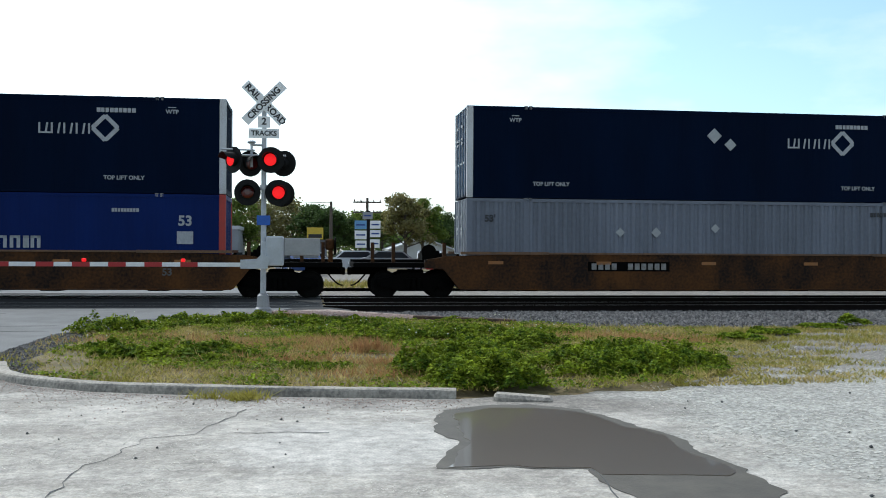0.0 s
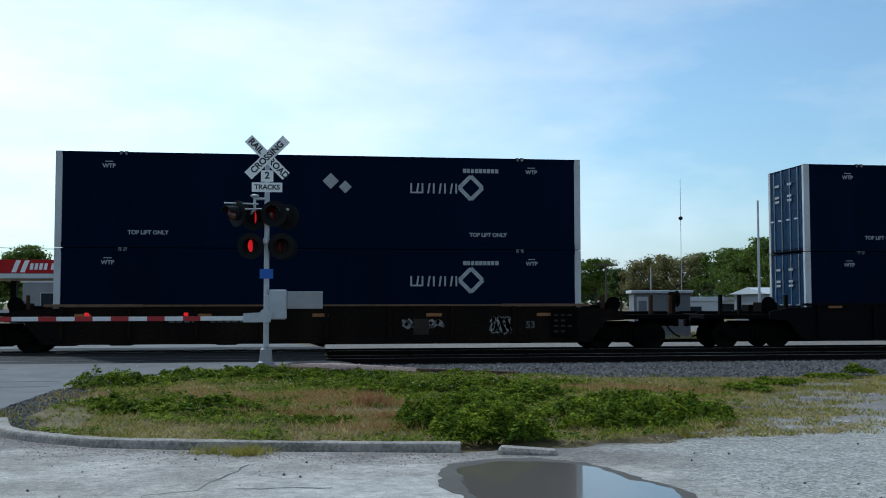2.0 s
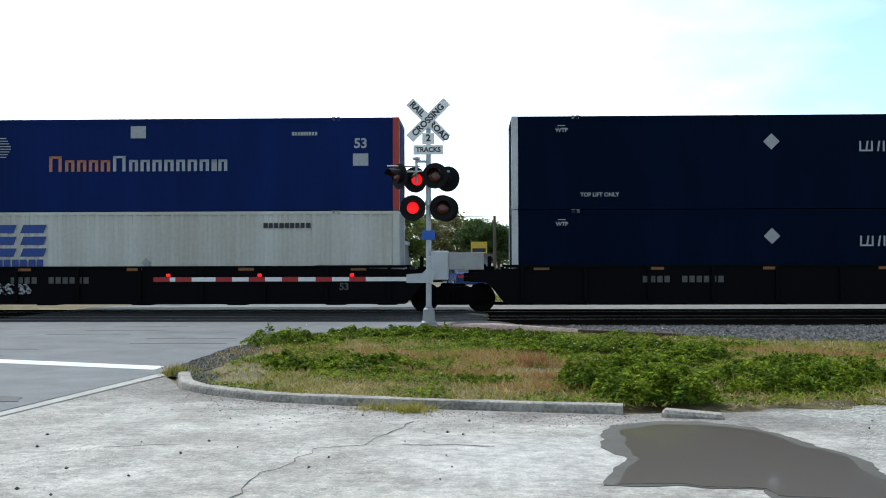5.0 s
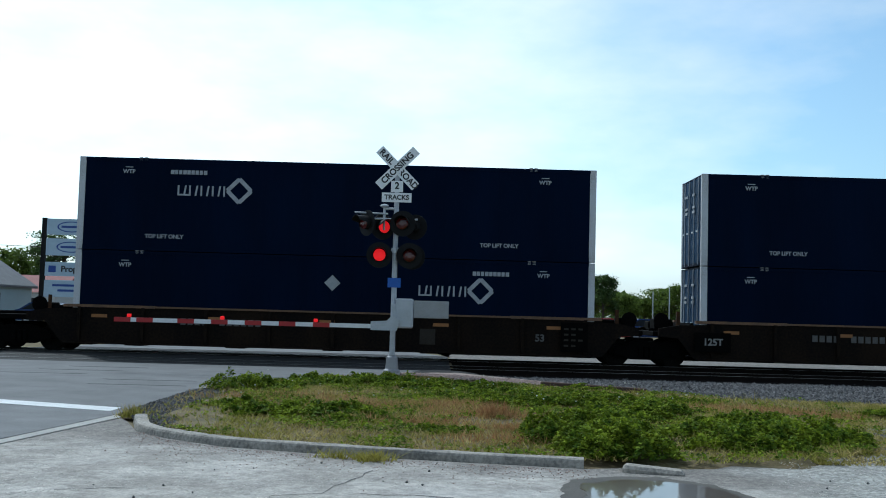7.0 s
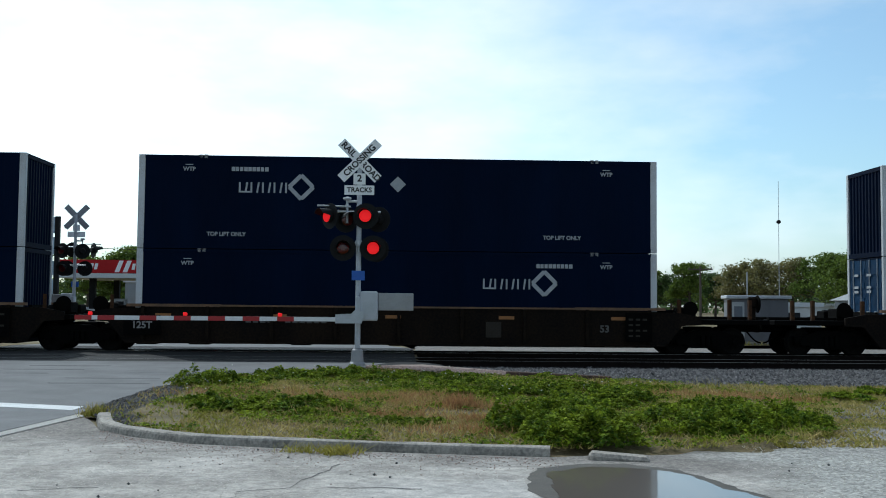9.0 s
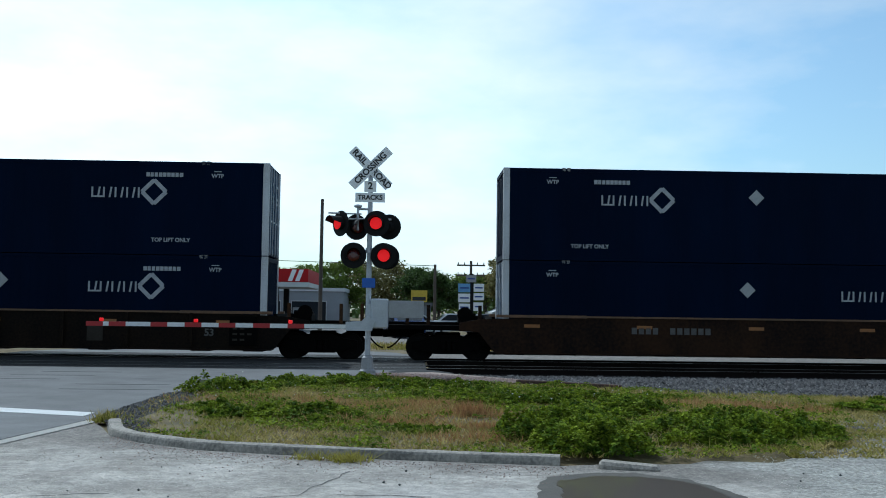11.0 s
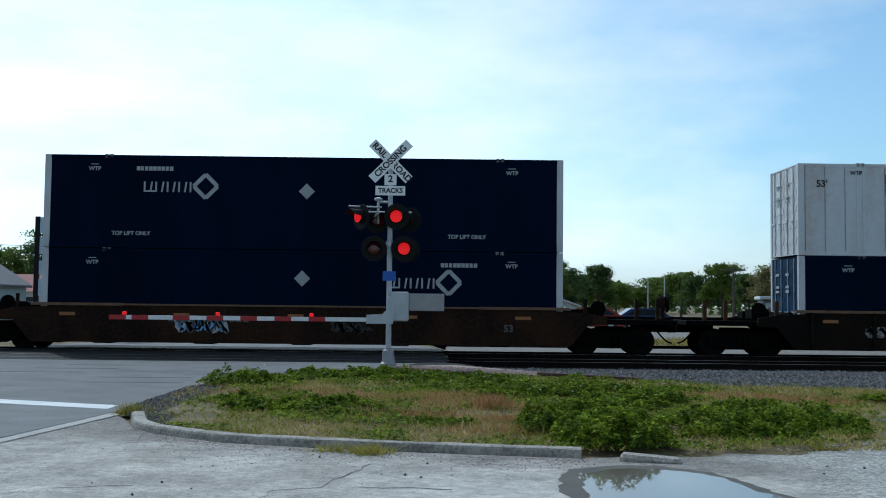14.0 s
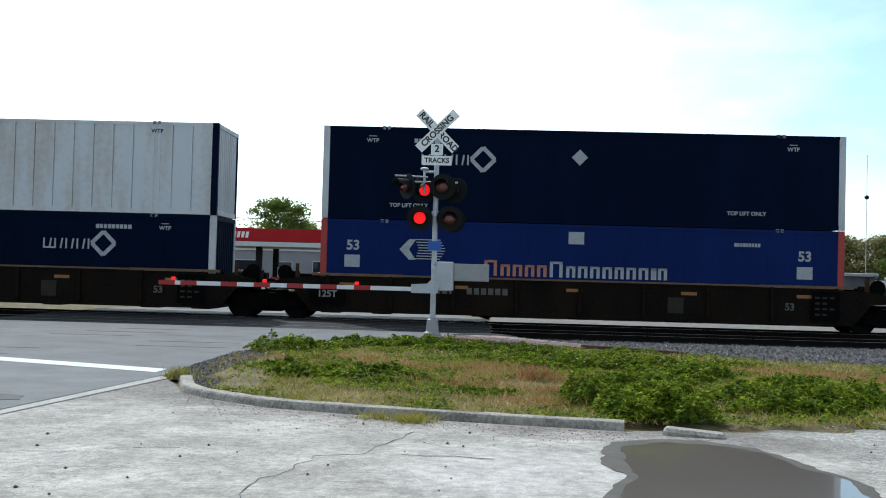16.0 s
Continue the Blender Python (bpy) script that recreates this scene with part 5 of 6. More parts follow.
def dress(ob, kind, logo, placards):
    """Markings on the near face. logo: 'l', 'r' or '', 'n' for a blue box with no figure at its leading end. placards: list of (x from the left end, below the top, width)."""
    x0, top = -CL / 2, CH
    face = -CW / 2 - 0.004
    if kind == "navy":
        for x in (1.55, 14.55):
            part("lettering", words("WTP", 0.175, M["mark"]), None, ob, "white WTP lettering", facing(x0 + x, face, top - 0.44))
            part("overline", made("overline", "overline", M["mark"], lambda bm: box(bm, -0.12, 0.12, -0.004, 0, -0.012, 0.012)), None, ob, at=pose(x0 + x, face + 0.002, top - 0.3))
        for x in (2.72, 13.15):
            part("lettering", words("TOP LIFT ONLY", 0.17, M["mark"]), None, ob, "white TOP LIFT ONLY lettering", facing(x0 + x, face, top - 2.45))
        if logo:
            lx = 3.05 if logo == "l" else 10.65
            brand_strokes(ob, x0 + lx, top - 0.98)
            emblem(ob, x0 + lx + 1.95, top - 0.96, 1.0, M["mark"])
            off = -0.2 if logo == "l" else 1.7
            bars(ob, "serial_marking", x0 + lx + off, x0 + lx + off + 1.15, top - 0.42, 0.13, 9, M["mark"], "small white serial marking bars")
    elif kind == "blue":
        if logo != "n":
            part("lettering", words("53", 0.42, M["mark"]), None, ob, "white 53 lettering", facing(x0 + 1.02, face, top - 0.82))
        part("lettering", words("53", 0.42, M["mark"]), None, ob, "white 53 lettering", facing(x0 + 14.95, face, top - 0.82))
        plate = made("plate_panel", "plate_panel", M["mark"], lambda bm: box(bm, -0.24, 0.24, -0.006, 0, -0.19, 0.19))
        for x, d in ((1.0, 1.3), (14.95, 1.32), (7.95, 0.42))[logo == "n":]:
            part("pale_panel", plate, None, ob, "pale square panel", pose(x0 + x, face + 0.002, top - d))

        def swoosh(bm):
            prism(bm, [(0, 0), (0.3, 0.32), (0.52, 0.32), (0.3, 0), (0.52, -0.32), (0.3, -0.32)], -0.006, 0)
            for i in range(8):
                box(bm, 0.6 - 0.03 * abs(i - 3.5), 1.45 - 0.05 * abs(i - 3.5), -0.006, 0, -0.3 + i * 0.085, -0.27 + i * 0.085)
        part("emblem", made("swoosh", "emblem", M["mark"], swoosh), None, ob, "pale diamond emblem with speed lines", pose(x0 + 2.47, face + 0.002, top - 0.9))
        strokes(ob, x0 + 5.12, (0.62, 0.46, 0.46, 0.46, 0.46), 0.36, M["mark_orange"], top - 1.45, "plain orange marking strokes")
        strokes(ob, x0 + 7.15, (0.62, 0.44, 0.46, 0.46, 0.46, 0.44, 0.46, 0.46, 0.26, 0.44), 0.36, M["mark"], top - 1.45, "plain white marking strokes")
        bars(ob, "serial_marking", x0 + 12.8, x0 + 13.6, top - 0.5, 0.11, 9, M["mark"], "small white serial marking bars")
    elif kind == "cream":
        def mono(bm):
            for x in (0, 0.95, 1.9):
                for z0 in (-0.5, -0.13, 0.24):
                    prism(bm, [(x, z0), (x + 0.74, z0), (x + 0.84, z0 + 0.26), (x + 0.1, z0 + 0.26)], -0.006, 0)
        part("brand_marking", made("mono", "brand_marking", M["mark_blue"], mono), None, ob, "large plain dark blue marking shapes", pose(x0 + 2.3, face + 0.002, top - 0.9))
        bars(ob, "brand_marking", x0 + 2.35, x0 + 5.0, top - 1.62, 0.26, 10, M["mark_blue"], "plain dark blue marking bars", 6)
        bars(ob, "serial_marking", x0 + 11.9, x0 + 13.4, top - 0.45, 0.16, 9, M["mark_dark"], "small dark serial marking bars")
    else:
        part("lettering", words("53'", 0.3, M["mark_dark"]), None, ob, "dark 53 foot lettering", facing(x0 + 0.75, face, top - 0.65))
        if kind == "silver":
            for x in (1.83, 14.2):
                part("lettering", words("WTP", 0.175, M["mark_dark"]), None, ob, "dark WTP lettering", facing(x0 + x, face, top - 0.3))
            bars(ob, "serial_marking", x0 + 8.0, x0 + 8.45, top - 0.27, 0.1, 5, M["mark_dark"], "small dark serial marking bars")
            bars(ob, "serial_marking", x0 + 8.0, x0 + 8.45, top - 0.42, 0.07, 5, M["mark_dark"], "small dark serial marking bars")
            part("yellow_plate", made("yellow_plate", "yellow_plate", M["yellow"], lambda bm: box(bm, -0.2, 0.2, -0.006, 0, -0.1, 0.1)), None, ob, "small yellow plate", pose(x0 + 8.1, face + 0.002, top - 2.42))
            for x, h in ((2.8, 0.55), (3.4, 0.75)):
                up = made(("upright", h), "serial_marking", M["mark_dark"], lambda bm: [box(bm, -0.05, 0.05, -0.005, 0, -i * 0.11, -i * 0.11 + 0.08) for i in range(int(h / 0.11) + 1)])
                tagged(part("serial_marking", up, None, ob, "dark upright marking bars", pose(x0 + x, face + 0.002, top - 0.42)), kind="stuff")
        else:
            bars(ob, "serial_marking", x0 + 13.6, x0 + 14.3, top - 0.4, 0.14, 6, M["mark_dark"], "small dark serial marking bars")
    for x, d, w in placards:
        q = made(("placard", w), "placard", M["placard"], lambda bm: prism(bm, [(-w / 2, 0), (0, -w / 2), (w / 2, 0), (0, w / 2)], -0.02, 0))
        part("placard", q, None, ob, "grey diamond placard holder", pose(x0 + x, -CW / 2 + 0.008, top - d))


def truck(parent, x):
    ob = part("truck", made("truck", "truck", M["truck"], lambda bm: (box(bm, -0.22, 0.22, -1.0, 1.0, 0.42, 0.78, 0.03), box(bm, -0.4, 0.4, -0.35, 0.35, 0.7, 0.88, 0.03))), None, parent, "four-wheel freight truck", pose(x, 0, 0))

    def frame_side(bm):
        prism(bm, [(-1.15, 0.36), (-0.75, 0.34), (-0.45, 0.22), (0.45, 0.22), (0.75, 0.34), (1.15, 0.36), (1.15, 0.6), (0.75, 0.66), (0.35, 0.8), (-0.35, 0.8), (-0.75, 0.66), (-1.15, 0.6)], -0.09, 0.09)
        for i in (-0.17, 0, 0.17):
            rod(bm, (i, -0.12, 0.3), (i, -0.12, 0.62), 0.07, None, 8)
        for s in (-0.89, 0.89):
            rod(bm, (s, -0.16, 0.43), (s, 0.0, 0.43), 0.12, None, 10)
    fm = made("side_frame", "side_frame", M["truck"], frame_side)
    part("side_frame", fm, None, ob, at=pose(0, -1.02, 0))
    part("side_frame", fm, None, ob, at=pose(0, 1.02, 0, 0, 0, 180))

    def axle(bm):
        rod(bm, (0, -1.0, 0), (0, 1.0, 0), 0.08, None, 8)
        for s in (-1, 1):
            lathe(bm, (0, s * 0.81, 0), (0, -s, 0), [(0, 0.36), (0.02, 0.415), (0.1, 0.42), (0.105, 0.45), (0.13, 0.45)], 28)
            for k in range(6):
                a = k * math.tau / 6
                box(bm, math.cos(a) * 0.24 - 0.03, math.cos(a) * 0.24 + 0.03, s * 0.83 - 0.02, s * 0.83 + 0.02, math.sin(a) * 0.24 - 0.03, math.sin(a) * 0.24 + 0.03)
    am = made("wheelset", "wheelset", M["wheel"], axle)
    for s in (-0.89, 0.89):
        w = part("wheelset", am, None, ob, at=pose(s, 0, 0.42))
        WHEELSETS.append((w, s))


STYLE = {"yellow": ("well_yellow", "faded rusty yellow"), "rust": ("well_rust", "smooth rusty brown"), "brown": ("well_brown", "grimy brown"), "black": ("well_black", "black")}


def well_car(style, left, right, m, plate=False):
    """A double-stack well car. left, right: 'c' for a coupler end, 'a' for an articulated end, 'n' for an articulated end whose truck is the neighbour's."""
    mat, colour = STYLE[style]
    ob = thing("well_car", "%s double-stack well car carrying two containers" % colour, "well car", "train of well cars", m)
    hx, hy = CL / 2, 1.45
    ends = {"c": 3.55, "a": 1.5, "n": 1.5}
    tx = {"c": 1.65, "a": 1.655, "n": 1.655}
    lx, rx = hx + ends[left], hx + ends[right]

    def outline(lx, rx):
        return [(-hx - 0.25, 0.3), (hx + 0.25, 0.3), (hx + 0.75, 0.92), (min(rx, hx + 1.35), 0.95), (min(rx, hx + 1.35), 1.2), (hx + 0.7, 1.32), (hx - 1.6, 1.4), (-hx + 1.6, 1.4), (-hx - 0.7, 1.32), (-min(lx, hx + 1.35), 1.2), (-min(lx, hx + 1.35), 0.95), (-hx - 0.75, 0.92)]
    for s in (-1, 1):
        me = made((style, "sill", left, right, s), "side_sill", M[mat], lambda bm: prism(bm, outline(lx, rx), s * hy - 0.05, s * hy + 0.05))
        sill = part("side_sill", me, None, ob)
        chord = made((style, "chord"), "top_chord", M["sill_top" if style != "black" else mat], lambda bm: (box(bm, -hx + 1.5, hx - 1.5, -0.09, 0.09, 1.4, 1.455), box(bm, -hx - 0.2, -hx + 2.6, -0.1, 0.1, 1.385, 1.47), box(bm, hx - 2.6, hx + 0.2, -0.1, 0.1, 1.385, 1.47)))
        part("top_chord", chord, None, sill, at=pose(0, s * hy, 0))
        if style not in ("yellow", "rust"):
            rib = made((style, "rib"), "side_rib", M[mat], lambda bm: box(bm, -0.05, 0.05, -0.045, 0.045, 0.34, 1.4, 0.008))
            for i in range(9):
                part("side_rib", rib, None, sill, at=pose(-hx + 0.3 + i * (CL - 0.6) / 8, s * (hy + 0.09), 0))
        lip = made((style, "lip"), "bottom_flange", M[mat], lambda bm: box(bm, -hx - 0.2, hx + 0.2, -0.1, 0.06, 0.27, 0.31))
        part("bottom_flange", lip, None, sill, at=pose(0, s * hy, 0))
        refl = made("reflector", "reflector", M["reflector"], lambda bm: box(bm, -0.24, 0.24, -0.004, 0.004, -0.05, 0.05))
        for i in range(5):
            part("reflector", refl, None, sill, "orange reflector strip", pose(-hx + 0.9 + i * 3.5, s * (hy + 0.056), 1.13 if style != "black" else 1.36))
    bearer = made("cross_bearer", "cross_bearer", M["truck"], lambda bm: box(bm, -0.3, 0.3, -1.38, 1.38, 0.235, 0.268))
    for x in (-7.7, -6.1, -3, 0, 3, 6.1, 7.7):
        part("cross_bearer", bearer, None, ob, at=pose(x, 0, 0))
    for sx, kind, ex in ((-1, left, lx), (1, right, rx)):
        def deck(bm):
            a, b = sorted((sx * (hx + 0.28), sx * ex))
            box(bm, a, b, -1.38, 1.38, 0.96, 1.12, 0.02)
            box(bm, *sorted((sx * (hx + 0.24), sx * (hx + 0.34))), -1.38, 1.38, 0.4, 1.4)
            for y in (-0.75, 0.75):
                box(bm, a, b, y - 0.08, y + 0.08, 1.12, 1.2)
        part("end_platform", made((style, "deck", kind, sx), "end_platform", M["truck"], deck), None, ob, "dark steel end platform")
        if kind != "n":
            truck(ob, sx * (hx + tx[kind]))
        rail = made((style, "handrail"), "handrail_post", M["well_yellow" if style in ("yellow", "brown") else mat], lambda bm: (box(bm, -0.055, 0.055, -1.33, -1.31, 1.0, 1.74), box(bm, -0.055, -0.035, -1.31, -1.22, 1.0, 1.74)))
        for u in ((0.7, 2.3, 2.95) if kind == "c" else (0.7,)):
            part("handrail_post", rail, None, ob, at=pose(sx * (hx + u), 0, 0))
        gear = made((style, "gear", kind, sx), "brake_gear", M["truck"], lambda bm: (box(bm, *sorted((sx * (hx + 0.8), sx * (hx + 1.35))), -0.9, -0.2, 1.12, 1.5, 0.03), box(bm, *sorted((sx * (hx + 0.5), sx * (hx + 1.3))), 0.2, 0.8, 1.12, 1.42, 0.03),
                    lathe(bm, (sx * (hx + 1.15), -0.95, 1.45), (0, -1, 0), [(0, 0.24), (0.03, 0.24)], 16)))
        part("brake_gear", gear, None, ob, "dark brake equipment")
        if kind == "c":
            def draft(bm):
                box(bm, *sorted((sx * (hx + 2.4), sx * (ex + 0.02))), -0.3, 0.3, 0.72, 0.98, 0.03)
                box(bm, *sorted((sx * ex, sx * (ex + 0.13))), -0.12, 0.12, 0.7, 0.95, 0.03)
            part("coupler", made((style, "draft", sx), "coupler", M["truck"], draft), None, ob, "steel coupler")

            if sx > 0:
                def stand(bm):
                    box(bm, hx + 3.12, hx + 3.26, -0.95, -0.85, 1.0, 1.6, 0.02)
                    box(bm, hx + 3.02, hx + 3.3, -1.0, -0.8, 1.5, 1.85, 0.05)
                    rod(bm, (hx + 3.1, -1.0, 1.2), (hx + 3.45, -1.0, 0.95), 0.035, None, 6)
                stand_ob = part("brake_stand", made((style, "stand"), "brake_stand", M[mat], stand), None, ob, "upright hand brake stand")
                part("brake_wheel", made("brake_wheel", "brake_wheel", M["truck"], lambda bm: lathe(bm, (hx + 3.3, -0.9, 1.62), (1, 0, 0), [(0, 0.26), (0.03, 0.28), (0.05, 0.26)], 16)), None, stand_ob)

            def hose(bm):
                pts = [Vector((sx * (ex - 0.42 + 0.46 * i / 8), -0.45, 0.74 - 0.36 * math.sin(math.pi * 0.5 * i / 8))) for i in range(9)]
                for a, b in zip(pts, pts[1:]):
                    rod(bm, a, b, 0.028, None, 6)
            part("air_hose", made((style, "hose", sx), "air_hose", M["truck"], hose), None, ob, "black looped air hose")
    bars_y = -hy - 0.056
    panel = made((style, "number_panel"), "number_panel", M["truck"], lambda bm: box(bm, -0.12, 2.58, -0.002, 0.003, -0.15, 0.15))
    if style == "yellow":
        part("number_panel", panel, None, ob, "black number panel", pose(-hx + (4.0 if style != "brown" else 3.4), bars_y + 0.001, 1.02))
    mark = made(("car_number", style == "yellow"), "number_marking", M["casting" if style == "yellow" else "faded"], lambda bm: [box(bm, x, x + 0.16, -0.004, 0, -0.1, 0.1) for x in (0, 0.22, 0.44, 0.66, 1.2, 1.42, 1.64, 1.86, 2.08, 2.3)])
    tagged(part("number_marking", mark, None, ob, "faded car number bars", pose(-hx + (4.0 if style != "brown" else 3.4), bars_y, 1.02)), kind="stuff")
    if plate:
        bm = bmesh.new()
        box(bm, -0.55, 0.55, -0.05, 0.0, -0.3, 0.3)
        p = part("marking_panel", bm, M["truck"], ob, "black panel with white 125T lettering", pose(-hx + 0.3, -hy - 0.14, 0.82))
        part("lettering", words("125T", 0.29, M["casting"]), None, p, "white 125T lettering", facing(0, -0.054, 0))
    if style == "brown":
        part("faded_patch", made("faded_patch", "faded_patch", M["faded_dark"], lambda bm: box(bm, -0.24, 0.24, -0.004, 0, -0.24, 0.24)), None, ob, "faded grey square patch", pose(-hx + 11.0, bars_y, 0.76))
        bm = bmesh.new()
        box(bm, -0.42, 0.42, -0.006, 0, -0.45, 0.45)
        p = part("data_panel", bm, M["truck"], ob, "black data panel", pose(hx - 0.65, -hy - 0.145, 0.86))
        def rows(bm):
            for k in range(4):
                for u in range(3 - k % 2):
                    box(bm, -0.32 + u * 0.22, -0.18 + u * 0.22, -0.009, -0.006, 0.22 - k * 0.17, 0.28 - k * 0.17)
        tagged(part("data_text", made("data_rows", "data_text", M["faded_dark"], rows), None, p, "small faded text bars"), kind="stuff")
    part("lettering", words("53", 0.3, M["faded"]), None, ob, "faded 53 lettering", facing(hx - 1.7, -hy - 0.058, 0.8))
    return ob


def scrawl(car, x, z, w, h, mat, seed):
    """Sprayed loops and blobs on the side of a car, as a flat ribbon."""
    rng = random.Random(seed)
    bm = bmesh.new()
    pts = [Vector((w * i / 26 + 0.09 * math.sin(i * 2.1), 0, h * 0.5 * math.sin(i * 1.45 + rng.random()))) for i in range(27)]
    for a, b in zip(pts, pts[1:]):
        d = (b - a).normalized()
        n = Vector((-d.z, 0, d.x)) * rng.uniform(0.025, 0.07)
        q = [bm.verts.new(v) for v in (a - n, b - n * 0.8, b + n * 0.8, a + n)]
        bm.faces.new(q)
    tagged(part("sprayed_scrawl", bm, mat, car, "faded sprayed paint scrawl", pose(x, -1.503, z)), kind="stuff")


P8 = [(8.0, 0.83, 0.5)]
# start of each stack along the train, car style, car ends, upper and lower load: (kind, doors on the leading end, logo side, placards)
STACKS = [
    (-18.63, "yellow", "c", "c", ("navy", True, "r", []), ("blue", True, "", [])),
    (4.95, "yellow", "c", "c", ("navy", True, "r", [(8.15, 0.8, 0.5), (8.7, 1.08, 0.4)]), ("grey", True, "", [(5.0, 1.05, 0.3), (6.2, 1.05, 0.34), (8.2, 0.9, 0.3)])),
    (28.46, "brown", "c", "c", ("navy", True, "r", [(8.2, 0.8, 0.5), (8.65, 0.98, 0.4)]), ("navy", True, "r", [])),
    (52.21, "black", "c", "a", ("navy", True, "r", [(8.1, 0.82, 0.5), (8.1, 1.36, 0.4)]), ("navy", True, "r", P8)),
    (71.67, "black", "n", "a", ("blue", True, "n", []), ("cream", False, "", [(8.2, 1.6, 0.3)])),
    (91.32, "black", "n", "c", ("navy", False, "r", P8), ("navy", False, "r", P8)),
    (114.78, "brown", "c", "a", ("navy", False, "l", []), ("navy", False, "r", P8)),
    (134.24, "brown", "n", "a", ("navy", True, "r", []), ("navy", True, "r", P8)),
    (153.82, "brown", "n", "c", ("navy", False, "l", P8), ("navy", True, "r", [])),
    (177.23, "brown", "c", "c", ("navy", False, "r", []), ("navy", True, "r", P8)),
    (200.68, "rust", "c", "a", ("navy", False, "l", P8), ("navy", True, "r", [(7.7, 0.83, 0.5)])),
    (220.14, "rust", "n", "a", ("navy", True, "l", P8), ("navy", False, "l", P8)),
    (239.53, "rust", "n", "c", ("navy", False, "l", [(8.15, 1.08, 0.5)]), ("navy", True, "r", [(8.05, 0.88, 0.5)])),
    (263.05, "brown", "c", "a", ("silver", True, "", []), ("navy", True, "r", P8)),
    (282.52, "brown", "n", "a", ("navy", False, "l", P8), ("blue", True, "", [])),
    (302.0, "brown", "n", "c", ("navy", True, "l", P8), ("navy", True, "r", [])),
]


SCRAWLS = {52.21: [(11.2, 1.27, 2.1, 0.16, "pale_blue_sign", 1)], 71.67: [(3.5, 0.75, 1.1, 0.3, "mark", 2)], 239.53: [(4.2, 0.85, 1.6, 0.5, "mark", 3), (4.3, 0.85, 1.4, 0.4, "pale_blue_sign", 4), (9.0, 0.8, 1.2, 0.3, "letter", 5)],
           28.46: [(10.4, 0.85, 1.3, 0.25, "casting", 6), (13.2, 0.8, 0.6, 0.5, "casting", 7)], 263.05: [(2.0, 0.8, 1.0, 0.3, "casting", 8)], 220.14: [(9.0, 0.7, 1.0, 0.3, "casting", 9)]}


def make_train():
    for s, style, left, right, upper, lower in STACKS:
        x = s + CL / 2
        car = well_car(style, left, right, pose(x, TRACK_Y[1], 0), plate=(style == "brown" and left == "n"))
        for u, z, w, h, key, seed in SCRAWLS.get(s, ()):
            scrawl(car, -CL / 2 + u, z, w, h, M[key], seed)
        MOVERS.append((car, x, TRACK_Y[1], 0.0))
        for (kind, doors, logo, plac), z in ((lower, FLOOR_Z), (upper, FLOOR_Z + CH + 0.02)):
            c = container(kind, doors, pose(x, TRACK_Y[1], z))
            dress(c, kind, logo, plac)
            MOVERS.append((c, x, TRACK_Y[1], z))


make_train()


# ---------------------------------------------------------------- background
def at_bearing(az, dist):
    return math.sin(radians(az)) * dist, math.cos(radians(az)) * dist


def building(x0, x1, y0, y1, wall_h, roof_h, wall, roof, label, openings=(), gable="x"):
    ob = thing("building", label, "building", "buildings across the tracks", pose((x0 + x1) / 2, (y0 + y1) / 2, -0.05))
    hx, hy = (x1 - x0) / 2, (y1 - y0) / 2
    bm = bmesh.new()
    box(bm, -hx, hx, -hy, hy, 0, wall_h)
    if gable == "y":
        prism(bm, [(-hx, wall_h), (hx, wall_h), (0, wall_h + roof_h)], -hy + 0.01, hy - 0.01)
    part("wall", bm, M[wall], ob)
    bm = bmesh.new()
    if roof_h <= 0.3:
        box(bm, -hx - 0.15, hx + 0.15, -hy - 0.15, hy + 0.15, wall_h, wall_h + roof_h)
    elif gable == "y":
        for s in (-1, 1):
            q = [(s * (hx + 0.3), wall_h - 0.1), (0, wall_h + roof_h + 0.02), (0, wall_h + roof_h + 0.16), (s * (hx + 0.3), wall_h + 0.06)]
            prism(bm, q, -hy - 0.3, hy + 0.3)
    else:
        a = [bm.verts.new((x, y, z)) for x in (-hx - 0.3, hx + 0.3) for y, z in ((-hy - 0.3, wall_h - 0.05), (hy + 0.3, wall_h - 0.05), (0, wall_h + roof_h))]
        for q in ((0, 3, 5, 2), (1, 2, 5, 4), (0, 2, 1), (3, 4, 5), (0, 1, 4, 3)):
            bm.faces.new([a[i] for i in q])
        bmesh.ops.recalc_face_normals(bm, faces=bm.faces)
    part("roof", bm, M[roof], ob)
    for u, w, z0, z1, kind in openings:
        bm = bmesh.new()
        box(bm, u - w / 2 - 0.06, u + w / 2 + 0.06, -hy - 0.05, -hy + 0.02, z0 - 0.06, z1 + 0.06)
        win = part(kind, bm, M["wall_white"], ob, "white framed opening")
        bm = bmesh.new()
        box(bm, u - w / 2, u + w / 2, -hy - 0.058, -hy - 0.03, z0, z1)
        part("pane", bm, M["glass"], win)
    return ob


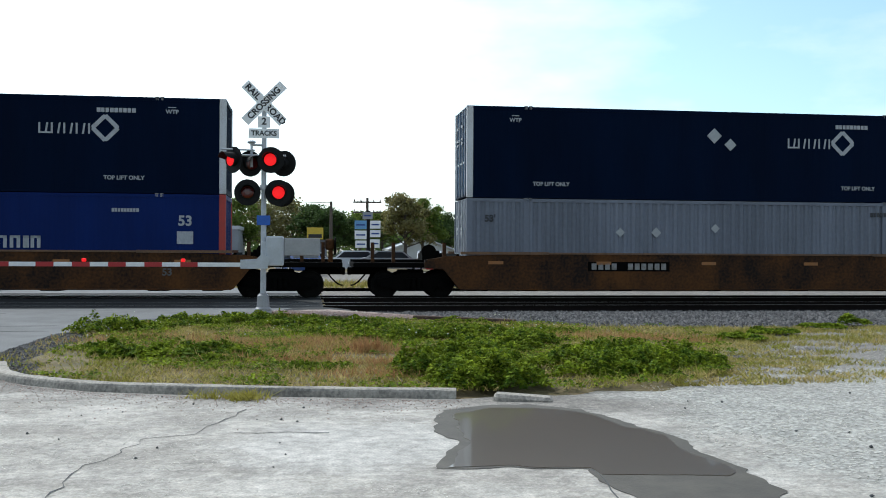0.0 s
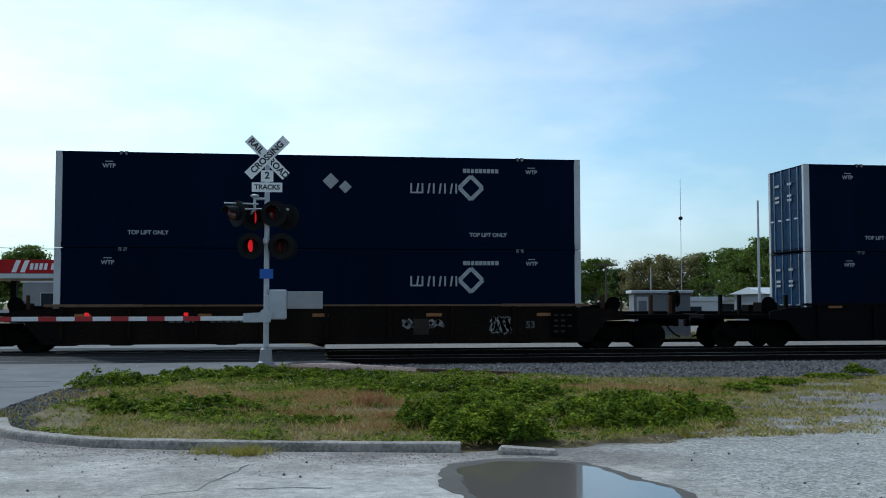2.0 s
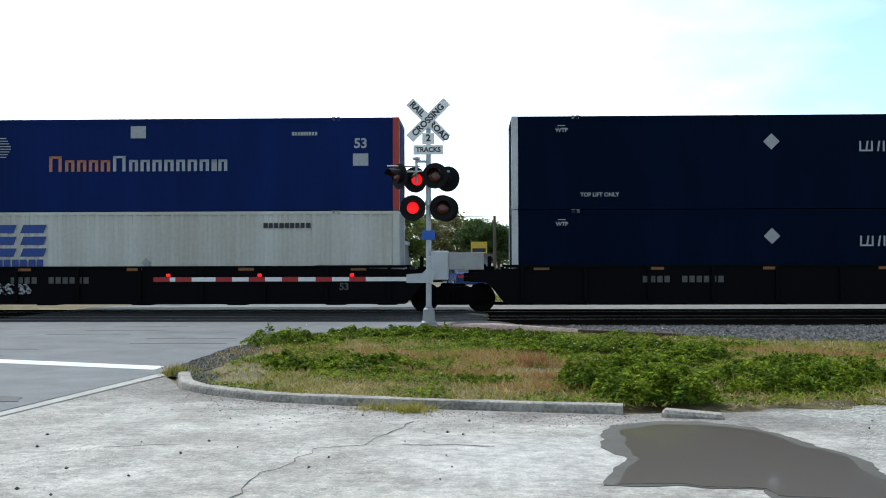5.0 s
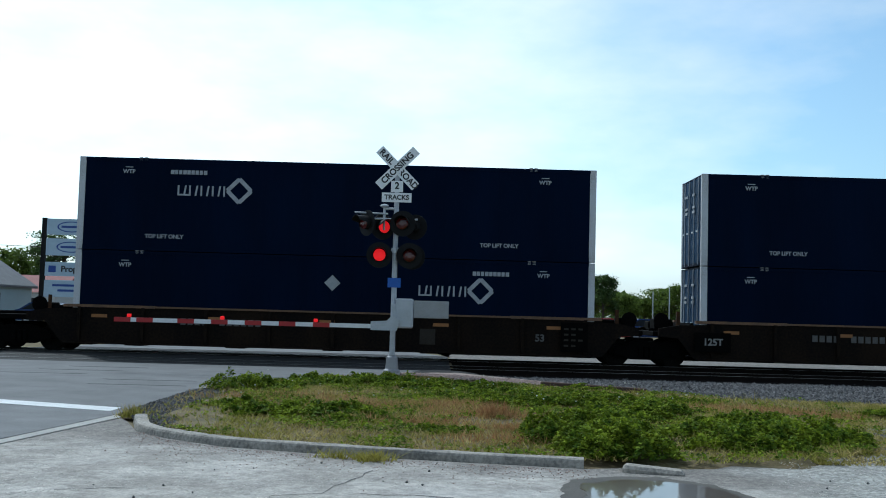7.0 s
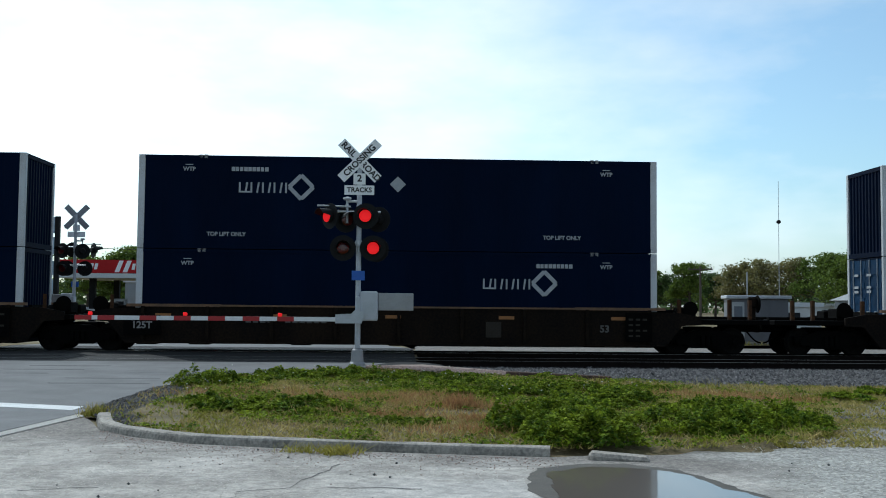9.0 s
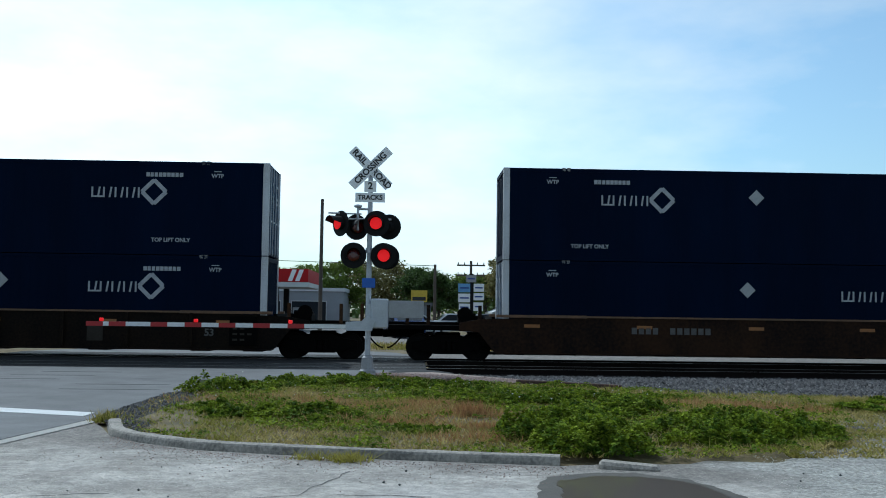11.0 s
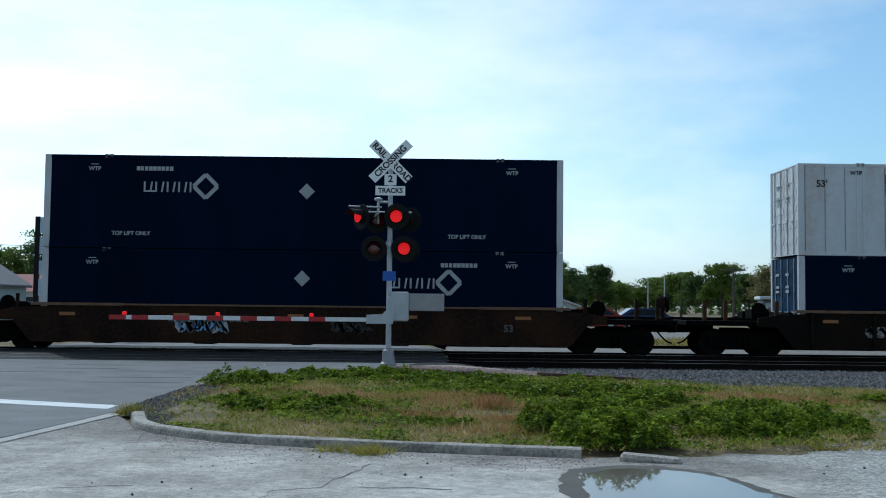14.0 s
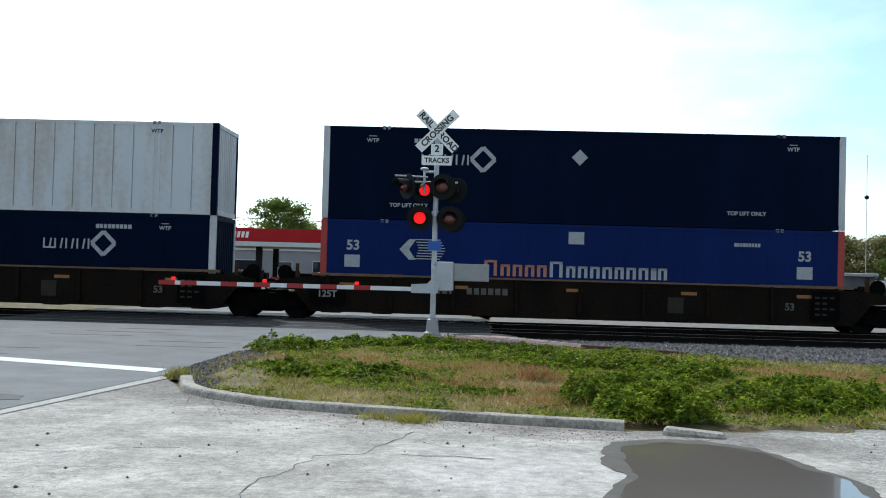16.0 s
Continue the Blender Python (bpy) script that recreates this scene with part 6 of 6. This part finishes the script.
def make_buildings():
    # filling station canopy with its columns
    ob = thing("station_canopy", "red and white filling station canopy on white columns", "canopy", m=pose(-15.6, 74, 0))
    bm = bmesh.new()
    box(bm, -8.2, 8.4, -4.5, 4.5, 3.45, 4.35)
    part("fascia", bm, M["red_fascia"], ob, "red fascia band")
    bm = bmesh.new()
    box(bm, -8.25, 8.45, -4.55, 4.55, 3.1, 3.42)
    part("underside", bm, M["wall_white"], ob, "white canopy underside")
    for x in (-4.1, -3.55, 7.0, 7.5):
        bm = bmesh.new()
        prism(bm, [(x, 3.5), (x + 0.3, 3.5), (x + 0.6, 4.3), (x + 0.3, 4.3)], -4.52, -4.49)
        part("fascia_stripe", bm, M["sign_white"], ob, "white slanted stripe")
    for x0 in (-7.3, -7.0, -6.7, -6.4, -6.1, -5.8, -5.5, -2.95, -2.65, -2.35, -2.05, -1.6, -1.3, -1.0, -0.7):
        bm = bmesh.new()
        prism(bm, [(x0, 3.68), (x0 + 0.2, 3.68), (x0 + 0.28, 4.1), (x0 + 0.08, 4.1)], -4.53, -4.5)
        part("brand_bar", bm, M["sign_white"], ob, "plain white slanted bar")
    for x in (-6, 0, 6):
        for y in (-3, 3):
            bm = bmesh.new()
            box(bm, x - 0.2, x + 0.2, y - 0.2, y + 0.2, -0.05, 3.1)
            part("column", bm, M["black"], ob)
    for x in (-6, 0, 6):
        pump = thing("fuel_pump", "pale fuel pump under the canopy", "fuel pump", "fuel pumps", pose(x + 1.4, 73, 0))
        bm = bmesh.new()
        box(bm, -0.4, 0.4, -0.3, 0.3, 0, 1.7, 0.04)
        part("cabinet", bm, M["car_silver"], pump)
        bm = bmesh.new()
        box(bm, -0.3, 0.3, -0.32, -0.29, 1.1, 1.5)
        part("display", bm, M["glass"], pump)
        pump.matrix_basis = pose(-15.6 + x + 1.4, 73, 0)
    building(-24, -6, 88, 98, 3.2, 0.3, "wall_shop", "roof_white", "low filling station shop, wall greyed for shade", [(-6, 3, 0.4, 2.3, "window"), (-2, 1.2, 0, 2.2, "door"), (2, 3, 0.4, 2.3, "window"), (6, 3, 0.4, 2.3, "window")])
    building(-36, -28.3, 58, 70, 2.5, 2.6, "wall_blue", "roof_grey", "pale blue gabled house", [(2.2, 0.8, 0.7, 1.9, "window"), (0.2, 0.9, 0.0, 2.0, "door"), (-2.0, 0.8, 0.7, 1.9, "window")], "y")
    building(-38, -32, 84, 92, 2.3, 1.5, "wall_white", "roof_red", "small house with a faded red roof", [(1.5, 0.9, 0.8, 1.8, "window")])
    building(32.6, 39.3, 68, 74, 2.15, 0.45, "wall_grey", "roof_white", "long grey metal shed with a white roof", [(-2.8, 1.0, 0, 1.9, "door")])
    building(36, 48, 96, 104, 1.7, 0.25, "wall_white", "roof_white", "long low white flat-roofed building", [(0, 2, 0.5, 1.3, "window")])
    building(25, 29, 68, 72, 1.6, 0.3, "wall_white", "roof_white", "low white outbuilding behind the tracks", [(0, 1, 0.5, 1.2, "window")])
    building(8, 14, 96, 104, 1.5, 1.1, "wall_white", "roof_white", "small white house among trees", [(0, 1, 0.5, 1.3, "window")], "y")
    building(-3.2, 1.6, 84, 90, 2.0, 0.3, "wall_grey", "roof_grey", "grey flat-roofed workshop across the tracks", [(0, 1.5, 0.3, 1.6, "window")])


def relay_cabinet(x, y):
    ob = thing("relay_cabinet", "dark grey railway equipment hut with a white door", "equipment hut", m=pose(x, y, -0.05, 0, 0, -12))
    bm = bmesh.new()
    box(bm, -1.2, 1.2, -1.0, 1.0, 0.12, 1.92, 0.02)
    body = part("body", bm, M["relay_grey"], ob)
    bm = bmesh.new()
    box(bm, -1.32, 1.32, -1.12, 1.12, 1.92, 2.06, 0.02)
    part("roof", bm, M["roof_white"], ob, "pale overhanging metal roof")
    bm = bmesh.new()
    box(bm, -1.3, 1.3, -1.1, 1.1, -0.1, 0.12)
    part("plinth", bm, M["concrete"], ob)
    bm = bmesh.new()
    box(bm, -1.08, -0.58, -1.03, -1.0, 0.14, 1.78, 0.008)
    door = part("door", bm, M["wall_white"], body, "white steel door")
    bm = bmesh.new()
    box(bm, -1.0, -0.66, -1.036, -1.03, 0.95, 1.6)
    part("door_panel", bm, M["wall_grey"], door, "recessed grey panel")
    bm = bmesh.new()
    rod(bm, (-0.63, -1.06, 0.9), (-0.63, -1.06, 1.08), 0.015, None, 6)
    part("handle", bm, M["black"], door)
    for u in (-0.2, 0.35, 0.9):
        bm = bmesh.new()
        box(bm, u - 0.015, u + 0.015, -1.012, -1.0, 0.14, 1.9)
        part("seam", bm, M["relay_grey"], body)
    return ob


def pole(x, y, h, r, mat, label, arms=0, name="utility_pole", top=None):
    ob = thing(name, label, "pole", "poles", pose(x, y, -0.1))
    bm = bmesh.new()
    rod(bm, (0, 0, 0), (0, 0, h), r, r * 0.7, 8)
    part("shaft", bm, M[mat], ob)
    for i in range(arms):
        bm = bmesh.new()
        z = h - 0.4 - i * 0.8
        box(bm, -1.1, 1.1, -0.06, 0.06, z, z + 0.12)
        for u in (-1.0, -0.5, 0.5, 1.0):
            rod(bm, (u, 0, z + 0.12), (u, 0, z + 0.3), 0.05, 0.03, 6)
        part("cross_arm", bm, M["wood_pole"], ob)
    return ob


def make_posts():
    relay_cabinet(15.2, 42.4)
    # roadside panel sign
    ob = thing("panel_sign", "tall roadside sign with four pale panels on dark posts", "sign", m=pose(-20.2, 55.0, 0))
    for x in (-1.5, 1.5):
        bm = bmesh.new()
        box(bm, x - 0.12, x + 0.12, -0.12, 0.12, -0.1, 6.1, 0.01)
        part("post", bm, M["black"], ob, "dark steel post")
    for z0, z1 in ((5.18, 6.06), (4.04, 4.97), (2.91, 3.67), (1.76, 2.68)):
        bm = bmesh.new()
        box(bm, -1.36, 1.36, -0.09, 0.09, z0, z1, 0.01)
        panel = part("sign_panel", bm, M["panel_pale"], ob, "sign panel toned pale blue-grey for backlit shade")
        bm = bmesh.new()
        zc = (z0 + z1) / 2
        if z0 > 4:
            n = 24
            for i in range(n):
                a, b = i * math.tau / n, (i + 1) * math.tau / n
                p = [(math.cos(a) * 0.78, math.sin(a) * 0.3), (math.cos(b) * 0.78, math.sin(b) * 0.3), (math.cos(b) * 0.7, math.sin(b) * 0.25), (math.cos(a) * 0.7, math.sin(a) * 0.25)]
                prism(bm, [(u, zc + w) for u, w in p], -0.1, -0.091)
            box(bm, -0.55, 0.55, -0.1, -0.091, zc - 0.06, zc + 0.06)
            part("emblem", bm, M["mark_blue"], panel, "plain oval outline with a bar")
        elif z0 > 2.5:
            bm.free()
            part("lettering", words("Propane", 0.46, M["letter"]), None, panel, "dark Propane lettering", facing(0.3, -0.1, zc))
            bm = bmesh.new()
            box(bm, -1.15, -0.75, -0.1, -0.091, zc - 0.18, zc + 0.18)
            part("emblem", bm, M["mark_blue"], panel)
        else:
            for i, (a, b) in enumerate(((-0.9, 0.6), (-0.6, 0.9))):
                box(bm, a, b, -0.1, -0.091, zc + 0.12 - i * 0.28, zc + 0.24 - i * 0.28)
            part("text_bars", bm, M["mark_blue"], panel, "plain blue text bars")
    # sign cluster on a pole down the street
    ob = thing("shop_sign", "cluster of pale blue and white shop signs on a post", "sign", m=pose(4.2, 70, 0))
    bm = bmesh.new()
    box(bm, -0.12, 0.12, -0.1, 0.1, -0.1, 4.2)
    part("post", bm, M["black"], ob)
    for x0, x1, z0, z1, mt in ((-0.95, -0.12, 2.9, 3.5, "pale_blue_sign"), (0.12, 0.85, 2.95, 3.5, "sign_white"), (-0.95, -0.12, 2.2, 2.8, "sign_white"), (0.12, 0.85, 2.35, 2.85, "sign_white"), (-0.9, -0.12, 1.6, 2.1, "sign_white"), (0.12, 0.8, 1.6, 2.2, "sign_white"), (-0.4, 0.3, 3.6, 4.1, "sign_back")):
        bm = bmesh.new()
        box(bm, x0, x1, -0.12, -0.04, z0, z1, 0.01)
        p = part("sign_panel", bm, M[mt], ob)
        bm = bmesh.new()
        box(bm, x0 + 0.1, x1 - 0.1, -0.128, -0.12, (z0 + z1) / 2 - 0.05, (z0 + z1) / 2 + 0.05)
        part("text_bar", bm, M["mark_blue"], p)
    ob = thing("yellow_sign", "small yellow and white roadside sign on a post", "sign", m=pose(0.5, 68, 0))
    bm = bmesh.new()
    box(bm, -0.05, 0.05, -0.05, 0.05, -0.1, 2.2)
    part("post", bm, M["black"], ob)
    bm = bmesh.new()
    box(bm, -0.55, 0.55, -0.08, -0.02, 2.15, 2.95, 0.01)
    p = part("sign_panel", bm, M["yellow"], ob)
    bm = bmesh.new()
    box(bm, -0.45, 0.45, -0.09, -0.081, 2.25, 2.5)
    part("text_bar", bm, M["letter"], p)
    pole(1.7, 74, 5.1, 0.14, "wood_pole", "plain dark wooden pole")
    pole(*at_bearing(-5.2, 45), 6.6, 0.1, "wood_pole", "slim dark pole beside the street")
    pole(4.6, 78, 5.6, 0.14, "wood_pole", "wooden utility pole with cross arm", 2)
    pole(26.3, 87, 5.2, 0.12, "wood_pole", "dark pole with a small box on top", 1)
    pole(*at_bearing(25.1, 62), 7.6, 0.09, "galv", "tall slim metal lamp post", name="lamp_post")
    ob = pole(*at_bearing(20.97, 105), 14.2, 0.035, "galv", "very thin tall radio antenna with a ball", name="radio_antenna")
    bm = bmesh.new()
    lathe(bm, (0, 0, 9.9), (0, 0, 1), [(0, 0.05), (0.12, 0.22), (0.3, 0.22), (0.42, 0.05)], 10)
    part("ball", bm, M["black"], ob)
    for az, d, h in ((12.2, 96, 4.0), (13.1, 98, 4.4), (19.3, 90, 4.6)):
        pole(*at_bearing(az, d), h, 0.07, "galv", "thin grey pole in the distance")
    # overhead wire along the far street
    bm = bmesh.new()
    rod(bm, (-60, 74, 6.1), (1.7, 74, 4.9), 0.025, None, 5)
    solid("overhead_wire", bm, M["black"], "thin dark overhead wire", "wire")


def car(x, y, turn, paint, label, tall=0.0):
    ob = thing("parked_car", label, "car", "parked cars", pose(x, y, 0, 0, 0, turn))
    bm = bmesh.new()
    prism(bm, [(-2.2, 0.3), (2.2, 0.3), (2.25, 0.65), (2.1, 0.85), (1.0, 0.95), (0.45, 1.4 + tall), (-1.2, 1.42 + tall), (-1.9, 0.98), (-2.2, 0.92)], -0.85, 0.85)
    bmesh.ops.bevel(bm, geom=list(bm.edges), offset=0.05, segments=2, affect="EDGES")
    part("body", bm, M[paint], ob)
    for s in (-1, 1):
        bm = bmesh.new()
        prism(bm, [(0.85, 0.97), (0.4, 1.33 + tall), (-1.12, 1.35 + tall), (-1.7, 0.98)], s * 0.853 - 0.006, s * 0.853 + 0.006)
        part("side_window", bm, M["glass"], ob)
    for p, q in (((1.0, 0.97), (0.5, 1.37 + tall)), ((-1.88, 1.0), (-1.25, 1.4 + tall))):
        bm = bmesh.new()
        prism(bm, [p, q, (q[0] + (0.03 if q[0] > 0 else -0.03), q[1]), (p[0] + (0.03 if p[0] > 0 else -0.03), p[1])], -0.7, 0.7)
        part("windscreen", bm, M["glass"], ob)
    for x in (-1.35, 1.35):
        for s in (-1, 1):
            w = part("wheel", made("tyre", "tyre", M["tyre"], lambda bm: lathe(bm, (0, 0.1, 0), (0, -1, 0), [(0, 0.26), (0.02, 0.31), (0.18, 0.31), (0.2, 0.26)], 18)), None, ob, at=pose(x, s * 0.8, 0.31))
            part("rim", made("rim", "rim", M["galv"], lambda bm: lathe(bm, (0, 0.11, 0), (0, -1, 0), [(0, 0.17), (0.22, 0.17)], 12)), None, w)
    for s in (-0.6, 0.6):
        bm = bmesh.new()
        box(bm, -2.26, -2.18, s - 0.15, s + 0.15, 0.68, 0.85)
        part("tail_lamp", bm, M["tail"], ob, "red tail lamp")
        bm = bmesh.new()
        box(bm, 2.15, 2.26, s - 0.17, s + 0.17, 0.6, 0.74)
        part("headlight", bm, M["sign_white"], ob, "clear headlight")
    return ob


def make_cars():
    for x, y, turn, paint, label in ((0.2, 62, 4, "car_white", "white parked sedan"), (2.6, 64, 185, "car_white", "white parked hatchback"), (5.4, 63, 5, "car_silver", "silver parked sedan"),
                                     (8.6, 70, 80, "car_white", "white parked van"), (-0.4, 58, 100, "car_blue", "dark blue sedan"), (9.3, 60, 175, "car_red", "red parked car"), (13.5, 62, 2, "car_blue", "blue parked sedan")):
        car(x, y, turn, paint, label + " on the far lot")
    car(-8.0, 56, 90, "car_silver", "silver car waiting on the far road with red tail lamps")
    car(-16, 71, 0, "car_white", "white car under the canopy")
    car(-24, 63, 0, "car_blue", "dark blue car by the forecourt")


def make_trees():
    g, d, t = M["tree_leaf"], M["tree_leaf_dark"], M["tree_leaf_tan"]
    G, D, T = "leafy spring-green tree across the tracks", "dark dense evergreen tree across the tracks", "half-bare tan budding tree across the tracks"
    specs = [(-11.3, 112, 9.4, 8.6, g, G, 1.0), (-9.8, 120, 7.0, 6, g, G, 1.0), (-15.0, 118, 7.6, 8.5, g, G, 1.2), (-13.2, 122, 6.4, 6, g, G, 1), (-17.2, 118, 6.6, 7, g, G, 1),
             (-20.5, 110, 8.5, 6, d, D, 1.2), (-22.6, 115, 7.0, 8, g, G, 1), (-25.5, 110, 7.5, 8, g, G, 1), (-28, 118, 8, 9, g, G, 1), (-7.5, 115, 6.2, 7, t, T, 0.7), (-5.8, 110, 6.4, 6, g, G, 1),
             (-4.2, 96, 6.2, 6.0, g, G, 1.1), (-2.6, 100, 6.4, 6, t, T, 0.8), (-0.9, 104, 6.8, 6.5, t, T, 0.8), (0.4, 98, 5.8, 5.5, d, D, 1.3), (1.5, 96, 5.2, 5, d, D, 1.3), (2.9, 110, 5.6, 6, g, G, 1), (4.2, 105, 5.4, 5, g, G, 1),
             (5.5, 84, 6.2, 4.6, t, "olive and tan leafy tree across the tracks", 1.4), (6.5, 88, 6.0, 4.4, g, G, 1.3), (7.6, 104, 5.4, 6, d, D, 1.2), (8.6, 120, 5.2, 6, g, G, 1),
             (9.4, 110, 6.1, 4, d, D, 1.3), (10.4, 130, 4.6, 6, g, G, 1), (11.7, 140, 4.0, 6, g, G, 1), (12.8, 140, 5.4, 8, g, G, 1), (14.0, 135, 6.0, 8, g, G, 1), (15.2, 120, 5.2, 6, d, D, 1), (16.2, 104, 6.0, 4.6, g, G, 1.3),
             (17.6, 125, 5.6, 6, d, D, 1), (18.9, 118, 6.2, 6, t, T, 0.9), (20.0, 116, 6.7, 6.5, t, T, 0.8), (21.6, 114, 6.8, 7, t, T, 0.7), (23.2, 112, 7.0, 7, g, G, 1.1), (24.6, 100, 6.6, 6, g, G, 1.2), (25.9, 96, 7.3, 7, g, G, 1.2),
             (27.3, 92, 7.6, 7, g, G, 1.2), (28.8, 88, 8.0, 7, g, G, 1.2), (29.9, 84, 8.2, 5, t, T, 1.2), (30.9, 80, 8.4, 6.5, g, G, 1.3), (32.6, 78, 9.6, 7.5, g, G, 1.3), (34.4, 76, 9.2, 7.5, g, G, 1.3), (36.4, 78, 9.6, 8, g, G, 1.2), (39, 80, 9, 8, g, G, 1.2)]
    for i, (az, dist, h, w, leaf, label, dens) in enumerate(specs):
        tree(*at_bearing(az, dist), h, w, leaf, label, 100 + i, dens)
    # far belt of woods that closes the horizon
    rng = np.random.default_rng(77)
    n = 26000
    az, dist = rng.uniform(-75, 75, n), rng.uniform(190, 235, n)
    x, y = np.sin(np.radians(az)) * dist, np.cos(np.radians(az)) * dist
    top = np.array([5.0 + 2.6 * noise.noise(Vector((a * 0.35, 0, 0))) + 1.4 * noise.noise(Vector((a * 1.3, 4, 0))) for a in az])
    z = top * rng.random(n) ** 0.6
    solid("far_woods", leaf_mesh("far_woods", np.stack([x, y, z], 1), 1.5, M["tree_leaf_dark"], rng, 0.2), None, "distant belt of woods on the horizon", "woods", kind="stuff")


make_buildings()
make_posts()
make_cars()
make_trees()
make_plants()
make_stones()
make_tracks()


# ---------------------------------------------------------------- movement
SPEED, SLOWING, WHEEL_R = 18.038, 0.00464, 0.42
FLASH, RIGHT_AT = 1.083, 0.13


LAG = [(0, 0), (2, 0), (2.5, -0.05), (3.0, 0.52), (3.5, -0.15), (4, 0), (7, 0), (7.5, 0.09), (8, 0), (11, 0), (12, -0.6), (12.5, 0), (16, 0)]      # short checks in the train's run, in metres


def travelled(t):
    lag = 0.0
    for (a, u), (b, v) in zip(LAG, LAG[1:]):
        if a <= t <= b:
            lag = u + (v - u) * (t - a) / (b - a)
    return SPEED * t - SLOWING * t * t - lag


def motions():
    for ob, x, y, z in MOVERS:
        walk(ob, [(t, pose(x - travelled(t), y, z)) for t in [0, 1, 2, 2.5, 3, 3.5, 4, 5, 6, 7, 7.5, 8, 9, 10, 11, 12, 12.5, 13, 14, 15, 16]])
    # wheels roll as the cars run; wheels at like places in their trucks share one action
    first = {}
    for ob, s in WHEELSETS:
        if s not in first:
            walk(ob, [(i / 30, pose(s, 0, 0.42) @ Matrix.Rotation(-travelled(i / 30) / WHEEL_R, 4, "Y")) for i in range(481)])
            first[s] = ob
        else:
            ob.rotation_mode = "QUATERNION"
            ob.animation_data_create()
            ob.animation_data.action = first[s].animation_data.action
            ob.animation_data.action_slot = first[s].animation_data.action_slot
    # the lamps flash by turns: each insert shows its lit side for half of the period
    for ob, phase in FLASHERS:
        rows = [(0.0, pose(0, -0.09, 0, 0, 0, 0 if phase == 0 else 180))]
        half = FLASH / 2
        t = RIGHT_AT + half / 2
        deg = 0 if phase == 0 else 180
        while t < 15.8:
            rows.append((round(t - 0.15, 3), pose(0, -0.09, 0, 0, 0, deg)))
            rows.append((round(t - 0.05, 3), pose(0, -0.09, 0, 0, 0, deg)))
            rows.append((round(t - 0.0167, 3), pose(0, -0.09, 0, 0, 0, deg + 60)))
            rows.append((round(t + 0.0167, 3), pose(0, -0.09, 0, 0, 0, deg + 120)))
            deg += 180
            rows.append((round(t + 0.05, 3), pose(0, -0.09, 0, 0, 0, deg)))
            rows.append((round(t + 0.15, 3), pose(0, -0.09, 0, 0, 0, deg)))
            t += half
        rows.append((16.0, pose(0, -0.09, 0, 0, 0, deg)))
        walk(ob, rows)


motions()
